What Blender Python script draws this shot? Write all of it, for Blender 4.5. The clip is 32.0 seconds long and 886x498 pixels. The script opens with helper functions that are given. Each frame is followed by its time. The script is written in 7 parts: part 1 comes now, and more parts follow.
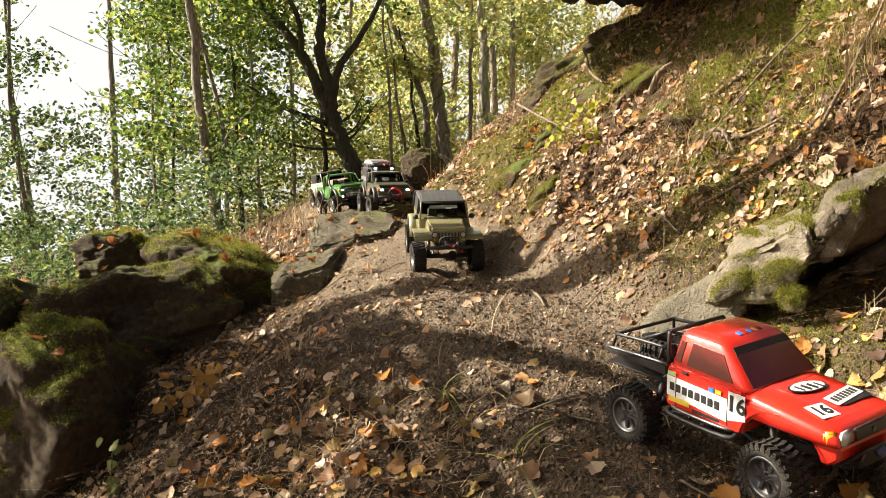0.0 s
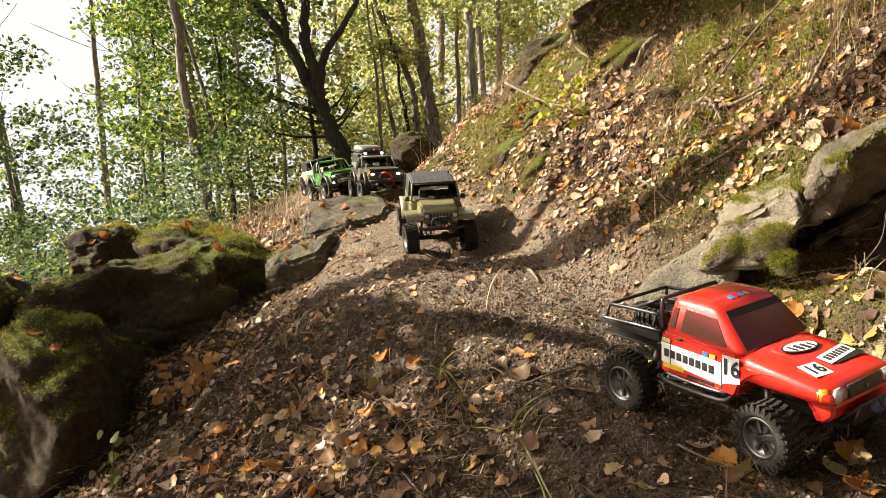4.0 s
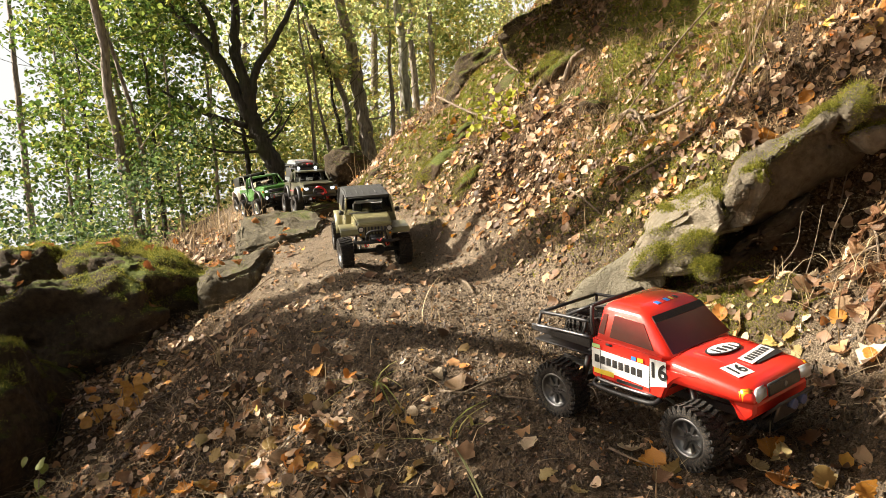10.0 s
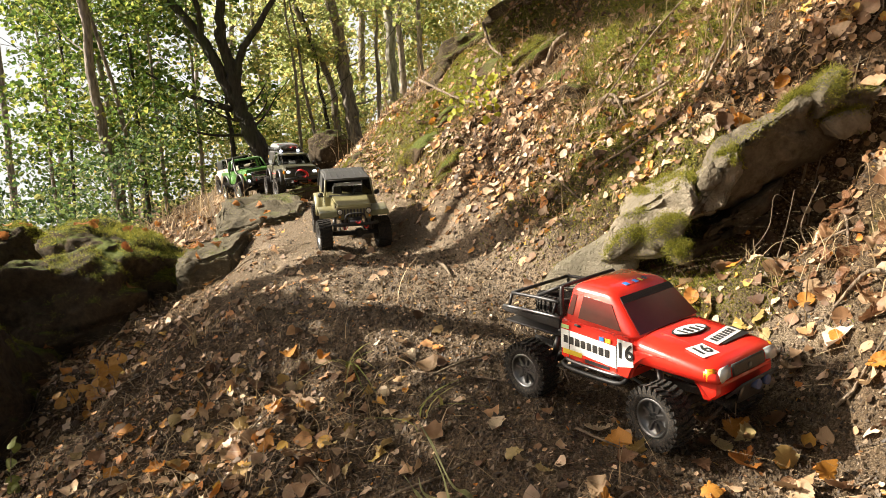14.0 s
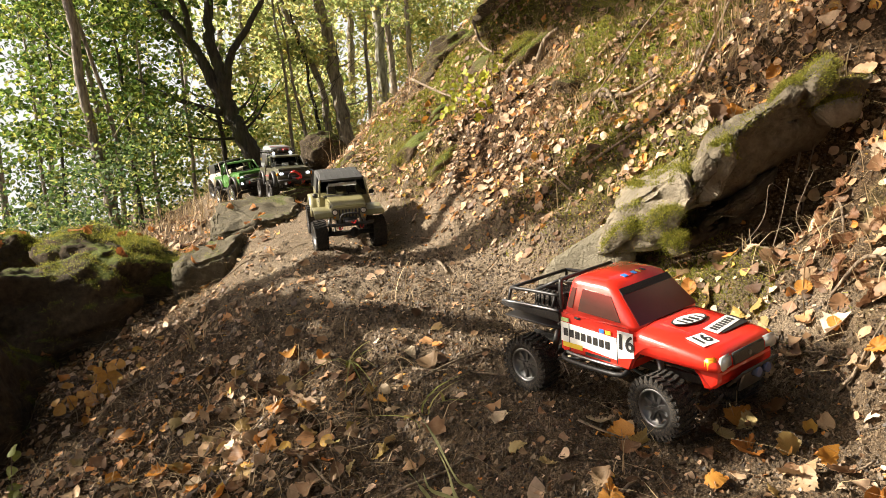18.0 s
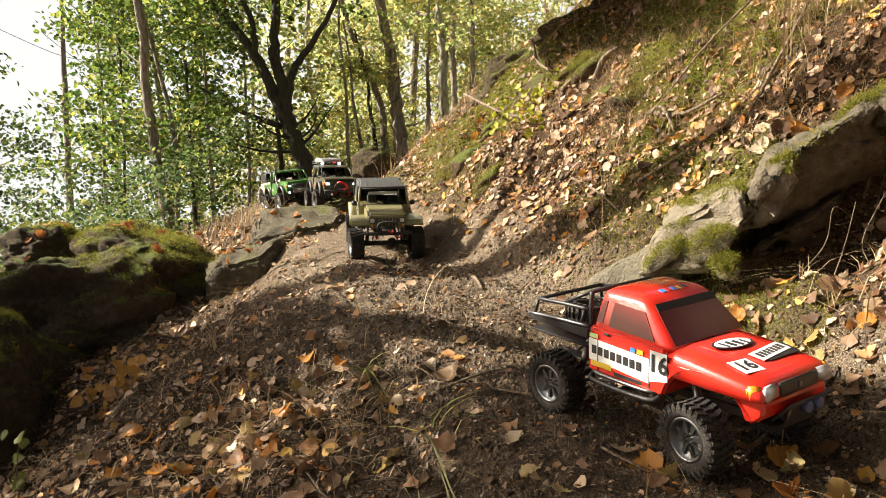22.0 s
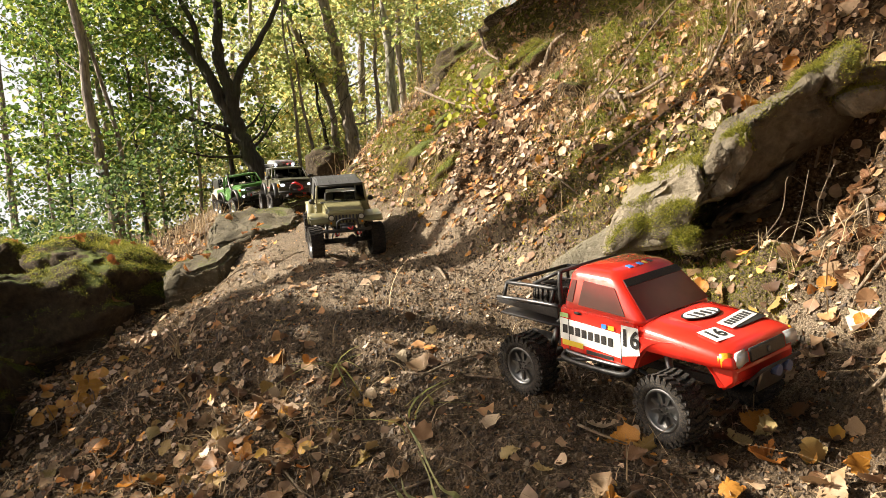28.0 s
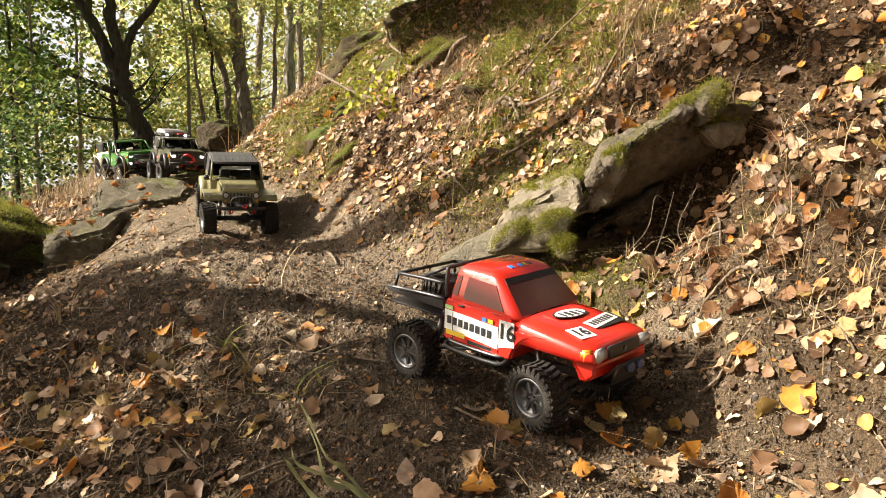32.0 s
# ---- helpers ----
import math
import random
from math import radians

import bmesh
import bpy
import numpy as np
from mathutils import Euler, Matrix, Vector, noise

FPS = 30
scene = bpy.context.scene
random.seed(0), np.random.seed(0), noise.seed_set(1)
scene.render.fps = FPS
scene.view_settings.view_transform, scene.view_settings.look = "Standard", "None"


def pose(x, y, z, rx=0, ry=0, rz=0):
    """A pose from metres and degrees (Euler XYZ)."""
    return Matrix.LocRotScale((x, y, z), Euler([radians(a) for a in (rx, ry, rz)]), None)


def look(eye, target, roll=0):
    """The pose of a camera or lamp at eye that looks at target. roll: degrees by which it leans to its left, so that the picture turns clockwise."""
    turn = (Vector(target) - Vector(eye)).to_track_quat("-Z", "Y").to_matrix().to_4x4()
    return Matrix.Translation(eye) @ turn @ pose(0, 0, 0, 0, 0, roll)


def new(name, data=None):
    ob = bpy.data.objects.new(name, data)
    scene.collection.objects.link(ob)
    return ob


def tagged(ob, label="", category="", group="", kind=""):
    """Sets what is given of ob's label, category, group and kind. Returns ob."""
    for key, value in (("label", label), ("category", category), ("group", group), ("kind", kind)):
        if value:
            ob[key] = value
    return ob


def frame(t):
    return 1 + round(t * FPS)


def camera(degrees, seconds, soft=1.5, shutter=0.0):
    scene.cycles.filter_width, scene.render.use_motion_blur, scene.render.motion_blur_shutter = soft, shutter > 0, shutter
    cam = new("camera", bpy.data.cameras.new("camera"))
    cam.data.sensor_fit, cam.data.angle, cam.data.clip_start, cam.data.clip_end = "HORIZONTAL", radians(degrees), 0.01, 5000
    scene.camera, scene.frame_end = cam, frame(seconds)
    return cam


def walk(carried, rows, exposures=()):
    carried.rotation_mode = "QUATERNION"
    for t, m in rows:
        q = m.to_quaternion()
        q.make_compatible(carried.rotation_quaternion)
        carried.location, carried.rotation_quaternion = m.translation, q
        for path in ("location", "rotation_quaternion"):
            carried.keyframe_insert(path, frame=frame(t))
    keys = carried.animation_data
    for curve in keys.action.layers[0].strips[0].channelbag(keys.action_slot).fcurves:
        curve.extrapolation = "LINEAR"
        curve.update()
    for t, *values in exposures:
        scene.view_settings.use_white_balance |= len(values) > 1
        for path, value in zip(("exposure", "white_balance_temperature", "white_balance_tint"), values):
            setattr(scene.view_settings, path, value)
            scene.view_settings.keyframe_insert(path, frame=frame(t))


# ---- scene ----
cam = camera(57.30, 32.0, 0.5)
PATH = [
    (0.0, look((-0.0209, 0.0162, 0.4946), (-0.2600, 2.9913, 0.1917), -0.109)),
    (0.5, look((-0.0199, 0.0174, 0.4875), (-0.2595, 2.9912, 0.1723), -0.454)),
    (1.0, look((-0.0199, 0.0198, 0.4856), (-0.2552, 2.9924, 0.1570), -0.402)),
    (1.5, look((-0.0257, 0.0190, 0.4849), (-0.2628, 2.9904, 0.1469), -0.376)),
    (2.0, look((-0.0269, 0.0180, 0.4825), (-0.2605, 2.9888, 0.1364), -0.524)),
    (2.5, look((-0.0272, 0.0199, 0.4809), (-0.2498, 2.9906, 0.1274), -0.755)),
    (3.0, look((-0.0221, 0.0192, 0.4778), (-0.2387, 2.9897, 0.1187), -1.505)),
    (3.5, look((-0.0178, 0.0129, 0.4808), (-0.2436, 2.9828, 0.1225), -2.186)),
    (5.5, look((-0.0145, 0.0142, 0.4727), (-0.2029, 2.9867, 0.1142), -2.371)),
    (6.0, look((-0.0134, 0.0150, 0.4712), (-0.1745, 2.9874, 0.0983), -2.431)),
    (6.5, look((-0.0044, 0.0093, 0.4736), (-0.1175, 2.9849, 0.1087), -2.596)),
    (7.0, look((0.0034, 0.0069, 0.4789), (-0.0580, 2.9862, 0.1325), -2.728)),
    (7.5, look((0.0041, 0.0073, 0.4805), (-0.0152, 2.9893, 0.1531), -3.171)),
    (8.0, look((0.0065, 0.0055, 0.4759), (0.0161, 2.9872, 0.1451), -3.636)),
    (8.5, look((0.0042, -0.0004, 0.4800), (0.0153, 2.9814, 0.1502), -3.621)),
    (9.0, look((0.0000, 0.0000, 0.4790), (-0.0000, 2.9836, 0.1654), -3.500)),
    (9.5, look((0.0018, 0.0030, 0.4787), (0.0169, 2.9871, 0.1709), -3.089)),
    (10.0, look((-0.0074, 0.0043, 0.4781), (0.0069, 2.9872, 0.1585), -2.962)),
    (10.5, look((-0.0063, -0.0011, 0.4781), (-0.0130, 2.9805, 0.1458), -3.221)),
    (11.0, look((0.0057, -0.0029, 0.4773), (0.0028, 2.9781, 0.1398), -3.002)),
    (11.5, look((0.0095, -0.0008, 0.4713), (0.0171, 2.9783, 0.1174), -2.540)),
    (12.0, look((0.0261, 0.0083, 0.4597), (0.0696, 2.9845, 0.0850), -2.209)),
    (12.5, look((0.0141, 0.0026, 0.4658), (0.0642, 2.9779, 0.0848), -2.354)),
    (13.0, look((0.0190, 0.0047, 0.4635), (0.0701, 2.9806, 0.0872), -2.431)),
    (13.5, look((0.0238, 0.0061, 0.4668), (0.0802, 2.9830, 0.0997), -2.339)),
    (14.0, look((0.0224, 0.0054, 0.4639), (0.0782, 2.9821, 0.0949), -2.363)),
    (14.5, look((0.0289, 0.0055, 0.4638), (0.1089, 2.9811, 0.0903), -2.511)),
    (15.0, look((0.0256, 0.0070, 0.4600), (0.1441, 2.9809, 0.0835), -2.158)),
    (15.5, look((0.0201, 0.0083, 0.4568), (0.1544, 2.9802, 0.0696), -1.580)),
    (17.5, look((0.0205, 0.0042, 0.4589), (0.1378, 2.9754, 0.0608), -3.458)),
    (18.0, look((0.0136, 0.0026, 0.4593), (0.0937, 2.9783, 0.0868), -3.641)),
    (18.5, look((-0.0034, 0.0098, 0.4672), (0.0249, 2.9929, 0.1506), -3.918)),
    (19.0, look((-0.0167, -0.0023, 0.4962), (-0.0484, 2.9884, 0.2634), -3.739)),
    (19.5, look((-0.0122, 0.0158, 0.4897), (-0.0961, 3.0091, 0.3088), -2.309)),
    (20.0, look((0.0072, 0.0317, 0.4804), (-0.1342, 3.0217, 0.2798), -1.785)),
    (20.5, look((0.0088, 0.0392, 0.4751), (-0.1593, 3.0266, 0.2572), -1.493)),
    (21.0, look((0.0135, 0.0573, 0.4633), (-0.1486, 3.0437, 0.2277), -1.101)),
    (21.5, look((0.0279, 0.0865, 0.4330), (-0.1222, 3.0723, 0.1826), -0.660)),
    (22.0, look((0.0648, 0.1032, 0.3979), (-0.0521, 3.0900, 0.1420), -0.245)),
    (22.5, look((0.0717, 0.0997, 0.3754), (-0.0177, 3.0862, 0.1060), -0.088)),
    (23.0, look((0.0884, 0.0994, 0.3636), (0.0451, 3.0839, 0.0627), -0.509)),
    (23.5, look((0.0952, 0.0972, 0.3514), (0.1257, 3.0773, 0.0080), -1.340)),
    (24.0, look((0.0985, 0.0935, 0.3454), (0.1992, 3.0676, -0.0348), -1.409)),
    (24.5, look((0.0975, 0.0900, 0.3646), (0.2498, 3.0639, 0.0004), -1.767)),
    (25.0, look((0.0983, 0.0956, 0.3771), (0.2381, 3.0759, 0.0637), -2.623)),
    (25.5, look((0.0895, 0.1041, 0.3691), (0.2103, 3.0868, 0.0712), -3.010)),
    (26.0, look((0.0709, 0.1069, 0.3747), (0.1571, 3.0910, 0.0788), -3.421)),
    (26.5, look((0.0720, 0.1066, 0.3808), (0.1312, 3.0939, 0.1113), -3.987)),
    (28.5, look((0.0443, 0.1053, 0.3839), (0.0845, 3.0924, 0.1088), -3.123)),
    (29.0, look((0.0502, 0.0980, 0.3844), (0.1013, 3.0845, 0.1048), -3.442)),
    (29.5, look((0.0599, 0.0842, 0.3894), (0.1402, 3.0698, 0.1076), -3.778)),
    (30.0, look((0.0554, 0.0727, 0.3887), (0.1915, 3.0536, 0.0792), -3.124)),
    (30.5, look((0.0485, 0.0554, 0.3926), (0.2565, 3.0290, 0.0549), -1.614)),
    (31.0, look((0.0400, 0.0297, 0.3910), (0.3630, 2.9913, 0.0383), -0.366)),
    (31.5, look((0.0370, 0.0172, 0.3912), (0.4679, 2.9650, 0.0383), 1.103)),
    (32.0, look((0.0233, 0.0119, 0.4040), (0.4895, 2.9573, 0.0768), 1.928)),
]
walk(cam, PATH, ((0.0, 1.42), (32.0, 1.42)))

# ---- light ----
world = bpy.data.worlds.new("sky")
scene.world = world
world.use_nodes = True
SUN_TO = Vector((-0.75, 0.10, 0.49)).normalized()
_wn = world.node_tree.nodes
_sky = _wn.new("ShaderNodeTexSky")
_sky.sky_type, _sky.sun_disc = "NISHITA", False
_sky.sun_elevation = math.asin(SUN_TO.z)
_sky.sun_rotation = math.atan2(SUN_TO.x, SUN_TO.y)
_sky.air_density, _sky.dust_density, _sky.ozone_density = 0.8, 6.5, 0.3
_wn["Background"].inputs["Strength"].default_value = 0.055
world.node_tree.links.new(_sky.outputs[0], _wn["Background"].inputs["Color"])
sun = new("sun", bpy.data.lights.new("sun", "SUN"))
sun.data.energy, sun.data.angle, sun.data.color = 5.0, radians(0.45), (1.0, 0.92, 0.79)
sun.matrix_world = look(SUN_TO * 30, (0, 0, 0))


# ---- materials ----
def nodes_of(name):
    m = bpy.data.materials.new(name)
    m.use_nodes = True
    return m, m.node_tree.nodes, m.node_tree.links, m.node_tree.nodes["Principled BSDF"]


def ramp_of(N, stops):
    r = N.new("ShaderNodeValToRGB")
    e = r.color_ramp.elements
    while len(e) < len(stops):
        e.new(0.5)
    for k, (p, c) in zip(e, stops):
        k.position, k.color = p, (*c, 1)
    return r


def noise_of(N, L, scale, detail=5.0, rough=0.6, coord="Object"):
    t = N.new("ShaderNodeTexCoord")
    n = N.new("ShaderNodeTexNoise")
    n.inputs["Scale"].default_value, n.inputs["Detail"].default_value, n.inputs["Roughness"].default_value = scale, detail, rough
    L.new(t.outputs[coord], n.inputs["Vector"])
    return n


def mix_of(N, L, fac, a, b, mode="MIX"):
    m = N.new("ShaderNodeMix")
    m.data_type, m.blend_type = "RGBA", mode
    for sock, v in ((m.inputs["Factor"], fac), (m.inputs["A"], a), (m.inputs["B"], b)):
        if hasattr(v, "is_output"):
            L.new(v, sock)
        elif isinstance(v, tuple):
            sock.default_value = (*v, 1)
        else:
            sock.default_value = v
    return m.outputs["Result"]


def bump_of(N, L, bsdf, height, strength, distance):
    b = N.new("ShaderNodeBump")
    b.inputs["Strength"].default_value, b.inputs["Distance"].default_value = strength, distance
    L.new(height, b.inputs["Height"])
    L.new(b.outputs[0], bsdf.inputs["Normal"])
    return b


def plain(name, color, rough=0.5, metal=0.0, wear=0.25, scale=40.0, coat=0.0, dust=0.0):
    """Painted, plastic, rubber or metal surface with slight wear at two scales."""
    m, N, L, b = nodes_of(name)
    n1, n2 = noise_of(N, L, scale), noise_of(N, L, scale * 6, 3)
    dark = tuple(c * (1 - wear) for c in color)
    lite = tuple(min(1, c * (1 + wear * 0.5)) for c in color)
    r = ramp_of(N, [(0.3, dark), (0.7, lite)])
    L.new(n1.outputs["Fac"], r.inputs[0])
    col = r.outputs[0]
    if dust:
        d = ramp_of(N, [(0.45, (0, 0, 0)), (0.75, (dust, dust, dust))])
        L.new(n2.outputs["Fac"], d.inputs[0])
        col = mix_of(N, L, d.outputs[0], col, (0.20, 0.15, 0.10))
    L.new(col, b.inputs["Base Color"])
    b.inputs["Metallic"].default_value = metal
    rr = N.new("ShaderNodeMapRange")
    rr.inputs["To Min"].default_value, rr.inputs["To Max"].default_value = max(0.05, rough - 0.12), min(1, rough + 0.12)
    L.new(n2.outputs["Fac"], rr.inputs["Value"])
    L.new(rr.outputs[0], b.inputs["Roughness"])
    b.inputs["Coat Weight"].default_value = coat
    bump_of(N, L, b, n2.outputs["Fac"], 0.15, 0.001)
    return m


def glow(name, color, power):
    m, N, L, b = nodes_of(name)
    b.inputs["Base Color"].default_value = (0.8, 0.8, 0.8, 1)
    b.inputs["Emission Color"].default_value = (*color, 1)
    b.inputs["Emission Strength"].default_value = power
    return m


def ground_material():
    m, N, L, b = nodes_of("forest_soil")
    a = N.new("ShaderNodeAttribute")
    a.attribute_name = "cover"
    sep = N.new("ShaderNodeSeparateColor")
    L.new(a.outputs["Color"], sep.inputs[0])
    mid, fine, grit = noise_of(N, L, 22.0, 8), noise_of(N, L, 130.0, 6, 0.7), noise_of(N, L, 420.0, 3)
    soil = ramp_of(N, [(0.34, (0.014, 0.0096, 0.006)), (0.50, (0.068, 0.046, 0.026)), (0.70, (0.225, 0.160, 0.096))])
    L.new(fine.outputs["Fac"], soil.inputs[0])
    tint = ramp_of(N, [(0.3, (0.72, 0.66, 0.6)), (0.7, (1.15, 1.05, 0.95))])
    L.new(mid.outputs["Fac"], tint.inputs[0])
    soilc = mix_of(N, L, 1.0, soil.outputs[0], tint.outputs[0], "MULTIPLY")
    pale = ramp_of(N, [(0.36, (0.045, 0.033, 0.021)), (0.5, (0.20, 0.150, 0.098)), (0.67, (0.49, 0.39, 0.285))])
    L.new(grit.outputs["Fac"], pale.inputs[0])
    c1 = mix_of(N, L, sep.outputs[0], soilc, pale.outputs[0])
    moss = ramp_of(N, [(0.3, (0.045, 0.055, 0.010)), (0.55, (0.16, 0.175, 0.03)), (0.75, (0.30, 0.29, 0.07))])
    L.new(fine.outputs["Fac"], moss.inputs[0])
    mm = N.new("ShaderNodeMath")
    mm.operation = "MULTIPLY_ADD"
    L.new(mid.outputs["Fac"], mm.inputs[0])
    mm.inputs[1].default_value = 3.0
    mm.inputs[2].default_value = -1.5
    ms = N.new("ShaderNodeMath")
    ms.operation, ms.use_clamp = "ADD", True
    L.new(mm.outputs[0], ms.inputs[0])
    L.new(sep.outputs[1], ms.inputs[1])
    mk = N.new("ShaderNodeMath")
    mk.operation, mk.use_clamp = "MULTIPLY", True
    L.new(ms.outputs[0], mk.inputs[0])
    L.new(sep.outputs[1], mk.inputs[1])
    c2 = mix_of(N, L, mk.outputs[0], c1, moss.outputs[0])
    L.new(c2, b.inputs["Base Color"])
    b.inputs["Roughness"].default_value = 0.95
    b.inputs["Specular IOR Level"].default_value = 0.15
    h = mix_of(N, L, 0.5, fine.outputs["Fac"], grit.outputs["Fac"])
    bump_of(N, L, b, h, 1.0, 0.010)
    return m


def stone_material(name, light, dark, moss_amount=0.55, moss_dir=0.35):
    m, N, L, b = nodes_of(name)
    n1, n2, n3 = noise_of(N, L, 5.0, 6), noise_of(N, L, 45.0, 8, 0.7), noise_of(N, L, 200.0, 4)
    r = ramp_of(N, [(0.25, dark), (0.75, light)])
    L.new(n2.outputs["Fac"], r.inputs[0])
    t = ramp_of(N, [(0.3, (0.6, 0.58, 0.52)), (0.7, (1.1, 1.05, 1.0))])
    L.new(n1.outputs["Fac"], t.inputs[0])
    c = mix_of(N, L, 1.0, r.outputs[0], t.outputs[0], "MULTIPLY")
    geo = N.new("ShaderNodeNewGeometry")
    sx = N.new("ShaderNodeSeparateXYZ")
    L.new(geo.outputs["Normal"], sx.inputs[0])
    a = N.new("ShaderNodeMath")
    a.operation = "ADD"
    L.new(sx.outputs["Z"], a.inputs[0])
    sc = N.new("ShaderNodeMath")
    sc.operation = "MULTIPLY"
    L.new(n1.outputs["Fac"], sc.inputs[0])
    sc.inputs[1].default_value = 2.2
    L.new(sc.outputs[0], a.inputs[1])
    mr = N.new("ShaderNodeMapRange")
    mr.inputs["From Min"].default_value = 1.55 - moss_amount + moss_dir
    mr.inputs["From Max"].default_value = 1.85 - moss_amount + moss_dir
    L.new(a.outputs[0], mr.inputs["Value"])
    moss = ramp_of(N, [(0.3, (0.035, 0.045, 0.008)), (0.6, (0.12, 0.14, 0.022)), (0.85, (0.24, 0.25, 0.05))])
    L.new(n3.outputs["Fac"], moss.inputs[0])
    c = mix_of(N, L, mr.outputs[0], c, moss.outputs[0])
    L.new(c, b.inputs["Base Color"])
    b.inputs["Roughness"].default_value = 0.9
    b.inputs["Specular IOR Level"].default_value = 0.25
    h = mix_of(N, L, 0.4, n2.outputs["Fac"], n3.outputs["Fac"])
    bump_of(N, L, b, h, 0.9, 0.02)
    return m


def leaf_material(name, stops, through_amount=0.5):
    """Leaf tissue: colour changes from leaf to leaf, light passes through."""
    m, N, L, b = nodes_of(name)
    geo = N.new("ShaderNodeNewGeometry")
    r = ramp_of(N, stops)
    L.new(geo.outputs["Random Per Island"], r.inputs[0])
    n = noise_of(N, L, 60.0, 4)
    t = ramp_of(N, [(0.3, (0.7, 0.66, 0.6)), (0.7, (1.1, 1.1, 1.05))])
    L.new(n.outputs["Fac"], t.inputs[0])
    c = mix_of(N, L, 1.0, r.outputs[0], t.outputs[0], "MULTIPLY")
    L.new(c, b.inputs["Base Color"])
    b.inputs["Roughness"].default_value = 0.55
    b.inputs["Specular IOR Level"].default_value = 0.3
    tr = N.new("ShaderNodeBsdfTranslucent")
    L.new(c, tr.inputs["Color"])
    mx = N.new("ShaderNodeMixShader")
    mx.inputs[0].default_value = through_amount
    L.new(b.outputs[0], mx.inputs[1])
    L.new(tr.outputs[0], mx.inputs[2])
    L.new(mx.outputs[0], N["Material Output"].inputs["Surface"])
    return m


def bark_material(name, dark, light, scale=8.0, mossy=0.0):
    m, N, L, b = nodes_of(name)
    t = N.new("ShaderNodeTexCoord")
    mp = N.new("ShaderNodeMapping")
    mp.inputs["Scale"].default_value = (6, 6, 1.2)
    L.new(t.outputs["Object"], mp.inputs[0])
    n = N.new("ShaderNodeTexNoise")
    n.inputs["Scale"].default_value, n.inputs["Detail"].default_value = scale, 8
    L.new(mp.outputs[0], n.inputs["Vector"])
    r = ramp_of(N, [(0.32, dark), (0.68, light)])
    L.new(n.outputs["Fac"], r.inputs[0])
    n2 = noise_of(N, L, 2.5, 4)
    f = ramp_of(N, [(0.5, (0, 0, 0)), (0.7, (mossy, mossy, mossy))])
    L.new(n2.outputs["Fac"], f.inputs[0])
    c = mix_of(N, L, f.outputs[0], r.outputs[0], (0.07, 0.085, 0.03))
    L.new(c, b.inputs["Base Color"])
    b.inputs["Roughness"].default_value = 0.9
    bump_of(N, L, b, n.outputs["Fac"], 0.8, 0.02)
    return m


M_GROUND = ground_material()
M_STONE = stone_material("sandstone", (0.27, 0.235, 0.175), (0.085, 0.070, 0.050), -0.25)
# Darker sandstone with sparse moss, for the step stones
M_STONE_STEP = stone_material("mossy_sandstone", (0.20, 0.175, 0.120), (0.065, 0.055, 0.037), -0.30)
# Dark stone; the shaded look of boulders and overhangs is partly in its colour
M_STONE_DARK = stone_material("dark_sandstone", (0.135, 0.100, 0.060), (0.030, 0.022, 0.014), 0.15)
# Moss-free darker sandstone copy; the shade under the outcrop is in its colour
M_STONE_SHADED = stone_material("shaded_sandstone", (0.16, 0.13, 0.09), (0.05, 0.04, 0.028), -0.8)
M_STONE_GREY = stone_material("smooth_grey_sandstone", (0.31, 0.285, 0.22), (0.19, 0.17, 0.125), -0.6)
M_MOSSY_EARTH = stone_material("mossy_earth", (0.15, 0.105, 0.062), (0.045, 0.031, 0.018), 0.3)
# Paler moss-free sandstone copy; also lends sunlit facets their brightness
M_STONE_PALE = stone_material("pale_sandstone", (0.37, 0.33, 0.255), (0.20, 0.17, 0.125), -0.6)
M_LITTER = leaf_material("dry_leaf", [(0.0, (0.085, 0.045, 0.025)), (0.25, (0.22, 0.125, 0.068)), (0.42, (0.44, 0.27, 0.155)), (0.62, (0.71, 0.54, 0.41)), (0.80, (0.66, 0.46, 0.28)), (0.92, (0.66, 0.25, 0.045)), (1.0, (0.68, 0.47, 0.10))], 0.2)
M_GREEN = leaf_material("green_leaf", [(0.0, (0.055, 0.105, 0.025)), (0.4, (0.12, 0.19, 0.042)), (0.8, (0.25, 0.32, 0.065)), (1.0, (0.52, 0.50, 0.12))], 0.62)
# Darker, bluer leaf; gives the left-hand trees their dim look by colour
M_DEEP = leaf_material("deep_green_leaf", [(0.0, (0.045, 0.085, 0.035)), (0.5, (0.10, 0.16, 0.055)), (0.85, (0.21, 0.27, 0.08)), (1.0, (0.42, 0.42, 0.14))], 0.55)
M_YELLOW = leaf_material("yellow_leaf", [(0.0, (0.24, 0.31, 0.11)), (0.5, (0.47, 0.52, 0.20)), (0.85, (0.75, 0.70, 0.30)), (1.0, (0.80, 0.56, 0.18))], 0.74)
M_SAPLING = leaf_material("sapling_leaf", [(0.0, (0.42, 0.48, 0.05)), (1.0, (0.66, 0.62, 0.08))], 0.5)
M_GRASS = leaf_material("grass_blade", [(0.0, (0.16, 0.20, 0.04)), (0.6, (0.30, 0.32, 0.08)), (1.0, (0.45, 0.42, 0.16))], 0.4)
M_GRASS_PALE = leaf_material("pale_grass_blade", [(0.0, (0.34, 0.38, 0.17)), (1.0, (0.52, 0.50, 0.30))], 0.4)
M_STRAW = leaf_material("dry_grass", [(0.0, (0.24, 0.16, 0.085)), (1.0, (0.60, 0.46, 0.28))], 0.2)
M_TWIG = bark_material("dead_twig", (0.10, 0.07, 0.045), (0.32, 0.24, 0.16), 20)
M_MOSS = leaf_material("moss_tuft", [(0.0, (0.10, 0.115, 0.015)), (0.5, (0.25, 0.26, 0.038)), (1.0, (0.46, 0.42, 0.085))], 0.5)
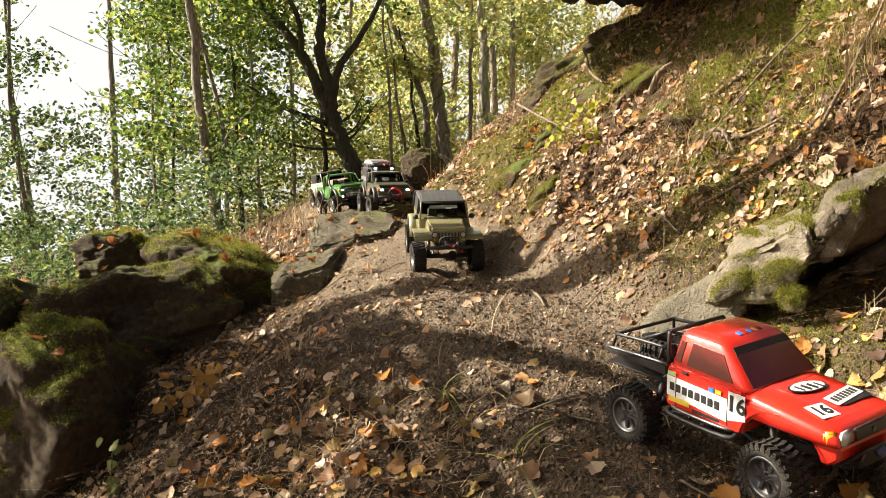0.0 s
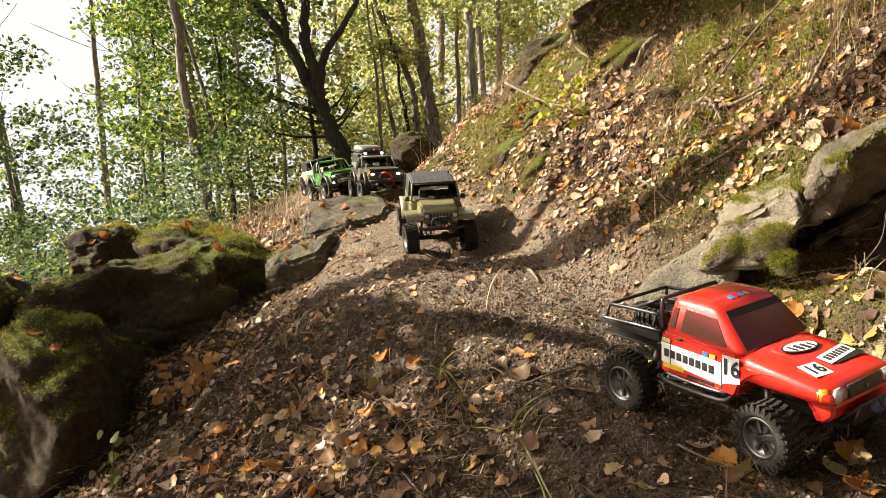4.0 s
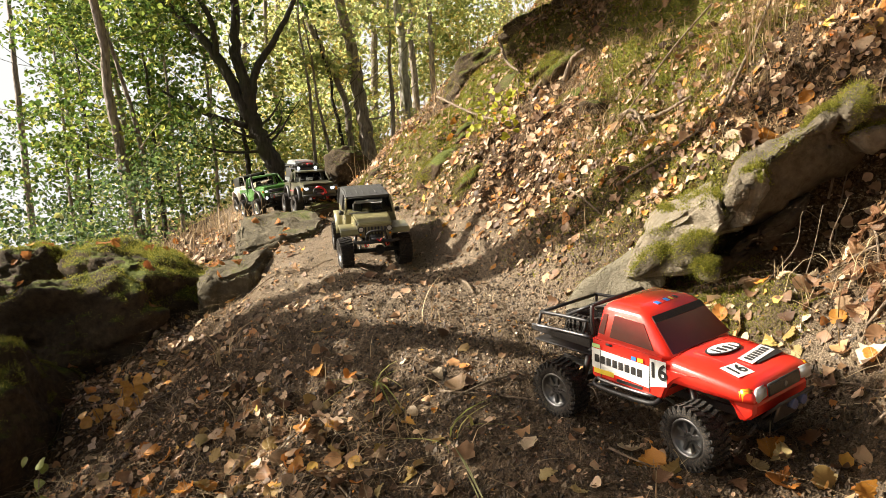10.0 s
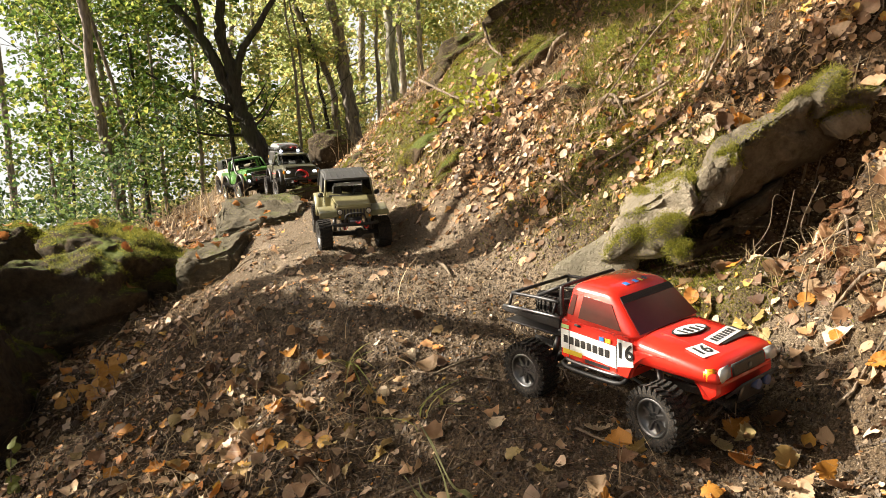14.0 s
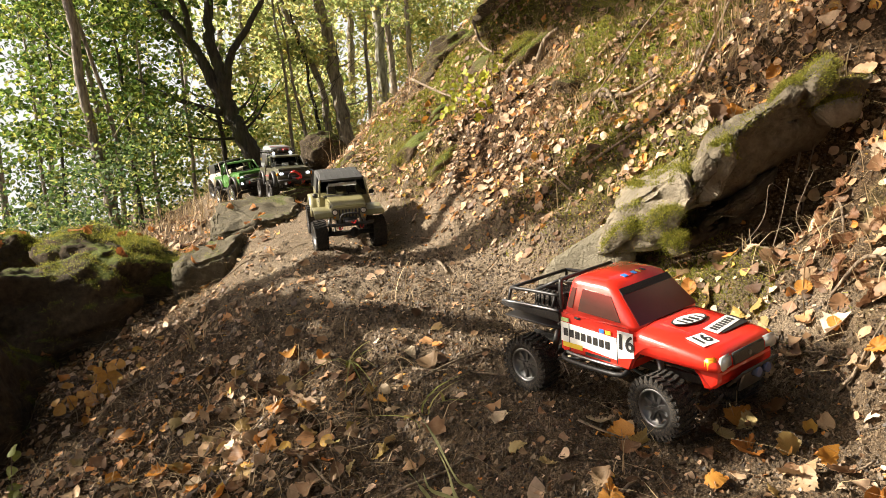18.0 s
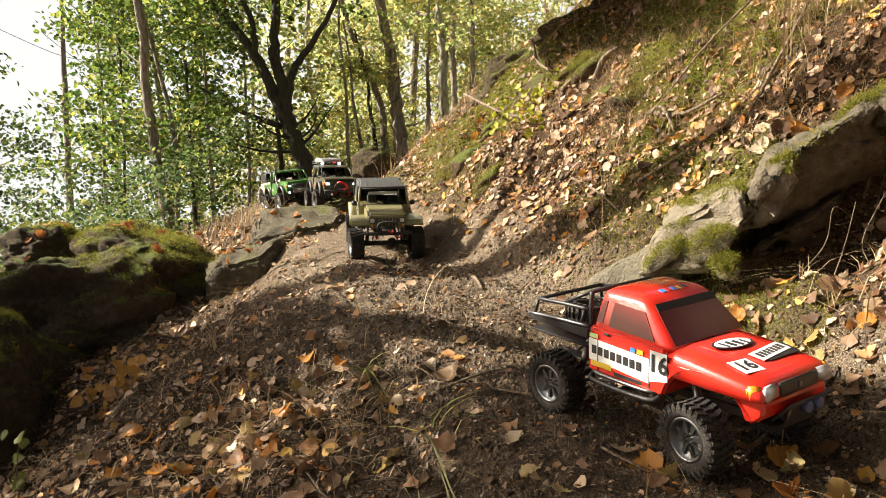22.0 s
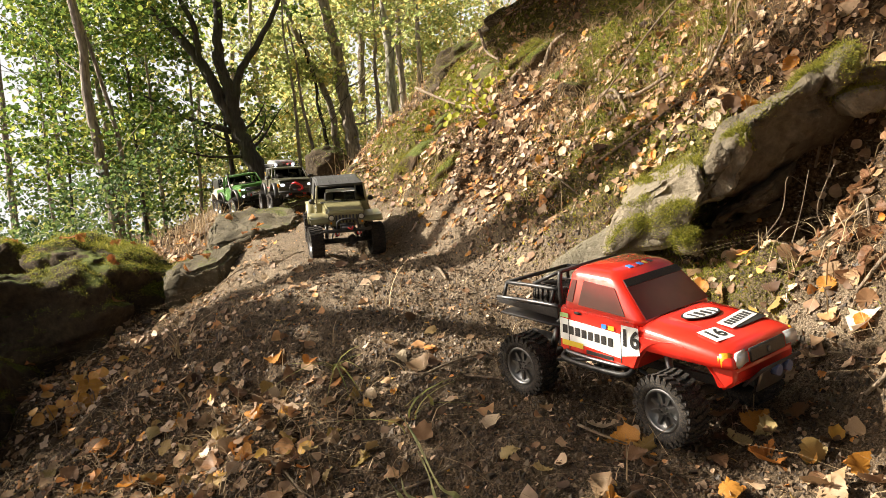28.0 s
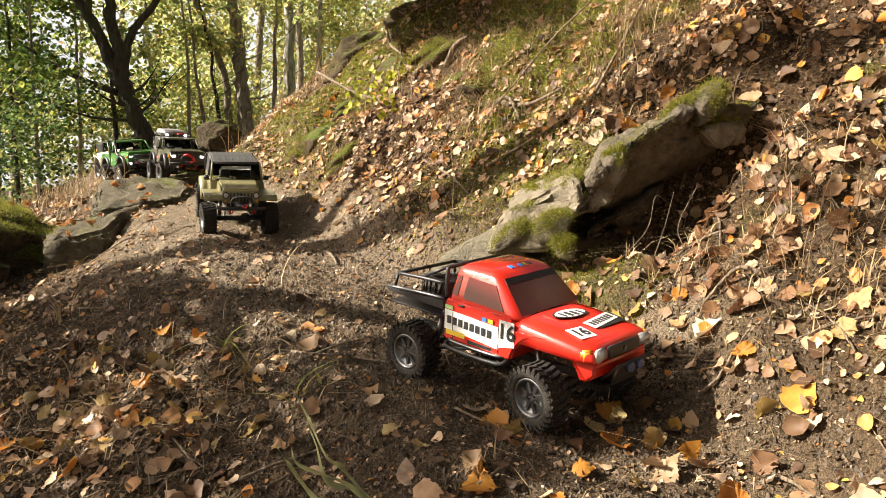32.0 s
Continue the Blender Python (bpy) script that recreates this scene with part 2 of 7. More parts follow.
# Dark mossy bark; the leaning tree's backlit darkness is part of this colour
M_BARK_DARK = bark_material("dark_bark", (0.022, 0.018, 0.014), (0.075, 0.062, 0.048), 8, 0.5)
M_BARK = bark_material("grey_brown_bark", (0.13, 0.10, 0.078), (0.42, 0.36, 0.29), 8, 0.2)
M_BIRCH = bark_material("birch_bark", (0.12, 0.10, 0.085), (0.55, 0.52, 0.47), 5, 0.2)
M_PEBBLE = leaf_material("gravel", [(0.0, (0.024, 0.016, 0.010)), (0.45, (0.078, 0.053, 0.031)), (0.8, (0.145, 0.102, 0.063)), (1.0, (0.26, 0.19, 0.128))], 0.0)


# ---- ground ----
def hash2(i, j, seed):
    h = (i * 374761393 + j * 668265263 + seed * 974634777) & 0xFFFFFFFF
    h = ((h ^ (h >> 13)) * 1274126177) & 0xFFFFFFFF
    return ((h ^ (h >> 16)) & 0xFFFF) / 65535.0


def vnoise(x, y, scale, seed):
    """Smooth value noise between -1 and 1."""
    x, y = np.asarray(x) * scale, np.asarray(y) * scale
    i, j = np.floor(x).astype(np.int64), np.floor(y).astype(np.int64)
    u, v = x - i, y - j
    u, v = u * u * (3 - 2 * u), v * v * (3 - 2 * v)
    a = hash2(i, j, seed) * (1 - u) + hash2(i + 1, j, seed) * u
    b = hash2(i, j + 1, seed) * (1 - u) + hash2(i + 1, j + 1, seed) * u
    return (a * (1 - v) + b * v) * 2 - 1


def softpos(x, w):
    """A ramp that starts gently."""
    return w * np.logaddexp(0, x / w)


def foot_of_bank(y):
    return np.interp(y, [-5, 0.6, 1.2, 1.45, 1.9, 2.4, 2.8, 3.3, 3.9, 5, 8, 14, 60], [0.95, 0.72, 0.60, 0.54, 0.33, 0.17, 0.03, -0.2, -0.42, -0.62, -0.35, 0.3, 6])


def edge_of_path(y):
    return np.interp(y, [-5, 0.6, 1.2, 1.5, 1.86, 2.6, 3.0, 3.6, 4.4, 6, 60], [0.45, 0.25, 0.08, 0.0, -0.12, -0.44, -0.58, -0.62, -0.95, -1.4, -4])


def path_height(y):
    return np.interp(y, [-30, -1, 0.5, 1.2, 1.6, 2.0, 2.5, 3.0, 3.8, 4.5, 6, 9, 14, 60], [-3, -0.32, -0.1, -0.005, 0.04, 0.075, 0.105, 0.15, 0.225, 0.235, 0.27, 0.42, 0.9, 3])


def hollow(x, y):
    """Mask of the dark hollow under the upper bank's overhang, where shade is deepened."""
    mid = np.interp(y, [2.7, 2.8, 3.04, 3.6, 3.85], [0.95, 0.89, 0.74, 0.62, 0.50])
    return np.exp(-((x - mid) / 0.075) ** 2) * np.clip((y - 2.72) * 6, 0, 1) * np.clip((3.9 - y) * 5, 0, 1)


def ground_z(x, y, fine=True):
    x, y = np.asarray(x, float), np.asarray(y, float)
    z = path_height(y)
    up = softpos(x - foot_of_bank(y), 0.035)
    z = z + np.where(up < 1.6, 0.85 * up, 1.36 + 0.45 * (up - 1.6)) * np.interp(y, [-3, 0.9, 1.5, 3, 30], [0.7, 0.7, 0.92, 0.97, 1.0])
    z = z + (1 - np.exp(-up / 0.12)) * np.interp(y, [0.5, 1.2, 1.65, 1.85, 2.7, 3.2, 5, 9], [0.03, 0.05, 0.06, 0.11, 0.10, 0.06, 0.08, 0.0])
    down = softpos(edge_of_path(y) - x, 0.06)
    z = z - np.where(down < 3, 0.5 * down, 1.5 + 0.12 * (down - 3)) - 0.42 * softpos(down - 7.5, 0.6)
    far = np.clip((np.hypot(x, y) - 20) / 60, 0, 1)
    z = np.clip(z, -40, 14) * (1 - far) + far * (-2.0 - 34 * np.clip(-x / 40, 0, 1))
    bank = np.clip(up * 6, 0, 1)
    rough = 0.35 + 0.65 * np.clip(bank + np.clip(down * 4, 0, 1), 0, 1)
    z = z + rough * (0.04 * vnoise(x, y, 2.3, 1) + 0.036 * vnoise(x, y, 6, 2) + 0.022 * vnoise(x, y, 14, 3)) + bank * 0.011 * vnoise(x, y, 27, 12)
    # terraced steps in the bank
    z = z + bank * 0.02 * np.sin(up * 21 + 2 * vnoise(x, y, 2.0, 9))
    z = z - 0.075 * np.exp(-((x + 0.86) / 0.15) ** 2 - ((y - 3.05) / 0.22) ** 2) - 0.05 * np.exp(-((x + 0.72) / 0.16) ** 2 - ((y - 3.62) / 0.2) ** 2)
    z = z - 0.09 * np.exp(-((x - 0.41) / 0.12) ** 2 - ((y - 1.84) / 0.08) ** 2)
    z = z - 0.05 * np.exp(-((x - 0.50) / 0.08) ** 2 - ((y - 1.76) / 0.08) ** 2)
    z = z - 0.25 * np.exp(-((x - 0.85) / 0.20) ** 2 - ((y - 1.69) / 0.09) ** 2)
    # dug in so that the shade under the overhang comes out darker
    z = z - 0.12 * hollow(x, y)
    if fine:
        z = z + rough * (0.006 * vnoise(x, y, 34, 4)) + (0.0045 * vnoise(x, y, 48, 5) + 0.0022 * vnoise(x, y, 95, 6)) * np.clip(1.6 - 0.3 * y, 0.3, 1)
    return z


def gz(x, y):
    return float(ground_z(x, y, False))


def axis_of(lo, hi, step, reach):
    mid = np.arange(lo, hi, step)
    grow = step * np.cumsum(1.08 ** np.arange(1, 130))
    grow = grow[grow < reach]
    return np.concatenate([lo - grow[::-1], mid, hi + grow])


def mesh_of(name, verts, faces, material=None, smooth=True):
    me = bpy.data.meshes.new(name)
    me.from_pydata(verts, [], faces)
    if smooth:
        me.polygons.foreach_set("use_smooth", np.ones(len(me.polygons), bool))
    if material:
        me.materials.append(material)
    me.update()
    return me


def build_ground():
    xs, ys = axis_of(-1.15, 1.25, 0.008, 500), axis_of(0.8, 3.0, 0.008, 500)
    X, Y = np.meshgrid(xs, ys)
    Z = ground_z(X, Y)
    nx, ny = len(xs), len(ys)
    idx = np.arange(nx * ny).reshape(ny, nx)
    faces = np.stack([idx[:-1, :-1], idx[:-1, 1:], idx[1:, 1:], idx[1:, :-1]], -1).reshape(-1, 4)
    me = mesh_of("ground", np.stack([X, Y, Z], -1).reshape(-1, 3), faces.tolist(), M_GROUND)
    up = X - foot_of_bank(Y)
    down = edge_of_path(Y) - X
    track = np.clip(1 - np.clip(up * 5, 0, 1) - np.clip(down * 2.5 + 0.2, 0, 1), 0, 1) * np.interp(Y, [1.7, 2.2], [0.38, 0.75])
    track = track + 0.5 * np.clip(up * 4, 0, 1) * np.clip(0.1 - up * 0.25 + 0.5 * vnoise(X, Y, 3, 21), 0, 1)
    moss = np.clip(up * 2.2, 0, 1) * np.clip(np.interp(Y, [1.8, 2.5, 3.2], [0.35, 0.62, 0.75]) + 1.2 * vnoise(X, Y, 2.2, 31) + 0.5 * vnoise(X, Y, 7, 33), 0, 1)
    moss = np.clip(moss + 0.9 * np.exp(-((X - 0.50) / 0.09) ** 2 - ((Y - 1.64) / 0.09) ** 2), 0, 1)
    track = track + 0.7 * np.exp(-((X - 0.63) / 0.13) ** 2 - ((Y - 1.36) / 0.11) ** 2)
    track = track + 0.6 * np.clip(1 - np.clip(up * 5, 0, 1) - np.clip(down * 2.5 + 0.1, 0, 1), 0, 1) * np.clip((Y - 1.9) * 2, 0, 1)
    col = me.color_attributes.new("cover", "FLOAT_COLOR", "POINT")
    buf = np.stack([np.clip(track, 0, 1), moss, np.zeros_like(moss), np.ones_like(moss)], -1).reshape(-1)
    col.data.foreach_set("color", buf.astype(np.float32))
    return tagged(new("ground", me), "brown gravelly forest soil, a worn track under a mossy bank", "ground", "", "structure")


ground = build_ground()


def build_backdrop():
    """Bright hazy sky and valley, far behind the wood."""
    bm = bmesh.new()
    rows = []
    for k in range(41):
        a = radians(-62 + k * 2.75)
        rows.append([bm.verts.new((260 * math.sin(a), 260 * math.cos(a), z)) for z in (-70, 0, 60, 150)])
    for a, b in zip(rows, rows[1:]):
        for i in range(3):
            bm.faces.new((a[i], b[i], b[i + 1], a[i + 1]))
    me = bpy.data.meshes.new("backdrop")
    bm.to_mesh(me)
    bm.free()
    m, N, L, b = nodes_of("hazy_sky")
    e = N.new("ShaderNodeEmission")
    e.inputs["Color"].default_value, e.inputs["Strength"].default_value = (0.98, 0.98, 0.95, 1), 0.385
    L.new(e.outputs[0], N["Material Output"].inputs["Surface"])
    me.materials.append(m)
    return tagged(new("backdrop", me), "bright white hazy sky over a far valley", "sky", "", "structure")


build_backdrop()


# ---- helpers for things ----
def part(name, bm, material, parent, label=""):
    me = bpy.data.meshes.new(name)
    bm.to_mesh(me)
    bm.free()
    me.materials.append(material)
    ob = new(name, me)
    ob.parent = parent
    if label:
        ob["label"] = label
    return ob


def rock_mesh(name, size, seed, material, layers=0.0, cuts=9, rough=0.18, detail=5):
    """A boulder: a ball cut by planes, with bedding and worn faces."""
    bm = bmesh.new()
    bmesh.ops.create_icosphere(bm, subdivisions=detail, radius=1.0)
    rnd = random.Random(seed)
    planes = []
    for k in range(cuts):
        n = Vector((rnd.gauss(0, 1), rnd.gauss(0, 1), rnd.gauss(0, 0.8))).normalized()
        planes.append((n, rnd.uniform(0.55, 0.85)))
    for v in bm.verts:
        d = v.co.normalized()
        r = 1.0
        for n, k in planes:
            c = d.dot(n)
            if c > 1e-3:
                r = min(r, k / c)
        p = d * r
        o = Vector((seed * 7.1, seed * 3.3, 0))
        r *= 1 + rough * noise.noise(p * 1.7 + o) + rough * 0.5 * noise.noise(p * 4.5 + o) + rough * 0.22 * noise.noise(p * 11 + o) + rough * 0.14 * noise.noise(p * 26 + o) + rough * 0.07 * noise.noise(p * 60 + o)
        if layers:
            s = p.z * layers + 0.6 * noise.noise(p * 1.5 + o)
            r *= 1 - 0.07 * (1 - abs(2 * (s - math.floor(s)) - 1)) ** 3
        q = d * r
        v.co = (q.x * size[0], q.y * size[1], q.z * size[2])
    for f in bm.faces:
        f.smooth = True
    me = bpy.data.meshes.new(name)
    bm.to_mesh(me)
    bm.free()
    me.materials.append(material)
    return me


def rock(name, m, size, seed, material, label, **kw):
    ob = new(name, rock_mesh(name, size, seed, material, **kw))
    ob.matrix_world = m
    return tagged(ob, label, "rock", kw.get("group", ""))


def tube(bm, pts, radii, sides=8):
    """A tapered, bent tube through the points."""
    rings = []
    for k, p in enumerate(pts):
        p = Vector(p)
        d = (Vector(pts[min(k + 1, len(pts) - 1)]) - Vector(pts[max(k - 1, 0)])).normalized()
        a = d.orthogonal().normalized() if k == 0 else (rings[-1][1] - d * rings[-1][1].dot(d)).normalized()
        b = d.cross(a)
        rings.append(([bm.verts.new(p + (a * math.cos(2 * math.pi * s / sides) + b * math.sin(2 * math.pi * s / sides)) * radii[k]) for s in range(sides)], a))
    for (r0, _), (r1, _) in zip(rings, rings[1:]):
        for s in range(sides):
            f = bm.faces.new((r0[s], r0[(s + 1) % sides], r1[(s + 1) % sides], r1[s]))
            f.smooth = True
    for r in (rings[0][0][::-1], rings[-1][0]):
        try:
            bm.faces.new(r)
        except ValueError:
            pass


def smooth_path(pts, n=6):
    """Points on a smooth curve through the given ones."""
    P = [Vector(p) for p in pts]
    P = [P[0] * 2 - P[1]] + P + [P[-1] * 2 - P[-2]]
    out = []
    for k in range(1, len(P) - 2):
        a, b, c, d = P[k - 1:k + 3]
        for s in range(n):
            t = s / n
            out.append(0.5 * (2 * b + (c - a) * t + (2 * a - 5 * b + 4 * c - d) * t * t + (3 * b - a - 3 * c + d) * t ** 3))
    return out + [P[-2]]


def leaf_cloud(name, centres, size, rng, material, flat=0.3):
    """Many small leaves at the centres, each a folded blade of its own."""
    n = len(centres)
    c = np.asarray(centres, float)
    nrm = rng.normal(0, 1, (n, 3))
    nrm[:, 2] = np.abs(nrm[:, 2]) + flat
    nrm /= np.linalg.norm(nrm, axis=1, keepdims=True)
    a = np.cross(nrm, rng.normal(0, 1, (n, 3)))
    a /= np.linalg.norm(a, axis=1, keepdims=True)
    b = np.cross(nrm, a)
    s = size * rng.uniform(0.6, 1.3, (n, 1))
    w = s * rng.uniform(0.30, 0.42, (n, 1))
    up = nrm * s * 0.10
    base, tip = c - a * s * 0.5, c + a * s * 0.5
    l1, l2 = c - a * s * 0.18 + b * w + up, c + a * s * 0.2 + b * w * 0.8 + up
    r1, r2 = c - a * s * 0.18 - b * w + up, c + a * s * 0.2 - b * w * 0.8 + up
    V = np.stack([base, l1, l2, tip, r2, r1], 1).reshape(-1, 3)
    o = (np.arange(n) * 6)[:, None]
    F = np.concatenate([o + [0, 3, 2, 1], o + [0, 5, 4, 3]])
    return mesh_of(name, V, F.tolist(), material, False)


def moss_cloud(name, points, normals, length, rng, material):
    """Fine moss: short slender spikes that stand out from the surface."""
    n = len(points)
    d = normals + rng.normal(0, 0.55, (n, 3))
    d /= np.linalg.norm(d, axis=1, keepdims=True)
    side = np.cross(d, rng.normal(0, 1, (n, 3)))
    side /= np.linalg.norm(side, axis=1, keepdims=True)
    ln = length * rng.uniform(0.5, 1.4, (n, 1))
    w = side * ln * 0.16
    P = np.asarray(points)
    V = np.stack([P - w, P + w, P + d * ln], 1).reshape(-1, 3)
    return mesh_of(name, V, np.arange(n * 3).reshape(-1, 3).tolist(), material, False)


# ---- rocks ----
def moss_on(ob, count, seed, steep=0.35, size=0.008):
    """Moss cushions on the upper faces of a stone."""
    rng = np.random.default_rng(seed)
    me = ob.data
    n = len(me.vertices)
    co, no = np.zeros(n * 3), np.zeros(n * 3)
    me.vertices.foreach_get("co", co)
    me.vertices.foreach_get("normal", no)
    m3 = np.array(ob.matrix_world.to_3x3())
    co, wn = co.reshape(-1, 3), no.reshape(-1, 3) @ m3.T
    wz = co @ m3.T + np.array(ob.matrix_world.translation)
    ok = (wn[:, 2] > steep) & (vnoise(wz[:, 0] + 5, wz[:, 1], 4.5, seed) + 0.5 * vnoise(wz[:, 0], wz[:, 1], 14, seed + 1) > -0.05)
    ids = np.nonzero(ok)[0]
    if not len(ids):
        return
    pick = rng.choice(ids, count)
    nn = no.reshape(-1, 3)[pick]
    p = co[pick] + rng.normal(0, 0.006, (count, 3)) + nn * rng.uniform(-0.002, 0.005, (count, 1))
    cl = new("moss", moss_cloud("moss", p, nn, size, rng, M_MOSS))
    cl.parent = ob
    tagged(cl, "green moss cushion", "", "", "stuff")


def hewn(name, corners, seed, material, label, edge=0.012, rough=0.012, cuts=4):
    """An angular stone: the hull of its corners, with worn edges and a broken surface."""
    base = sum((Vector(c) for c in corners), Vector()) / len(corners)
    bm = bmesh.new()
    for c in corners:
        bm.verts.new(Vector(c) - base)
    hull = bmesh.ops.convex_hull(bm, input=bm.verts)
    bmesh.ops.delete(bm, geom=[g for g in hull["geom_interior"] if isinstance(g, bmesh.types.BMVert)], context="VERTS")
    bmesh.ops.dissolve_limit(bm, angle_limit=radians(6), verts=bm.verts, edges=bm.edges)
    bmesh.ops.bevel(bm, geom=list(bm.edges), offset=edge, segments=2, affect="EDGES", clamp_overlap=True)
    bmesh.ops.triangulate(bm, faces=bm.faces)
    for k in range(cuts):
        long = [e for e in bm.edges if e.calc_length() > 0.016]
        if not long or len(bm.verts) > 14000:
            break
        bmesh.ops.subdivide_edges(bm, edges=long, cuts=1)
        bmesh.ops.triangulate(bm, faces=bm.faces)
    bm.normal_update()
    o = Vector((seed * 3.7, seed * 1.9, seed))
    for v in bm.verts:
        p = v.co
        s = (p.z + 0.25 * p.x) * 24 + 0.7 * noise.noise(p * 5 + o)
        bed = (1 - abs(2 * (s - math.floor(s)) - 1)) ** 4
        spot = noise.voronoi(p * 10 + o)[1][0]
        way = Vector((noise.noise(spot * 3.1), noise.noise(spot * 2.3 + o), noise.noise(spot * 1.7 - o)))
        chip = 1.1 * noise.cell(spot * 7.7) + 4.0 * (p * 10 + o - spot).dot(way)
        v.co += v.normal * (rough * chip * 0.55 + rough * (1.2 * noise.noise(p * 9 + o) + 0.6 * noise.noise(p * 24 + o) + 0.3 * noise.noise(p * 60 + o)) - min(0.005, rough) * bed)
    for f in bm.faces:
        f.smooth = True
    me = bpy.data.meshes.new(name)
    bm.to_mesh(me)
    bm.free()
    me.materials.append(material)
    ob = new(name, me)
    ob.matrix_world = Matrix.Translation(base)
    return tagged(ob, label, "rock")


BOULDER = "dark mossy sandstone boulder below the track"
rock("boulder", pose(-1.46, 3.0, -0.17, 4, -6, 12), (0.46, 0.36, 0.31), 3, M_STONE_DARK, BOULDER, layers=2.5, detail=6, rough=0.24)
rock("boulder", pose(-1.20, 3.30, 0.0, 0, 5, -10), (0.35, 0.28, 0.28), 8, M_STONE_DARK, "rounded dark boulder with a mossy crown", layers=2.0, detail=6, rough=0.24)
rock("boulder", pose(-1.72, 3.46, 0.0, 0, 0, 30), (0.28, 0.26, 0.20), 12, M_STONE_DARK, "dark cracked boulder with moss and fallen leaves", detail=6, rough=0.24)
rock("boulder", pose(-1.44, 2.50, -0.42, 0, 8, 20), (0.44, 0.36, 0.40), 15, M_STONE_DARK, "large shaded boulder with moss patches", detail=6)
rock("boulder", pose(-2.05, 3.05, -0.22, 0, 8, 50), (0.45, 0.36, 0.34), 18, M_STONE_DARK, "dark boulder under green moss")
hewn("step_stone", [(-0.92, 3.0, -0.10), (-0.925, 3.0, 0.07), (-0.80, 2.98, 0.10), (-0.70, 3.0, 0.128), (-0.70, 2.99, -0.02), (-0.93, 3.30, 0.125), (-0.70, 3.36, 0.17), (-0.92, 3.35, -0.10), (-0.66, 3.35, 0.0)], 21, M_STONE_STEP, "flat sandstone step beside the track", 0.014)
hewn("step_stone", [(-0.88, 3.40, -0.02), (-0.87, 3.41, 0.15), (-0.64, 3.44, 0.195), (-0.53, 3.60, 0.215), (-0.53, 3.58, 0.05), (-0.99, 4.05, 0.265), (-0.66, 4.06, 0.275), (-0.54, 3.86, 0.25), (-0.96, 4.05, 0.05), (-0.56, 4.0, 0.08)], 25, M_STONE_STEP, "flat mossy sandstone slab at the top of the track", 0.014)
hewn("step_stone", [(-0.66, 4.06, 0.20), (-0.67, 4.05, 0.29), (-0.48, 4.05, 0.305), (-0.42, 4.12, 0.27), (-0.45, 4.12, 0.18), (-0.62, 4.2, 0.30), (-0.46, 4.2, 0.30), (-0.6, 4.2, 0.2)], 27, M_STONE_DARK, "small dark stone at the head of the steps", 0.014)
hewn("outcrop", [(0.57, 1.67, 0.30), (0.645, 1.63, 0.44), (0.71, 1.65, 0.487), (0.78, 1.66, 0.52), (0.90, 1.70, 0.55), (1.0, 1.74, 0.555), (1.06, 1.77, 0.515), (0.74, 1.78, 0.315), (0.83, 1.80, 0.38), (0.93, 1.82, 0.43), (1.03, 1.84, 0.465), (0.68, 1.95, 0.44), (1.0, 1.98, 0.52), (0.7, 1.95, 0.3), (1.05, 1.95, 0.44)], 31, M_STONE, "layered sandstone outcrop with moss on its top edge", 0.012)
hewn("outcrop", [(0.40, 1.82, 0.19), (0.44, 1.78, 0.29), (0.565, 1.655, 0.385), (0.58, 1.64, 0.325), (0.53, 1.68, 0.225), (0.50, 1.95, 0.33), (0.64, 1.88, 0.41), (0.54, 1.90, 0.2)], 36, M_STONE_PALE, "pale broken sandstone ledge under moss", 0.008, 0.006)
# Sunlit end facet, its brightness set by the paler stone
hewn("outcrop", [(0.562, 1.685, 0.29), (0.598, 1.665, 0.375), (0.646, 1.618, 0.442), (0.668, 1.622, 0.40), (0.63, 1.648, 0.305), (0.60, 1.80, 0.30), (0.62, 1.80, 0.39), (0.68, 1.76, 0.43)], 33, M_STONE_PALE, "broken end of a sandstone outcrop, coloured pale for sunlight", 0.006, 0.007)
hewn("outcrop", [(0.838, 1.672, 0.490), (0.885, 1.665, 0.507), (0.950, 1.672, 0.517), (0.945, 1.685, 0.468), (0.888, 1.668, 0.443), (0.90, 1.80, 0.5), (0.95, 1.8, 0.5), (0.86, 1.80, 0.47)], 34, M_STONE_PALE, "pale broken facet under a moss cap", 0.005, 0.006)
# Layers under the outcrop, darkened by colour to deepen the shade
hewn("outcrop_layer", [(0.60, 1.70, 0.24), (0.61, 1.685, 0.275), (0.72, 1.69, 0.318), (0.80, 1.735, 0.378), (0.80, 1.745, 0.345), (0.72, 1.715, 0.283), (0.66, 1.9, 0.27), (0.8, 1.9, 0.36)], 39, M_STONE_SHADED, "thin shaded sandstone layer under an outcrop", 0.006, 0.008)
hewn("outcrop_layer", [(0.57, 1.75, 0.19), (0.57, 1.74, 0.225), (0.70, 1.71, 0.275), (0.80, 1.76, 0.30), (0.80, 1.78, 0.25), (0.68, 1.78, 0.22), (0.65, 1.95, 0.2), (0.80, 1.95, 0.28)], 38, M_STONE_SHADED, "lower layer of a sandstone outcrop, coloured dark for shade", 0.008)
hewn("slab", [(0.285, 1.88, 0.05), (0.28, 1.88, 0.135), (0.315, 1.86, 0.185), (0.375, 1.845, 0.225), (0.475, 1.80, 0.275), (0.49, 1.76, 0.19), (0.38, 1.80, 0.06), (0.50, 1.98, 0.26), (0.34, 2.0, 0.15)], 41, M_STONE_GREY, "bare grey sandstone slab at the bank foot", 0.006, 0.0016)
rock("black_stone", pose(-0.60, 5.6, 0.47, 0, 0, 0), (0.16, 0.14, 0.15), 45, M_STONE_DARK, "dark mossy stone beside the upper track")
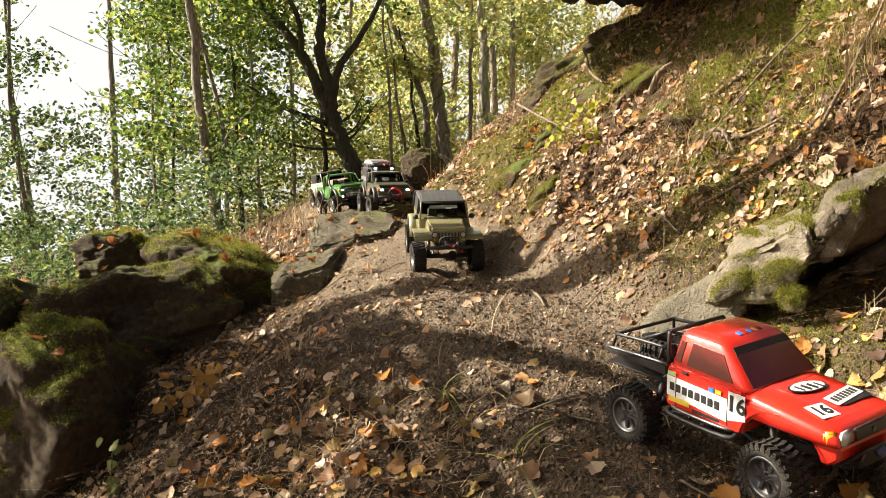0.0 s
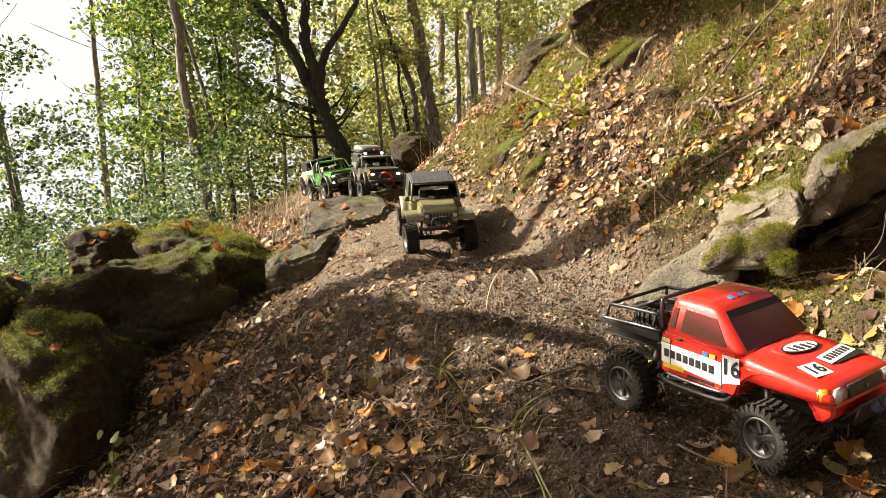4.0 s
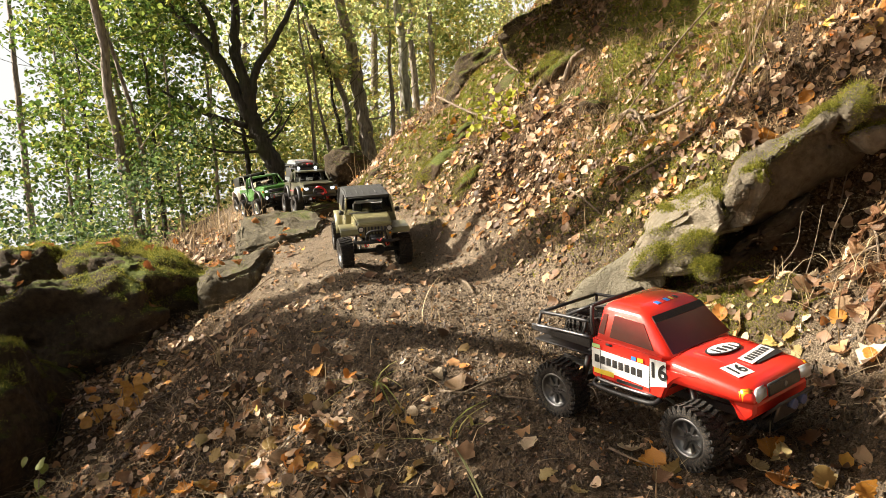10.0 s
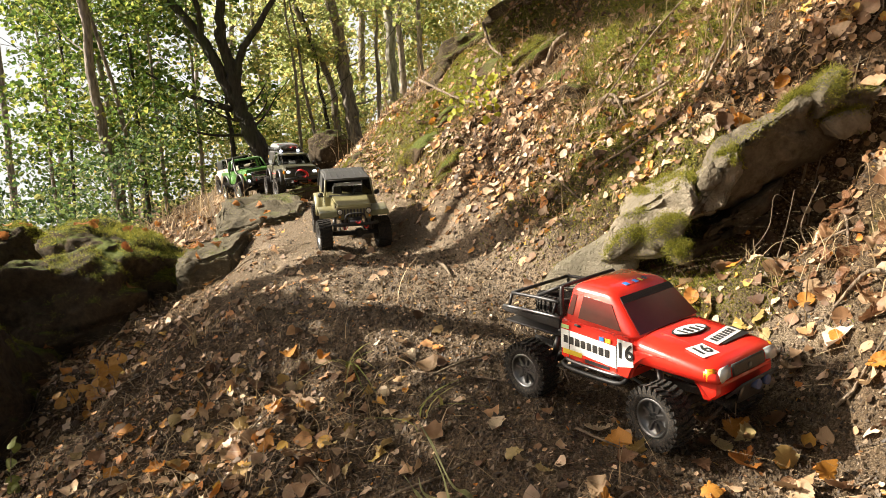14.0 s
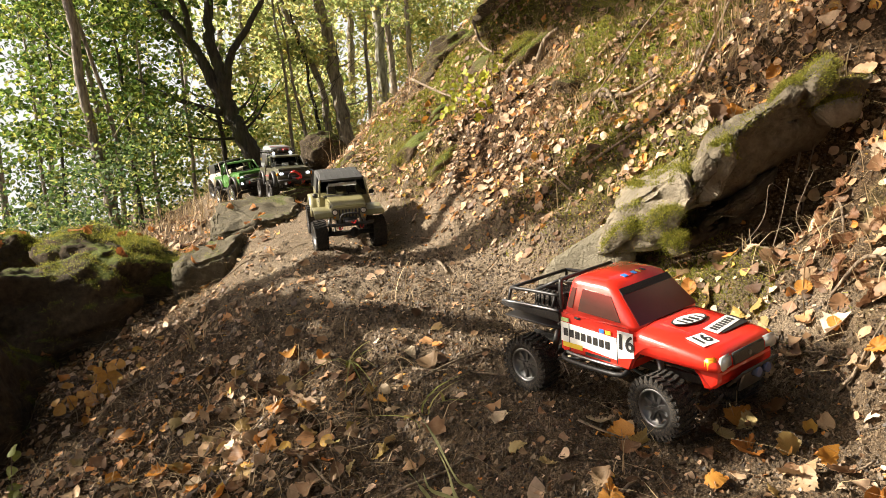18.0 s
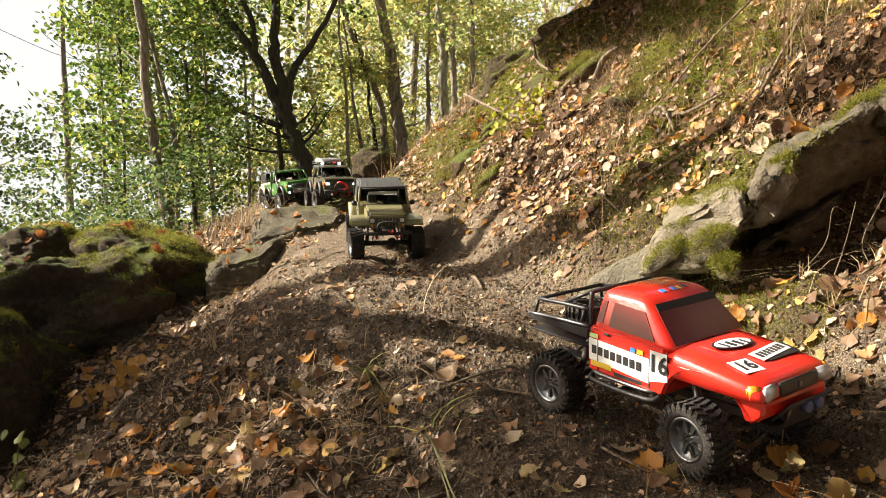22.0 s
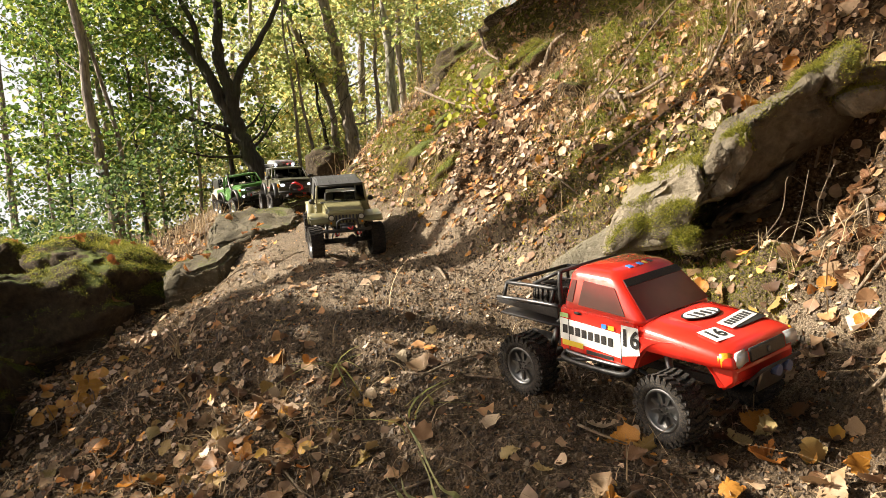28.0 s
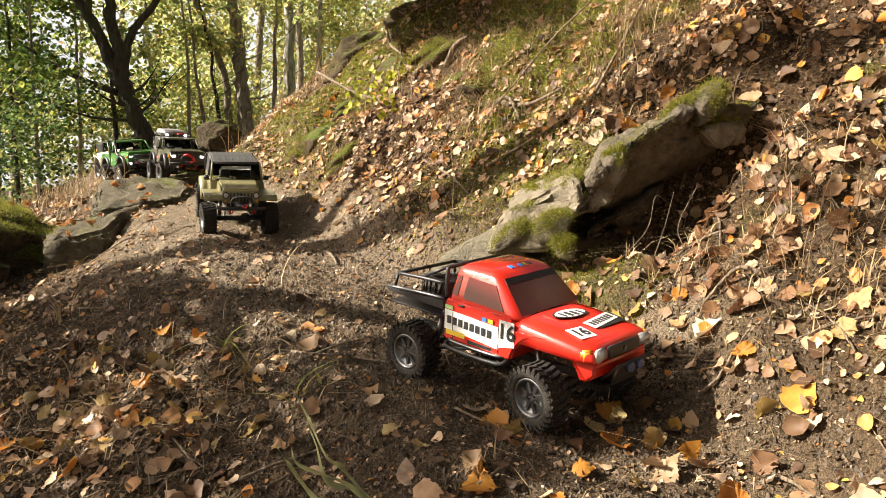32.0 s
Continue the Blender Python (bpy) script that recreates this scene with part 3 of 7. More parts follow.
# The dark stone colour adds to the shade of this underside
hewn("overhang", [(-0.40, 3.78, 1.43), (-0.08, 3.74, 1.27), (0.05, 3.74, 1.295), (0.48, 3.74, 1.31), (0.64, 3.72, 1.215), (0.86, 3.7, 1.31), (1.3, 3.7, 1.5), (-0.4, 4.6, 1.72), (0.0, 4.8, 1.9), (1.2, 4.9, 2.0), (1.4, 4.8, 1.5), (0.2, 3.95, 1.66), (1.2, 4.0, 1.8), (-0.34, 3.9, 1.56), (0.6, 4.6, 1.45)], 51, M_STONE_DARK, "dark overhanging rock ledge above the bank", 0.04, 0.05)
# Added above the view so its shadow falls on the upper bank
hewn("overhang", [(-0.42, 3.95, 1.55), (-0.40, 3.30, 1.51), (-0.15, 3.02, 1.49), (0.10, 2.92, 1.48), (0.45, 3.08, 1.60), (0.85, 3.4, 1.78), (0.95, 4.2, 1.8), (-0.40, 3.9, 1.85), (-0.2, 3.2, 1.80), (0.5, 3.2, 1.95), (0.9, 4.1, 2.1)], 53, M_STONE_DARK, "unseen rock roof added to shade the upper bank", 0.04, 0.03)
rock("ridge_rock", pose(0.24, 4.6, 0.93, 0, -30, 10), (0.30, 0.22, 0.13), 54, M_STONE_DARK, "mossy rock on the crest of the bank", layers=2, rough=0.34)
rock("ridge_rock", pose(0.62, 4.35, 1.14, 0, -25, 0), (0.30, 0.22, 0.13), 57, M_STONE_DARK, "dark mossy rock below the overhanging ledge", layers=2, rough=0.34)
for k, (x, y, s) in enumerate([(0.55, 2.75, 0.05), (-0.28, 3.75, 0.08), (-0.3, 4.2, 0.1)]):
    rock("bank_stone", pose(x, y, gz(x, y) - s * 0.2, 10 * k, 20, 40 * k), (s * 1.4, s, s * 0.6), 60 + k, M_STONE_DARK, "small dark stone half buried in the leafy bank", detail=4)
for x, y, z, sx, sy, sz, seed in ((0.455, 1.750, 0.245, 0.060, 0.014, 0.022, 71), (0.525, 1.685, 0.275, 0.055, 0.012, 0.030, 73), (0.545, 1.665, 0.225, 0.030, 0.010, 0.030, 74), (0.60, 1.645, 0.385, 0.032, 0.012, 0.024, 75), (0.86, 1.70, 0.548, 0.085, 0.05, 0.028, 77), (0.80, 1.69, 0.525, 0.05, 0.03, 0.022, 79)):
    rock("moss_hummock", pose(x, y, z, 0, -40, -38 if x < 0.7 else 20), (sx, sy, sz), seed, M_STONE, "hummock of green moss hanging over the sandstone", detail=4)
rh = random.Random(88)
for k in range(14):
    y = rh.uniform(2.95, 4.4)
    x = float(foot_of_bank(y)) + rh.uniform(0.12, 1.0)
    s = rh.uniform(0.04, 0.085)
    rock("moss_hummock", pose(x, y, gz(x, y) - s * 0.40, rh.uniform(-8, 8), -40, rh.uniform(-30, 30)), (s * 1.5, s * 1.3, s * 0.55), 100 + k, M_MOSSY_EARTH, "mossy earth hummock on the leafy bank", detail=4, rough=0.12, cuts=2)
for ob in [o for o in scene.objects if o.name.split(".")[0] in ("boulder", "moss_hummock", "slab", "step_stone", "outcrop", "black_stone", "ridge_rock")]:
    k = {"boulder": 36000, "black_stone": 500, "outcrop": 9000, "step_stone": 900, "moss_hummock": 6000, "slab": 500, "ridge_rock": 9000}.get(ob.name.split(".")[0], 4000)
    moss_on(ob, k, 500 + len(ob.data.vertices) % 97, 0.55 if ob.name == "outcrop" else 0.9 if "step" in ob.name or "outcrop" in ob.name else 0.0 if "hummock" in ob.name else 0.1 if "ridge" in ob.name else 0.45, 0.0062 if "boulder" in ob.name else 0.0044)


def moss_mat():
    """Low moss on the damp earth at the foot of the outcrop."""
    rng = np.random.default_rng(611)
    n = 30000
    x, y = rng.uniform(0.34, 0.74, n), rng.uniform(1.42, 1.86, n)
    k = ((x - 0.54) / 0.19) ** 2 + ((y - 1.64 + 0.25 * (x - 0.54)) / 0.17) ** 2 + 0.9 * vnoise(x, y, 9, 5) + 0.5 * vnoise(x, y, 30, 6)
    ok = k < 0.75
    x, y = x[ok], y[ok]
    p = np.stack([x, y, ground_z(x, y) + rng.uniform(-0.002, 0.003, len(x))], 1)
    nn = np.stack([rng.normal(-0.3, 0.3, len(x)), rng.normal(-0.2, 0.3, len(x)), np.ones(len(x))], 1)
    tagged(new("moss_mat", moss_cloud("moss_mat", p, nn / np.linalg.norm(nn, axis=1, keepdims=True), 0.0055, rng, M_MOSS)), "low green moss mat on damp earth", "moss", "", "stuff")


moss_mat()


# ---- trees ----
def tree(name, label, stems, bark, leaves, material, leaf_size, seed, clump=45):
    """Stems: lists of points with first and last radius. Leaves: lists of centre, spread and count."""
    root = new(name)
    base = Vector(stems[0][0][0])
    root.matrix_world = Matrix.Translation(base)
    rnd = random.Random(seed)
    for k, (pts, r0, r1) in enumerate(stems):
        path = smooth_path(pts)
        n = len(path)
        path = [p - base + Vector((rnd.uniform(-1, 1), rnd.uniform(-1, 1), 0)) * r0 * 0.18 for p in path]
        bm = bmesh.new()
        tube(bm, path, [(r0 + (r1 - r0) * i / (n - 1)) * (1 + 0.35 * max(0, 1 - i / 3) * (k == 0)) for i in range(n)], 12 if k == 0 else 7)
        part("trunk" if k == 0 else "limb", bm, bark, root)
        if k == 0:
            for j in range(4 if name == "woodland_tree" else 8):
                a = path[rnd.randrange(n // 4, n)]
                d = Vector((rnd.uniform(-1, 1), rnd.uniform(-0.6, 0.6), rnd.uniform(0.0, 0.7)))
                ln = rnd.uniform(0.4, 1.1)
                q = [a, a + d * ln * 0.4, a + d * ln * 0.75 + Vector((0, 0, 0.08)), a + d * ln + Vector((rnd.uniform(-0.1, 0.1), 0, 0.2))]
                bm = bmesh.new()
                tube(bm, smooth_path(q, 4), [max(0.003, r0 * 0.16 * (1 - i / 13)) for i in range(13)], 5)
                part("branch", bm, bark, root)
    rng = np.random.default_rng(seed)
    pts = []
    near = name not in ("woodland_tree", "sky_block_tree", "shade_tree")
    for c, s, n in leaves:
        n = int(n * (0.85 if c[0] > -4.5 else 0.5)) if near else n
        m = max(4, n // clump)
        heads = rng.uniform(-1, 1, (m, 3)) * np.array(s) + np.array(Vector(c) - base)
        if near or name == "woodland_tree":
            w = heads + np.array(base)
            slope_x, slope_z = w[:, 0] / w[:, 1], (w[:, 2] - 0.5) / w[:, 1]
            wall = np.abs(slope_x + 0.53 - 0.05 * vnoise(slope_z * 5, slope_z * 0 + 3.0, 3.0, 7)) > 0.045 + 0.03 * vnoise(slope_x * 9, slope_z * 9, 2.0, 9)
            heads = heads[wall | (slope_z < 0.07)]
            if not len(heads):
                continue
            m = len(heads)
        pick = heads[rng.integers(0, m, n)]
        lay = rng.normal(0, 1, (n, 3)) * np.array([0.17, 0.17, 0.07]) * (0.5 + 0.5 * min(s) / 0.9)
        pts.append(pick + lay)
    if pts:
        ob = new("crown", leaf_cloud("crown", np.concatenate(pts), leaf_size * (1.15 if near else 1), rng, material))
        ob.parent = root
    return tagged(root, label, "tree")


tree("leaning_tree", "dark leaning forked tree with green leaves", [
    ([(-1.40, 8, 0.05), (-1.48, 8, 0.28), (-1.55, 8, 0.52), (-1.67, 8, 0.75), (-1.76, 8, 1.0), (-1.79, 8, 1.3), (-1.87, 8, 1.63), (-1.85, 8, 2.16), (-1.9, 8, 3.2)], 0.108, 0.03),
    ([(-1.76, 8, 0.95), (-1.99, 8, 1.48), (-2.23, 8, 1.84), (-2.55, 8, 2.2), (-3.0, 7.9, 2.9)], 0.06, 0.025),
    ([(-1.76, 8, 1.1), (-1.68, 8, 1.46), (-1.48, 8, 1.74), (-1.26, 8, 2.13), (-1.1, 8, 2.8)], 0.045, 0.015),
    ([(-1.8, 8, 0.92), (-2.04, 8, 1.0), (-2.3, 8, 1.11), (-2.6, 8, 1.3)], 0.035, 0.01),
    ([(-2.05, 8, 1.55), (-2.05, 7.9, 1.9), (-2.2, 7.9, 2.3), (-2.15, 7.9, 2.8)], 0.035, 0.012)],
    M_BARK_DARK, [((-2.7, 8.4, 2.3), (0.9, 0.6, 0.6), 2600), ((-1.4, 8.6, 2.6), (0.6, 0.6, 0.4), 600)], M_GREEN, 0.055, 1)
tree("slender_tree", "slender grey-brown tree among green leaves", [([(-2.52, 7, -0.35), (-2.56, 7, -0.1), (-2.62, 7, 0.3), (-2.69, 7, 0.79), (-2.74, 7, 1.22), (-2.74, 7, 1.65), (-2.8, 7, 2.02), (-2.9, 7, 3.4)], 0.05, 0.032)], M_BARK, [((-3.0, 7.6, 1.5), (0.8, 0.6, 1.0), 6800)], M_GREEN, 0.046, 2)
tree("thin_tree", "thin brown sapling trunk with green leaves", [([(-2.6, 7.2, -0.3), (-2.57, 7.2, 0.1), (-2.56, 7.2, 0.49), (-2.6, 7.2, 0.94), (-2.72, 7.2, 1.48), (-2.86, 7.2, 2.06), (-3.0, 7.2, 3.2)], 0.026, 0.013)], M_BARK, [((-2.5, 8.9, 0.8), (0.9, 0.5, 0.8), 2600)], M_GREEN, 0.046, 3)
TRUNKS = [
    ("tree", "tall straight brown tree trunk", [(-0.70, 9, 0.4), (-0.75, 9, 0.87), (-0.79, 9, 1.21), (-0.84, 9, 1.76), (-0.96, 9, 2.3), (-1.2, 9, 3.6)], 0.085, M_BARK),
    ("tree", "thin crooked tree with bare side branches", [(-0.90, 9, 0.4), (-0.92, 9, 0.91), (-0.97, 9, 1.28), (-1.18, 9, 1.78), (-1.38, 9, 2.33), (-1.6, 9, 3.4)], 0.042, M_BARK),
    ("tree", "straight grey tree trunk", [(-0.86, 12, 0.6), (-0.83, 12, 1.27), (-0.8, 12, 2.08), (-0.76, 12, 2.88), (-0.7, 12, 4.5)], 0.062, M_BARK),
    ("birch", "straight pale birch trunk", [(-0.33, 11, 0.9), (-0.35, 11, 1.48), (-0.36, 11, 2.07), (-0.4, 11, 2.66), (-0.5, 11, 4.2)], 0.08, M_BIRCH),
    ("tree", "thin grey tree trunk", [(-0.25, 13, 1.2), (-0.25, 13, 1.74), (-0.28, 13, 2.44), (-0.26, 13, 3.05), (-0.2, 13, 4.5)], 0.06, M_BARK),
    ("tree", "thin grey tree trunk", [(0.03, 13, 1.4), (0.03, 13, 1.9), (0.03, 13, 2.51), (0.03, 13, 3.03), (0.0, 13, 4.5)], 0.05, M_BARK),
    ("tree", "slim woodland tree with green foliage", [(-5.53, 9, -1.6), (-5.53, 9, -0.58), (-5.62, 9, 0.28), (-5.71, 9, 1.12), (-5.67, 9, 2.38)], 0.035, M_BARK),
    ("tree", "slim woodland tree with green foliage", [(-6.05, 10, -1.6), (-6.1, 10, -0.54), (-6.2, 10, 0.47), (-6.3, 10, 1.18), (-6.35, 10, 2.8)], 0.04, M_BARK),
    ("tree", "slim woodland tree with green foliage", [(-3.5, 9.5, -0.9), (-3.5, 9.5, 0.3), (-3.6, 9.5, 1.5), (-3.75, 9.5, 3.0)], 0.045, M_BARK),
    ("tree", "slim woodland tree with green foliage", [(-2.0, 10.5, -0.2), (-1.95, 10.5, 1.0), (-2.05, 10.5, 2.0), (-2.0, 10.5, 3.4)], 0.04, M_BARK)]
CROWNS = [((-0.9, 11, 3.0), (0.8, 0.8, 0.6), 1800), ((-1.3, 10.5, 1.6), (0.5, 0.5, 0.7), 1500), ((-0.8, 14, 2.6), (1.0, 0.8, 1.0), 2600), ((-0.2, 14.5, 3.0), (0.9, 0.8, 1.0), 2600), ((0.1, 15, 2.6), (0.9, 0.8, 0.9), 2600), ((0.8, 15, 3.2), (1.0, 0.8, 0.9), 2600), ((-5.9, 9.3, 1.2), (0.75, 0.8, 1.7), 5600), ((-5.0, 10.5, 0.0), (0.9, 0.8, 0.9), 3400), ((-3.7, 9.9, 1.6), (0.8, 0.7, 1.4), 4200), ((-2.0, 11.5, 1.8), (0.9, 0.7, 1.3), 2600)]
for k, ((name, label, pts, r, bark), crown) in enumerate(zip(TRUNKS, CROWNS)):
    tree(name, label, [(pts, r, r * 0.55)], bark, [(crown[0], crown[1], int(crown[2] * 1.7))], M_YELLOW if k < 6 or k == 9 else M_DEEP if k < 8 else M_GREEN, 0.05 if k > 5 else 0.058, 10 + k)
SAPLINGS = [(-2.86, -.11, -2.93, 1.47), (-2.68, -.09, -2.72, 1.29), (-2.32, -.03, -2.34, 1.61), (-1.99, .37, -2.0, 1.24), (-1.27, .5, -1.31, 1.49), (-1.11, .55, -1.2, 1.31), (-3.76, -.18, -3.73, 1.69), (-3.95, -.2, -3.98, 1.55), (-.43, 1.09, -.41, 1.83), (-1.01, .78, -1.11, 1.42)]
rs = random.Random(61)
for k, (x0, z0, x1, z1) in enumerate(SAPLINGS):
    y, dx, dz = 8.5 + 0.05 * k, x1 - x0, z1 - z0
    bottom = min(z0, gz(x0, 8.5 + 0.05 * k)) - 0.1
    pts = [(x0 - dx * (z0 - bottom) / dz, y, bottom), (x0, y, z0)] + [(x0 + dx * f + rs.uniform(-0.03, 0.03), y, z0 + dz * f) for f in (0.35, 0.7, 1.0, 1.5, 2.0)]
    tree("young_tree", "thin young tree with a slim grey-brown stem", [(pts, rs.uniform(0.018, 0.032), 0.009)], M_BARK if k % 3 else M_BARK_DARK, [((x1, y + 0.1, z1 + dz * 0.4), (0.35, 0.3, dz * 0.4), 500)], M_GREEN if x0 < -2.5 else M_YELLOW, 0.05, 90 + k)
# woodland farther off
rw = random.Random(77)
FAR = [(-7.4, 17), (-12.2, 18), (-13.5, 16), (-7.0, 14), (-6.4, 19), (-4.8, 14), (-3.6, 15.5), (-2.6, 14), (-1.6, 17), (-0.6, 18), (0.6, 19), (1.8, 19), (3.0, 20), (-12.5, 20), (-5.4, 20), (-3.0, 20), (-1.0, 23), (2.2, 24)]
for k, (x, y) in enumerate(FAR):
    z = gz(x, y)
    h = rw.uniform(4.0, 5.4)
    lean = rw.uniform(-0.4, 0.3)
    tree("woodland_tree", "distant woodland tree with sunlit yellow-green leaves", [([(x, y, z - 0.2), (x + lean * 0.3, y, z + h * 0.35), (x + lean * 0.6, y, z + h * 0.7), (x + lean, y, z + h)], 0.07, 0.03)],
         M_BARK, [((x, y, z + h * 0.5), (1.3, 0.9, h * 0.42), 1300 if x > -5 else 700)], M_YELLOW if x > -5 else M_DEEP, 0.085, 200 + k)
# trees beside the clearing that shade the foreground, and unseen crowns blocking the sky
SIDE = Vector((0, 0, 1)).cross(SUN_TO).normalized()
RISE = SUN_TO.cross(SIDE)


def sunward(u, v, s):
    """A point that lies s metres towards the sun, at u across and v up as seen from there."""
    return SIDE * u + RISE * v + SUN_TO * s


def shade_line(uv, s):
    return [sunward(u, v, s) for u, v in uv]


_foot = sunward(-2.50, -0.9, 4.0)
tree("shade_tree", "tall forked leaning tree beside the clearing", [
    ([Vector((_foot.x - 0.05, _foot.y + 0.1, gz(_foot.x, _foot.y) - 0.2)), Vector((_foot.x, _foot.y + 0.03, -0.4))] + shade_line([(-2.50, -0.9), (-2.53, -0.4), (-2.52, -0.12), (-2.47, 0.05), (-2.39, 0.21), (-2.33, 0.34), (-2.22, 0.48), (-2.15, 0.64), (-2.08, 0.78), (-1.96, 0.95), (-1.8, 1.14), (-1.4, 1.5)], 4.0), 0.10, 0.055),
    (shade_line([(-2.50, -0.62), (-2.28, -0.42), (-2.10, -0.29), (-1.97, -0.17), (-1.85, -0.07), (-1.74, 0.04), (-1.64, 0.14), (-1.5, 0.24), (-1.3, 0.36)], 4.0), 0.075, 0.03),
    (shade_line([(-2.0, -0.2), (-1.7, -0.22), (-1.4, -0.16), (-1.1, -0.12)], 4.0), 0.04, 0.015),
    (shade_line([(-2.52, -0.3), (-2.75, 0.0), (-2.85, 0.3), (-2.82, 0.6), (-2.7, 1.0)], 4.0), 0.03, 0.012),
    (shade_line([(-2.83, 0.2), (-3.05, 0.42), (-3.2, 0.75), (-3.2, 1.1)], 4.0), 0.022, 0.008),
    (shade_line([(-2.33, 0.34), (-2.42, 0.6), (-2.38, 0.9), (-2.2, 1.25)], 4.0), 0.022, 0.008)],
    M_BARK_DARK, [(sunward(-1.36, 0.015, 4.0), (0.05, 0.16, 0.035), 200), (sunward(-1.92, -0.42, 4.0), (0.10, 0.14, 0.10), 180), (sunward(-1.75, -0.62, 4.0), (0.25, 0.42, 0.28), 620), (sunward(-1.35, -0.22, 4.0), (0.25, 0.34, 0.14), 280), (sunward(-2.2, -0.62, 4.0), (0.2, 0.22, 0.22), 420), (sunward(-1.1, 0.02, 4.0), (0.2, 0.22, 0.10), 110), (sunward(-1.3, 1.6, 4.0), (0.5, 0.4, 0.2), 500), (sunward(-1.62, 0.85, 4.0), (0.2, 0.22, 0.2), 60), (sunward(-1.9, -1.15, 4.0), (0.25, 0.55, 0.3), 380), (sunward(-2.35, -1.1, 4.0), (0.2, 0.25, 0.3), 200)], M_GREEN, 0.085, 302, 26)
# Trees added out of view so their crowns dim the open sky
for k, (x, y) in enumerate([(2.6, -1.6), (-2.6, -3.4), (0.4, -4.0), (4.6, 3.2), (3.4, 7.0), (3.0, 0.9), (3.6, 5.2), (2.2, -3.6), (5.4, 0.2), (5.2, 6.4)]):
    z = gz(x, y)
    tree("sky_block_tree", "tall tree with a spreading leafy crown", [([(x, y, z - 0.2), (x, y + 0.1, z + 1.8), (x + 0.1, y, z + 3.6), (x, y, z + 5.2)], 0.12, 0.05)], M_BARK,
         [((x * 0.75, y, z + 4.4), (1.9, 1.6, 0.9), 3400)], M_GREEN, 0.26, 320 + k, 30)

# unseen crowns added over the track, from bank and behind, to cut sky light
for k, (x, y, cx, cy, cz) in enumerate([(2.7, 1.9, 0.4, 2.2, 6.0), (2.9, -0.6, -0.6, -0.2, 5.9), (3.0, 4.4, -0.4, 4.8, 6.6), (-1.4, -2.6, -2.4, 1.6, 6.6), (3.4, 3.2, 1.6, 3.4, 6.4), (1.8, -2.4, 1.2, 0.2, 6.2)]):
    z = gz(x, y)
    tree("sky_block_tree", "leaning tree whose leafy crown reaches over the track", [([(x, y, z - 0.2), (x * 0.95 + cx * 0.05, y, z + 1.6), (x * 0.7 + cx * 0.3, y * 0.7 + cy * 0.3, z + 3.0), (cx, cy, cz)], 0.12, 0.04)], M_BARK,
         [((cx, cy, cz + 0.4), (1.7, 1.6, 0.45), 3000)], M_GREEN, 0.27, 340 + k, 30)

# ---- undergrowth ----
def bush(name, label, heads, material, size, seed, clump=30):
    rng = np.random.default_rng(seed)
    pts = []
    for x, y, r, h, n in heads:
        m = max(4, n // clump)
        a, q = rng.uniform(0, 6.283, m), np.sqrt(rng.uniform(0, 1, m)) * r
        hx, hy = x + q * np.cos(a), y + q * np.sin(a)
        hz = ground_z(hx, hy, False) + rng.uniform(0.02, 1, m) * h
        i = rng.integers(0, m, n)
        pts.append(np.stack([hx, hy, hz], 1)[i] + rng.normal(0, 1, (n, 3)) * np.array([0.1, 0.1, 0.05]))
    return tagged(new(name, leaf_cloud(name, np.concatenate(pts), size, rng, material)), label, "bush", "", "stuff")


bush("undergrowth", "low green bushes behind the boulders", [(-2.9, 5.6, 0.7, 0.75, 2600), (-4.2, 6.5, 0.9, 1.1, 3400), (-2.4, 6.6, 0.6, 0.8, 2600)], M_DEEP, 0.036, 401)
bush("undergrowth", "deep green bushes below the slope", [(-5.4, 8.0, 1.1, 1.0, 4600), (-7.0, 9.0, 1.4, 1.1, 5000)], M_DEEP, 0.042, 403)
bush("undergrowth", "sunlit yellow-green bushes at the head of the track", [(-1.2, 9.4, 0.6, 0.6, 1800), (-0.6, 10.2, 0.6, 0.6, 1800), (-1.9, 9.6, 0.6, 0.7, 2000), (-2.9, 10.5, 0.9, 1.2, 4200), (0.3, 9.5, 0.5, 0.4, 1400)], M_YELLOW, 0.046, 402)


# ---- things that lie and grow on the ground ----
def slope_normals(x, y):
    e = 0.012
    gx = (ground_z(x + e, y, False) - ground_z(x - e, y, False)) / (2 * e)
    gy = (ground_z(x, y + e, False) - ground_z(x, y - e, False)) / (2 * e)
    n = np.stack([-gx, -gy, np.ones_like(gx)], 1)
    return n / np.linalg.norm(n, axis=1, keepdims=True)


OVATE = [(0.0, 0.0), (0.05, 0.16), (0.16, 0.29), (0.32, 0.37), (0.48, 0.38), (0.64, 0.31), (0.80, 0.19), (1.0, 0.0)]
LOBED = [(0.0, 0.03), (0.0, 0.22), (0.12, 0.40), (0.26, 0.40), (0.36, 0.47), (0.48, 0.34), (0.62, 0.31), (0.78, 0.15), (1.0, 0.0)]


def leaf_outline(kind, fine=False):
    half = LOBED if kind else OVATE
    if fine:
        u = np.linspace(0, 1, 21)
        v = np.interp(u, [a for a, _ in half], [b for _, b in half])
        half = [(float(a), float(max(0, b + (0.035 if i % 2 else -0.02) * (0 < i < 20)))) for i, (a, b) in enumerate(zip(u, v))]
    return np.array([(u - 0.5, v) for u, v in half] + [(u - 0.5, -v) for u, v in half[-2:0:-1]])


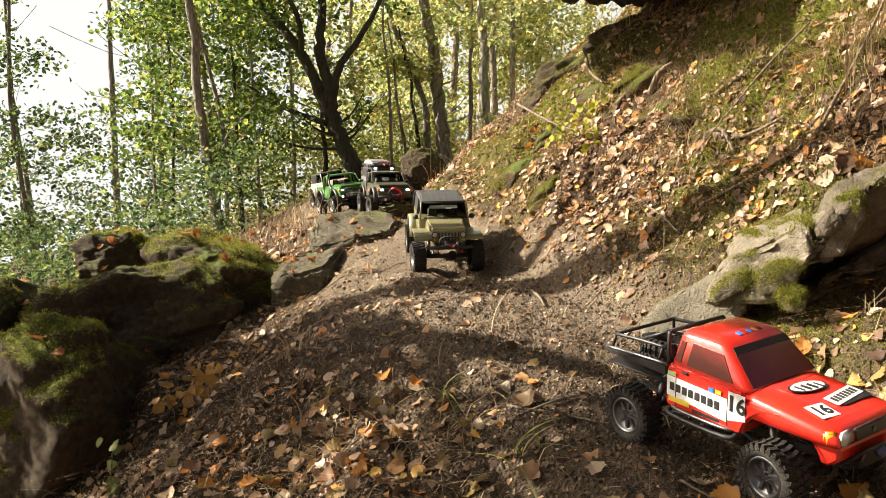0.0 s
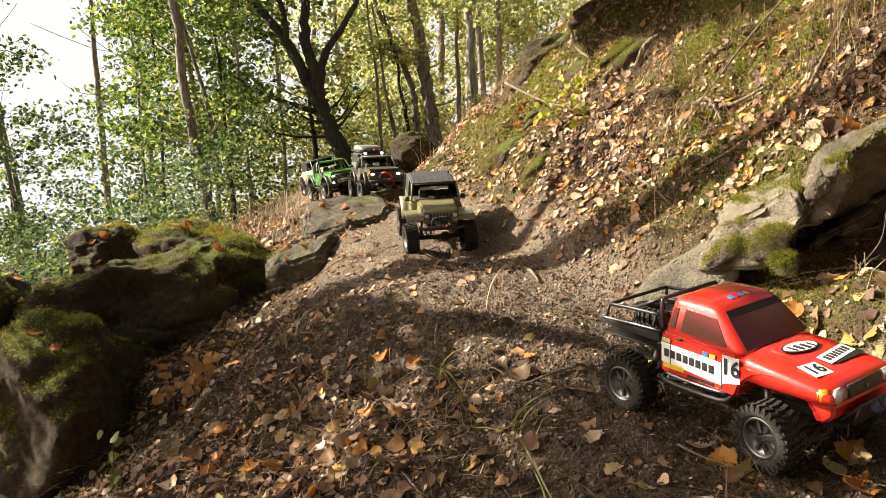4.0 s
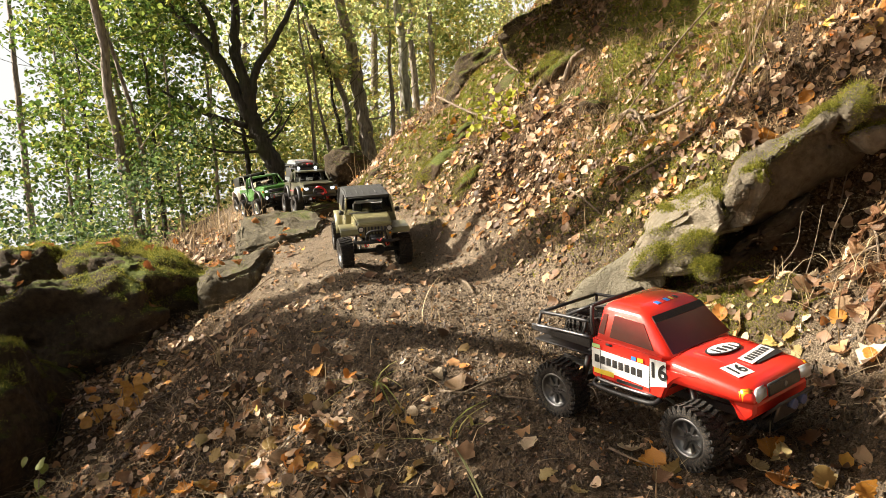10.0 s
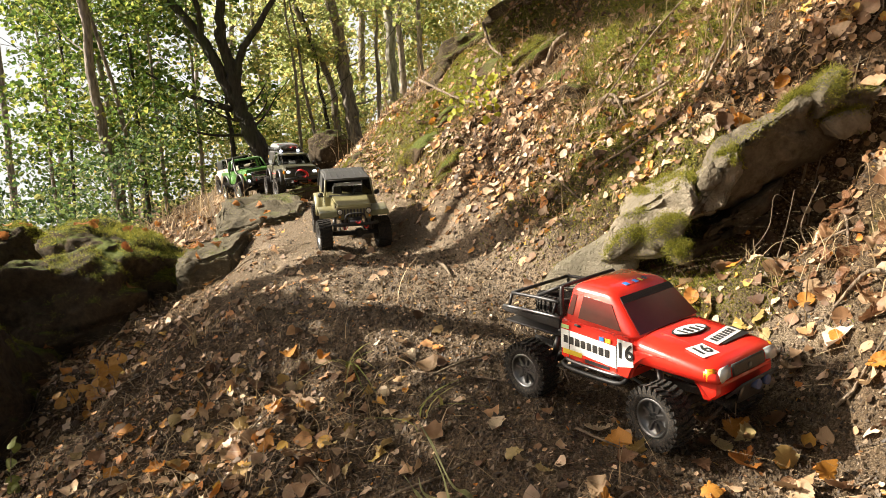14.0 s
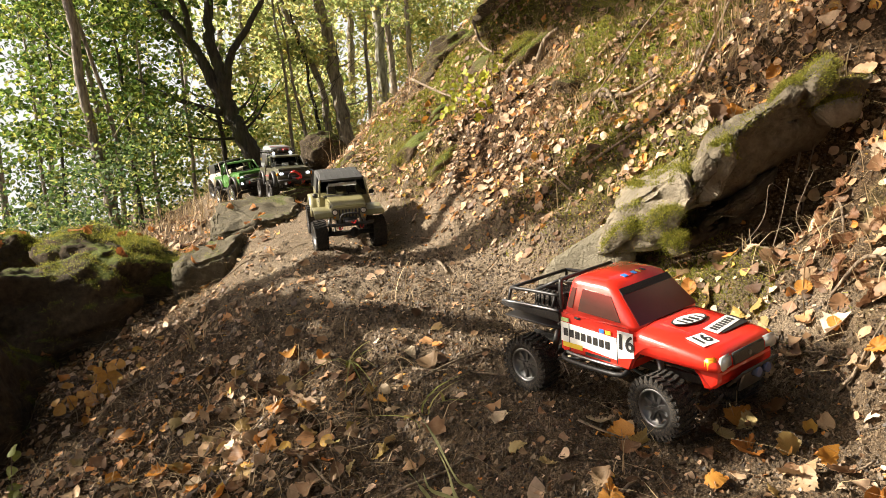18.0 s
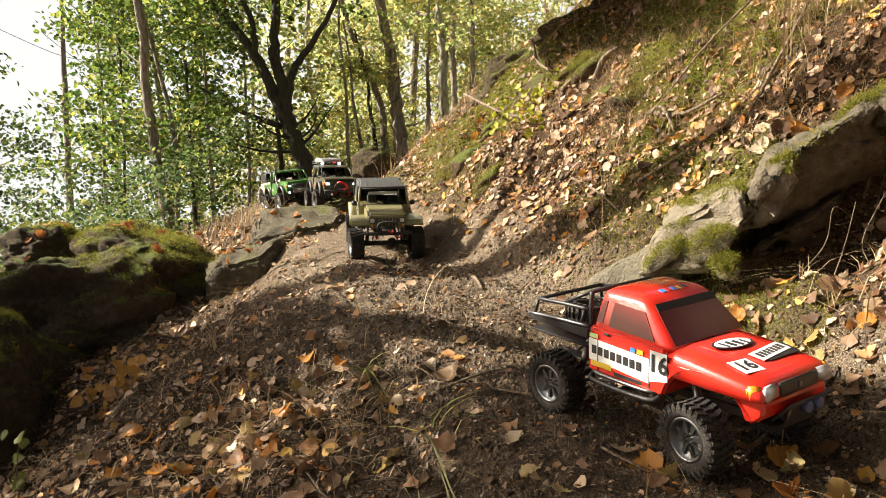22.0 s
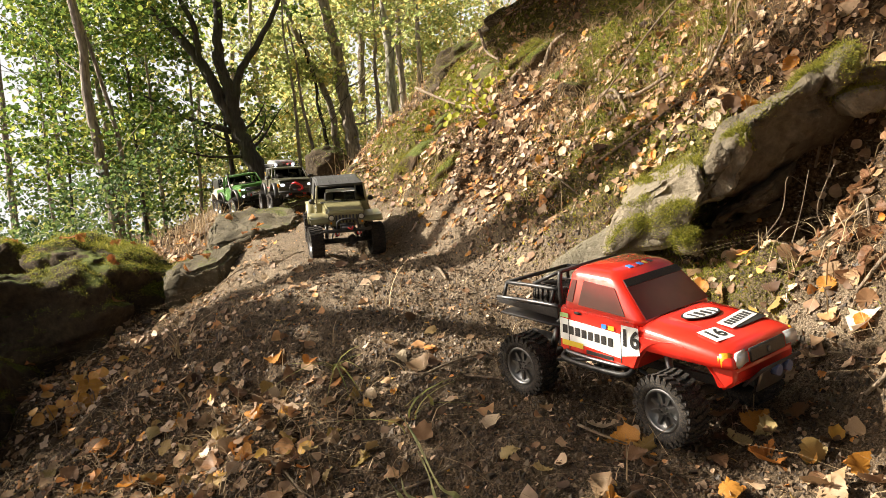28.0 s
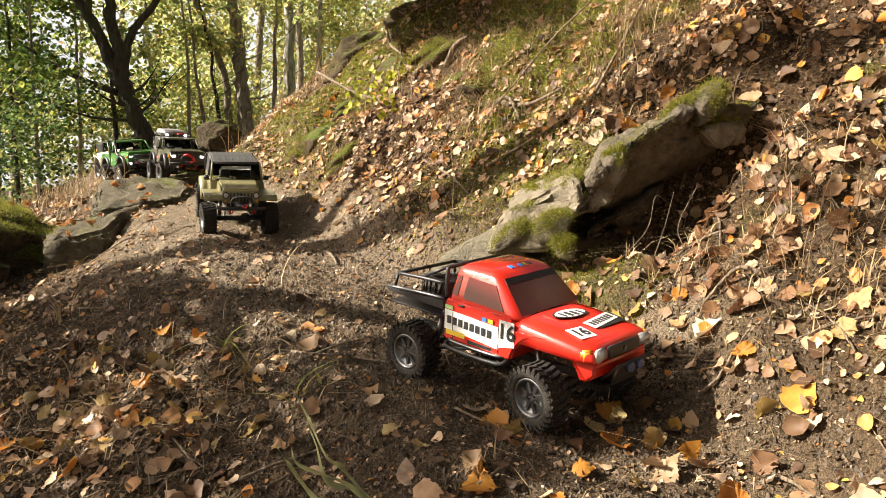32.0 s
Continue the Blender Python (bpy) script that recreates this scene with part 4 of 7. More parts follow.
def litter_mesh(name, pos, nrm, size, rng, material, kind, rings=1):
    """Fallen leaves, each a curled lobed or oval blade lying on the slope."""
    n, out = len(pos), leaf_outline(kind, rings > 1)
    k = len(out)
    tilt = nrm + rng.normal(0, 0.34, (n, 3)) * rng.uniform(0.3, 1.6, (n, 1))
    tilt /= np.linalg.norm(tilt, axis=1, keepdims=True)
    a = np.cross(tilt, rng.normal(0, 1, (n, 3)))
    a /= np.linalg.norm(a, axis=1, keepdims=True)
    b = np.cross(tilt, a)
    s = size[:, None]
    curl, roll = rng.normal(0.25, 0.4, (n, 1)), rng.normal(0.3, 0.5, (n, 1))
    if rings > 1:
        curl, roll = np.clip(curl * 1.3, -0.5, 0.8), np.clip(roll * 1.3, -0.5, 0.9)
    U = out[None, :, 0] * s
    V = out[None, :, 1] * s * rng.uniform(0.8, 1.15, (n, 1)) * (1 + rng.normal(0, 0.07, (n, k)))
    W = (curl * out[None, :, 0] ** 2 * 1.2 + roll * out[None, :, 1] ** 2 * 1.6 + rng.normal(0, 0.035, (n, k))) * s
    P = pos[:, None] + a[:, None] * U[..., None] + b[:, None] * V[..., None] + tilt[:, None] * W[..., None]
    levels = [P]
    for j in range(1, rings):
        f = 1 - j / rings
        Wj = (curl * (out[None, :, 0] * f) ** 2 * 1.2 + roll * (out[None, :, 1] * f) ** 2 * 1.6 + 0.03 * np.abs(np.cos(out[None, :, 0] * 24)) * np.abs(out[None, :, 1]) * f) * s
        levels.append(pos[:, None] + a[:, None] * (U * f)[..., None] + b[:, None] * (V * f)[..., None] + tilt[:, None] * Wj[..., None])
    P = np.concatenate(levels + [pos[:, None] - tilt[:, None] * (0.015 * s)[..., None]], 1)
    low = np.minimum(W.min(1), 0)
    P = P + (nrm * (0.003 - low * 0.7)[:, None])[:, None]
    o = (np.arange(n) * (k * rings + 1))[:, None, None]
    e = k * (rings - 1)
    tri = np.array([(k * rings, e + i, e + (i + 1) % k) for i in range(k)] + [t for j in range(rings - 1) for i in range(k) for t in ((j * k + k + i, j * k + i, j * k + (i + 1) % k), (j * k + k + i, j * k + (i + 1) % k, j * k + k + (i + 1) % k))])[None]
    return mesh_of(name, P.reshape(-1, 3), (o + tri).reshape(-1, 3).tolist(), material, True)


def scatter(rng, n, keep):
    """Points on the ground, more of them where keep() is high."""
    out = np.zeros((0, 2))
    while len(out) < n:
        x, y = rng.uniform(-1.7, 1.75, n * 3), rng.uniform(0.75, 5.2, n * 3)
        m = rng.uniform(0, 1, n * 3) < keep(x, y)
        out = np.concatenate([out, np.stack([x, y], 1)[m]])
    return out[:n]


def where_moss(x, y):
    up = x - foot_of_bank(y)
    return np.clip(up * 3, 0, 1) * np.clip(np.interp(y, [1.8, 2.4, 3.2], [0.05, 0.42, 0.65]) + 1.3 * vnoise(x, y, 2.2, 31) + 0.5 * vnoise(x, y, 7, 33), 0, 1) * np.clip(up * 2, 0.2, 1) + 0.9 * np.exp(-((x - 0.50) / 0.07) ** 2 - ((y - 1.64) / 0.07) ** 2)


def where_litter(x, y):
    up, down = x - foot_of_bank(y), edge_of_path(y) - x
    bank = np.clip(0.1 + up * 2.2, 0, 1) * (up > 0) * np.clip(0.50 + 1.5 * vnoise(x, y, 3.2, 51) + 0.7 * vnoise(x, y, 9, 54), 0.04, 1)
    # litter is thinned in the hollow to keep its shade dark
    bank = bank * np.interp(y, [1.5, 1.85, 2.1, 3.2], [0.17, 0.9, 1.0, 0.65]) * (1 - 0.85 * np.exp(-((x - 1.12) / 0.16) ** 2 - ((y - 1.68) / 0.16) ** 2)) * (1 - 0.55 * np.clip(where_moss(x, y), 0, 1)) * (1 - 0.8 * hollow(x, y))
    near = np.clip((1.75 - y) * 1.3, 0, 0.11) * np.clip(0.6 + 0.7 * vnoise(x, y, 4, 52), 0.1, 1)
    slope = np.clip(down * 2.5 + 0.15, 0, 1) * np.clip(0.42 + 0.75 * vnoise(x, y, 4, 53), 0.05, 1)
    bare = 1 - 0.78 * np.clip((1.95 - y) * 4, 0, 1) * np.clip((x + 0.28) * 5, 0, 1) * np.clip((0.50 - x) * 6, 0, 1)
    return np.clip(np.interp(y, [1.7, 2.3], [0.03, 0.008]) + 0.9 * bank + near + 0.19 * slope, 0, 1) * bare


rng = np.random.default_rng(5)
for kind, count, label in ((0, 11800, "dry brown and yellow oval leaves on the forest floor"), (1, 7200, "dry lobed orange-brown leaves on the forest floor")):
    p = scatter(rng, count, where_litter)
    pos = np.column_stack([p, ground_z(p[:, 0], p[:, 1])])
    size = rng.gamma(3.6, 0.0060, count).clip(0.006, 0.054) * np.where(p[:, 0] > foot_of_bank(p[:, 1]), np.interp(p[:, 1], [1.6, 2.2], [1.1, 0.82]), 1.0)
    tagged(new("leaf_litter", litter_mesh("leaf_litter", pos, slope_normals(p[:, 0], p[:, 1]), size, rng, M_LITTER, kind)), label, "leaf litter", "", "stuff")
# small broken leaves, denser on the bank
M_LITTER_DARK = leaf_material("rotting_leaf", [(0.0, (0.05, 0.029, 0.016)), (0.35, (0.14, 0.081, 0.042)), (0.6, (0.28, 0.165, 0.085)), (0.8, (0.44, 0.30, 0.185)), (0.92, (0.50, 0.20, 0.04)), (1.0, (0.66, 0.52, 0.36))], 0.2)
for kind, count, label in ((0, 12000, "small curled brown leaves of the bank"), (1, 9000, "small broken orange-brown leaves of the bank")):
    p = scatter(rng, count, lambda x, y: np.clip(0.03 + 1.2 * np.clip((x - foot_of_bank(y)) * 4, 0, 1) * np.clip(0.5 + vnoise(x, y, 5, 57), 0.1, 1) + 0.3 * np.clip((edge_of_path(y) - x) * 2.5 + 0.1, 0, 1), 0, 1))
    pos = np.column_stack([p, ground_z(p[:, 0], p[:, 1]) + 0.002])
    size = rng.gamma(4.0, 0.0036, count).clip(0.006, 0.032)
    tagged(new("leaf_litter", litter_mesh("leaf_litter", pos, slope_normals(p[:, 0], p[:, 1]), size, rng, M_LITTER_DARK, kind)), label, "leaf litter", "", "stuff")
# litter of the wood floor round about
q = np.column_stack([rng.uniform(-5.5, 3.2, 15000), rng.uniform(-3.5, 8.5, 15000)])
q = q[((q[:, 0] < -1.6) | (q[:, 1] < 0.8) | (q[:, 1] > 5.1)) & (vnoise(q[:, 0], q[:, 1], 1.1, 81) > -0.35)]
tagged(new("leaf_litter", litter_mesh("leaf_litter", np.column_stack([q, ground_z(q[:, 0], q[:, 1])]), slope_normals(q[:, 0], q[:, 1]), rng.uniform(0.022, 0.055, len(q)), rng, M_LITTER, 0)), "scattered dry brown leaves on the wood floor", "leaf litter", "", "stuff")
# crumbs of leaf and bark
p = scatter(rng, 40000, lambda x, y: np.clip(0.05 + where_litter(x, y), 0, 1) * np.clip(3.6 - y, 0.1, 1))
pos = np.column_stack([p, ground_z(p[:, 0], p[:, 1]) + 0.002])
tagged(new("leaf_crumbs", leaf_cloud("leaf_crumbs", pos, 0.0085, rng, M_LITTER, 1.2)), "crumbled dry leaf and bark bits on soil", "leaf litter", "", "stuff")


def leaf_things():
    """Large single leaves that lie on the track and the bank."""
    r = np.random.default_rng(9)
    tones = [((0.46, 0.32, 0.14), "yellow-brown"), ((0.44, 0.30, 0.18), "pale brown"), ((0.52, 0.21, 0.045), "orange"), ((0.50, 0.36, 0.11), "yellow"), ((0.28, 0.15, 0.08), "dark brown")]
    made = []
    for c, tone in tones:
        stops = [(0.0, tuple(v * 0.8 for v in c)), (1.0, tuple(min(1, v * 1.15) for v in c))]
        mat = leaf_material("leaf_" + tone.replace(" ", "_").replace("-", "_"), stops, 0.25)
        for kind in (0, 1):
            made.append((litter_mesh("fallen_leaf", np.zeros((1, 3)), np.array([[0, 0, 1.0]]), np.array([1.0]), r, mat, kind, 3), tone, kind))
    p = scatter(r, 70, lambda x, y: np.clip(0.25 + 0.8 * where_litter(x, y), 0, 1) * np.clip((2.4 - y) * 1.2, 0, 1) * (np.abs(x) < 1.15) * (y > 0.9))
    nr = slope_normals(p[:, 0], p[:, 1])
    zz = ground_z(p[:, 0], p[:, 1])
    for i in range(len(p)):
        me, tone, kind = made[int(r.choice(10, p=[.13, .12, .14, .13, .07, .09, .11, .09, .06, .06]))]
        ob = new("fallen_leaf", me)
        q = Vector(nr[i]).to_track_quat("Z", "X")
        ob.matrix_world = Matrix.LocRotScale((p[i, 0], p[i, 1], zz[i] + 0.003), q @ Euler((r.normal(0, 0.12), r.normal(0, 0.12), r.uniform(0, 6.28))).to_quaternion(), (float(r.uniform(0.028, 0.052)),) * 3)
        tagged(ob, tone + (" lobed" if kind else " oval") + " autumn leaf lying on the ground", "leaf", "fallen leaves on the track")


leaf_things()

ORANGE = [(0.282, 1.671, 0.047), (0.725, 1.868, 0.075), (0.741, 1.854, 0.064), (0.688, 1.169, 0.049), (0.681, 1.276, 0.035), (-0.741, 1.944, 0.07), (-0.698, 1.919, 0.052), (-0.544, 1.718, 0.052), (-0.583, 1.707, 0.062), (0.09, 3.75, 0.075), (0.07, 3.60, 0.07), (0.13, 3.66, 0.07), (0.86, 1.904, 0.053), (-0.789, 2.985, 0.065), (0.55, 1.68, 0.029)]
GOLDEN = [(0.402, 1.514, 0.041), (0.141, 1.191, 0.037), (0.178, 1.131, 0.033), (0.618, 1.413, 0.035), (0.448, 1.173, 0.047), (0.494, 1.19, 0.041), (0.53, 1.122, 0.038), (0.633, 1.948, 0.046), (0.864, 1.60, 0.061), (-0.489, 1.77, 0.059), (-0.452, 1.749, 0.055), (-0.608, 1.916, 0.044), (-0.162, 1.374, 0.035), (-0.126, 1.288, 0.036), (-0.886, 1.986, 0.048)]
CREAM = [(-0.025, 1.703, 0.048), (-0.295, 1.786, 0.075), (0.42, 1.45, 0.05), (0.396, 1.544, 0.039), (0.789, 1.876, 0.055), (0.674, 1.864, 0.057), (0.898, 1.522, 0.073), (0.69, 1.916, 0.049), (0.72, 1.58, 0.075), (0.515, 1.478, 0.046), (-0.076, 1.538, 0.039), (0.122, 1.282, 0.039), (0.285, 1.263, 0.055), (-0.497, 1.674, 0.06), (-0.658, 1.694, 0.056), (-0.494, 2.743, 0.054)]
BROWN = [(0.317, 1.139, 0.036), (-0.274, 1.841, 0.046), (0.814, 1.56, 0.075), (0.774, 1.509, 0.075), (0.799, 1.45, 0.066), (0.699, 1.536, 0.054), (0.733, 1.272, 0.059), (0.699, 1.295, 0.048), (0.662, 1.334, 0.044), (-0.146, 1.726, 0.04), (-0.361, 1.687, 0.049), (-0.366, 1.541, 0.059)]


def single_leaves(spots, color, word, seed):
    r = np.random.default_rng(seed)
    mat = leaf_material("single_leaf_" + word.replace("-", "_"), [(0.0, tuple(v * 0.85 for v in color)), (1.0, color)], 0.35)
    for x, y, size in spots:
        me = litter_mesh("fallen_leaf", np.zeros((1, 3)), np.array([[0, 0, 1.0]]), np.array([1.0]), r, mat, int(r.integers(0, 2)), 3)
        ob = new("fallen_leaf", me)
        up = Vector(slope_normals(np.array([x]), np.array([y]))[0])
        turn = up.to_track_quat("Z", "X") @ Euler((r.normal(0, 0.25), r.normal(0, 0.25), r.uniform(0, 6.28))).to_quaternion()
        ob.matrix_world = Matrix.LocRotScale((x, y, float(ground_z(x, y)) + 0.005), turn, (min(size, 0.058) * 0.85,) * 3)
        tagged(ob, word + (" large" if size > 0.055 else " small") + " autumn leaf lying alone", "leaf", "single leaves beside the track")


single_leaves(ORANGE, (0.66, 0.29, 0.055), "bright-orange", 71)
single_leaves(GOLDEN, (0.58, 0.45, 0.21), "golden-yellow", 72)
single_leaves(CREAM, (0.72, 0.58, 0.42), "cream-coloured", 73)
single_leaves(BROWN, (0.34, 0.19, 0.10), "curled-brown", 74)


def slope_leaves():
    """Broad orange and yellow leaves in drifts below the track and beside its lower end."""
    r = np.random.default_rng(39)
    tones = [((0.58, 0.27, 0.05), "orange"), ((0.48, 0.33, 0.12), "golden yellow"), ((0.46, 0.32, 0.20), "pale brown"), ((0.30, 0.17, 0.095), "dull brown")]
    for c, word in tones:
        mat = leaf_material("leaf_drift_" + word.replace(" ", "_"), [(0.0, tuple(v * 0.8 for v in c)), (1.0, tuple(min(1, v * 1.2) for v in c))], 0.35)
        shapes = [litter_mesh("fallen_leaf", np.zeros((1, 3)), np.array([[0, 0, 1.0]]), np.array([1.0]), r, mat, k % 2, 3) for k in range(4)]
        for cx, cy, sx, sy, n in ((-0.55, 1.80, 0.18, 0.12, 6), (-0.36, 1.52, 0.14, 0.10, 6), (-0.97, 2.45, 0.10, 0.10, 4), (0.45, 1.10, 0.16, 0.07, 4), (0.62, 1.30, 0.12, 0.12, 2)):
            q = np.column_stack([r.normal(cx, sx, n), r.normal(cy, sy, n)])
            nr, zz = slope_normals(q[:, 0], q[:, 1]), ground_z(q[:, 0], q[:, 1])
            for k in range(n):
                ob = new("fallen_leaf", shapes[k % 4])
                turn = Vector(nr[k]).to_track_quat("Z", "X") @ Euler((r.normal(0, 0.3), r.normal(0, 0.3), r.uniform(0, 6.28))).to_quaternion()
                ob.matrix_world = Matrix.LocRotScale((q[k, 0], q[k, 1], zz[k] + 0.006), turn, (float(r.uniform(0.03, 0.052)),) * 3)
                tagged(ob, word + " autumn leaf in a drift on the slope", "leaf", "leaves drifted on the slope")


slope_leaves()


def leaf_pile():
    """Broad brown leaves heaped on the bank beyond the outcrop."""
    r = np.random.default_rng(19)
    for tone, n in ((((0.19, 0.095, 0.05), "curled dark brown"), 34), (((0.29, 0.16, 0.085), "curled pale brown"), 30), (((0.46, 0.31, 0.18), "curled straw-coloured"), 8)):
        c, word = tone
        mat = leaf_material("leaf_" + word.replace(" ", "_").replace("-", "_"), [(0.0, c), (1.0, tuple(min(1, v * 1.3) for v in c))], 0.3)
        shapes = [litter_mesh("fallen_leaf", np.zeros((1, 3)), np.array([[0, 0, 1.0]]), np.array([1.0]), r, mat, k % 2, 3) for k in range(5)]
        q = np.column_stack([r.normal(0.86, 0.10, n), r.normal(1.40, 0.10, n)])
        nr, zz = slope_normals(q[:, 0], q[:, 1]), ground_z(q[:, 0], q[:, 1])
        for k in range(n):
            ob = new("fallen_leaf", shapes[k % 5])
            turn = Vector(nr[k]).to_track_quat("Z", "X") @ Euler((r.normal(0, 0.35), r.normal(0, 0.35), r.uniform(0, 6.28))).to_quaternion()
            ob.matrix_world = Matrix.LocRotScale((q[k, 0], q[k, 1], zz[k] + 0.008), turn, (float(r.uniform(0.026, 0.044)),) * 3)
            tagged(ob, word + " autumn leaf heaped on the bank", "leaf", "leaves heaped beyond the outcrop")


leaf_pile()


def leaves_on_boulders():
    r = np.random.default_rng(29)
    mat = leaf_material("leaf_red_brown", [(0.0, (0.34, 0.12, 0.04)), (1.0, (0.58, 0.26, 0.08))], 0.3)
    pos, nrm = [], []
    for stone in [o for o in scene.objects if o.name.split(".")[0] in ("boulder", "step_stone")]:
        turn = stone.matrix_world.to_3x3()
        flat = [v for v in stone.data.vertices if (turn @ v.normal).z > 0.8]
        for k in range(8 if flat else 0):
            v = flat[int(r.integers(0, len(flat)))]
            pos.append(stone.matrix_world @ v.co + Vector((0, 0, 0.004)))
            nrm.append(turn @ v.normal)
    n = len(pos)
    tagged(new("leaf_litter", litter_mesh("leaf_litter", np.array(pos), np.array(nrm), r.uniform(0.03, 0.055, n), r, mat, 1, 2)), "red-brown autumn leaves lying on the mossy stones", "leaf litter", "", "stuff")


leaves_on_boulders()

# moss
p = scatter(rng, 300000, where_moss)
pos = np.column_stack([p, ground_z(p[:, 0], p[:, 1])])
tagged(new("moss", moss_cloud("moss", pos, slope_normals(p[:, 0], p[:, 1]), 0.010, rng, M_MOSS)), "bright green moss cushions on the bank", "moss", "", "stuff")


def blades(name, roots, lengths, leans, widths, material, rng, seg=5):
    """Curved grass blades or stalks."""
    V, F = [], []
    for (x, y, z), ln, lean, w in zip(roots, lengths, leans, widths):
        az = rng.uniform(0, 6.283)
        d = np.array([math.cos(az), math.sin(az), 0])
        side = np.array([-d[1], d[0], 0]) * w
        o = len(V)
        for k in range(seg + 1):
            t = k / seg
            p = np.array([x, y, z - 0.004]) + d * ln * lean * t * t + np.array([0, 0, ln * (t - 0.45 * lean * t * t)])
            g = side * (1 - t ** 2 * 0.92)
            V += [p - g, p + g]
        F += [(o + 2 * k, o + 2 * k + 1, o + 2 * k + 3, o + 2 * k + 2) for k in range(seg)]
    return mesh_of(name, V, F, material, False)


def tuft(x, y, n, ln, material, seed, label, spread=0.02, lean=(0.4, 1.3), w=0.0022):
    r = np.random.default_rng(seed)
    q = r.normal(0, spread, (n, 2)) + (x, y)
    roots = np.column_stack([q, ground_z(q[:, 0], q[:, 1])])
    me = blades("grass_tuft", roots, r.uniform(0.5, 1.0, n) * ln, r.uniform(*lean, n), r.uniform(0.6, 1.2, n) * w, material, r)
    return tagged(new("grass_tuft", me), label, "grass")


tuft(-0.16, 1.73, 9, 0.15, M_GRASS, 1, "green grass tuft on the edge of the track", 0.008, (1.3, 2.0), 0.0026)
tuft(-0.12, 1.52, 70, 0.09, M_STRAW, 15, "matted dry straw on the edge of the track", 0.05, (1.2, 2.0), 0.0012)
tuft(-0.42, 1.70, 50, 0.09, M_STRAW, 16, "matted dry straw among leaves", 0.07, (1.2, 2.0), 0.0012)
tuft(0.0, 1.40, 5, 0.13, M_GRASS, 2, "few broad grass blades among leaves", 0.02, (0.8, 1.6), 0.0026)
tuft(-0.5, 1.95, 9, 0.14, M_STRAW, 4, "thin dry grass tuft", w=0.0015)
tuft(-0.65, 2.3, 12, 0.16, M_STRAW, 5, "thin dry grass tuft")
tuft(0.77, 1.50, 16, 0.06, M_STRAW, 6, "low dry straw tuft under the outcrop", w=0.0011)
tuft(0.66, 1.58, 6, 0.08, M_STRAW, 7, "dry straw tuft under the outcrop", w=0.0010)
tuft(0.88, 2.15, 26, 0.30, M_STRAW, 8, "tall dry brown stalks on the bank", 0.05, (0.0, 0.5), 0.0016)
tuft(-0.05, 2.10, 5, 0.16, M_STRAW, 9, "thin dry stalks beside the track", 0.03, (0.1, 0.6), 0.0014)


def long_blades():
    """A bent grass tuft whose pale twisted blades hang over the crest of the track."""
    root = new("grass_tuft")
    paths = [
        [(0.103, 1.033, -0.049), (0.064, 1.095, -0.021), (0.041, 1.073, 0.005), (0.013, 1.153, 0.04), (-0.015, 1.229, 0.062)],
        [(0.08, 1.077, -0.045), (0.043, 1.076, -0.031), (0.029, 1.095, 0.01), (0.016, 1.132, 0.03)],
        [(0.103, 1.033, -0.049), (0.068, 1.048, -0.025), (0.029, 1.039, -0.005), (0.004, 1.023, 0.015), (-0.004, 1.053, 0.026)],
        [(0.042, 1.056, -0.065), (0.013, 1.073, -0.036), (-0.009, 1.077, -0.005), (-0.026, 1.107, 0.008)]]
    base = Vector(paths[0][0])
    root.matrix_world = Matrix.Translation(base)
    for k, pts in enumerate(paths):
        line = [Vector(q) - base for q in smooth_path(pts, 6)]
        bm = bmesh.new()
        n, rows = len(line), []
        for i, q in enumerate(line):
            d = line[min(i + 1, n - 1)] - line[max(i - 1, 0)]
            side = d.cross(Vector((math.sin(0.35 * i + k), -1, 0.6 * math.cos(0.3 * i)))).normalized() * 0.0042 * (1 - (i / (n - 1)) ** 2 * 0.93)
            up = d.cross(side).normalized() * side.length * 0.35
            rows.append([bm.verts.new(v) for v in (q - side, q - up, q + side)])
        for a, b in zip(rows, rows[1:]):
            bm.faces.new((a[0], a[1], b[1], b[0]))
            bm.faces.new((a[1], a[2], b[2], b[1]))
        part("blade", bm, M_GRASS_PALE, root)
    tagged(root, "pale green bent grass blades over dark soil", "grass")


long_blades()
p = scatter(rng, 1400, lambda x, y: np.clip((x - foot_of_bank(y)) * 2, 0, 1) * np.clip((y - 1.7) * 0.6, 0, 1) * np.clip(0.3 + vnoise(x, y, 2, 71), 0.05, 1))
tagged(new("dry_grass", blades("dry_grass", np.column_stack([p, ground_z(p[:, 0], p[:, 1])]), rng.uniform(0.04, 0.17, 1400), rng.uniform(0.4, 1.9, 1400), rng.uniform(0.0006, 0.0013, 1400), M_STRAW, rng)), "thin dry grass stalks over the bank", "grass", "", "stuff")
q = np.column_stack([rng.uniform(-2.4, -0.95, 1500), rng.uniform(3.9, 6.2, 1500)])
tagged(new("dry_grass", blades("dry_grass", np.column_stack([q, ground_z(q[:, 0], q[:, 1])]), rng.uniform(0.05, 0.19, 1500), rng.uniform(0.1, 1.2, 1500), rng.uniform(0.001, 0.0025, 1500), M_STRAW, rng)), "brown dry grass beside the upper track", "grass", "", "stuff")
q = np.column_stack([rng.uniform(-0.5, 1.6, 900), rng.uniform(4.6, 9, 900)])
tagged(new("dry_grass", blades("dry_grass", np.column_stack([q, ground_z(q[:, 0], q[:, 1])]), rng.uniform(0.1, 0.35, 900), rng.uniform(0.1, 1.2, 900), rng.uniform(0.001, 0.003, 900), M_STRAW, rng)), "dry grass along the crest of the bank", "grass", "", "stuff")


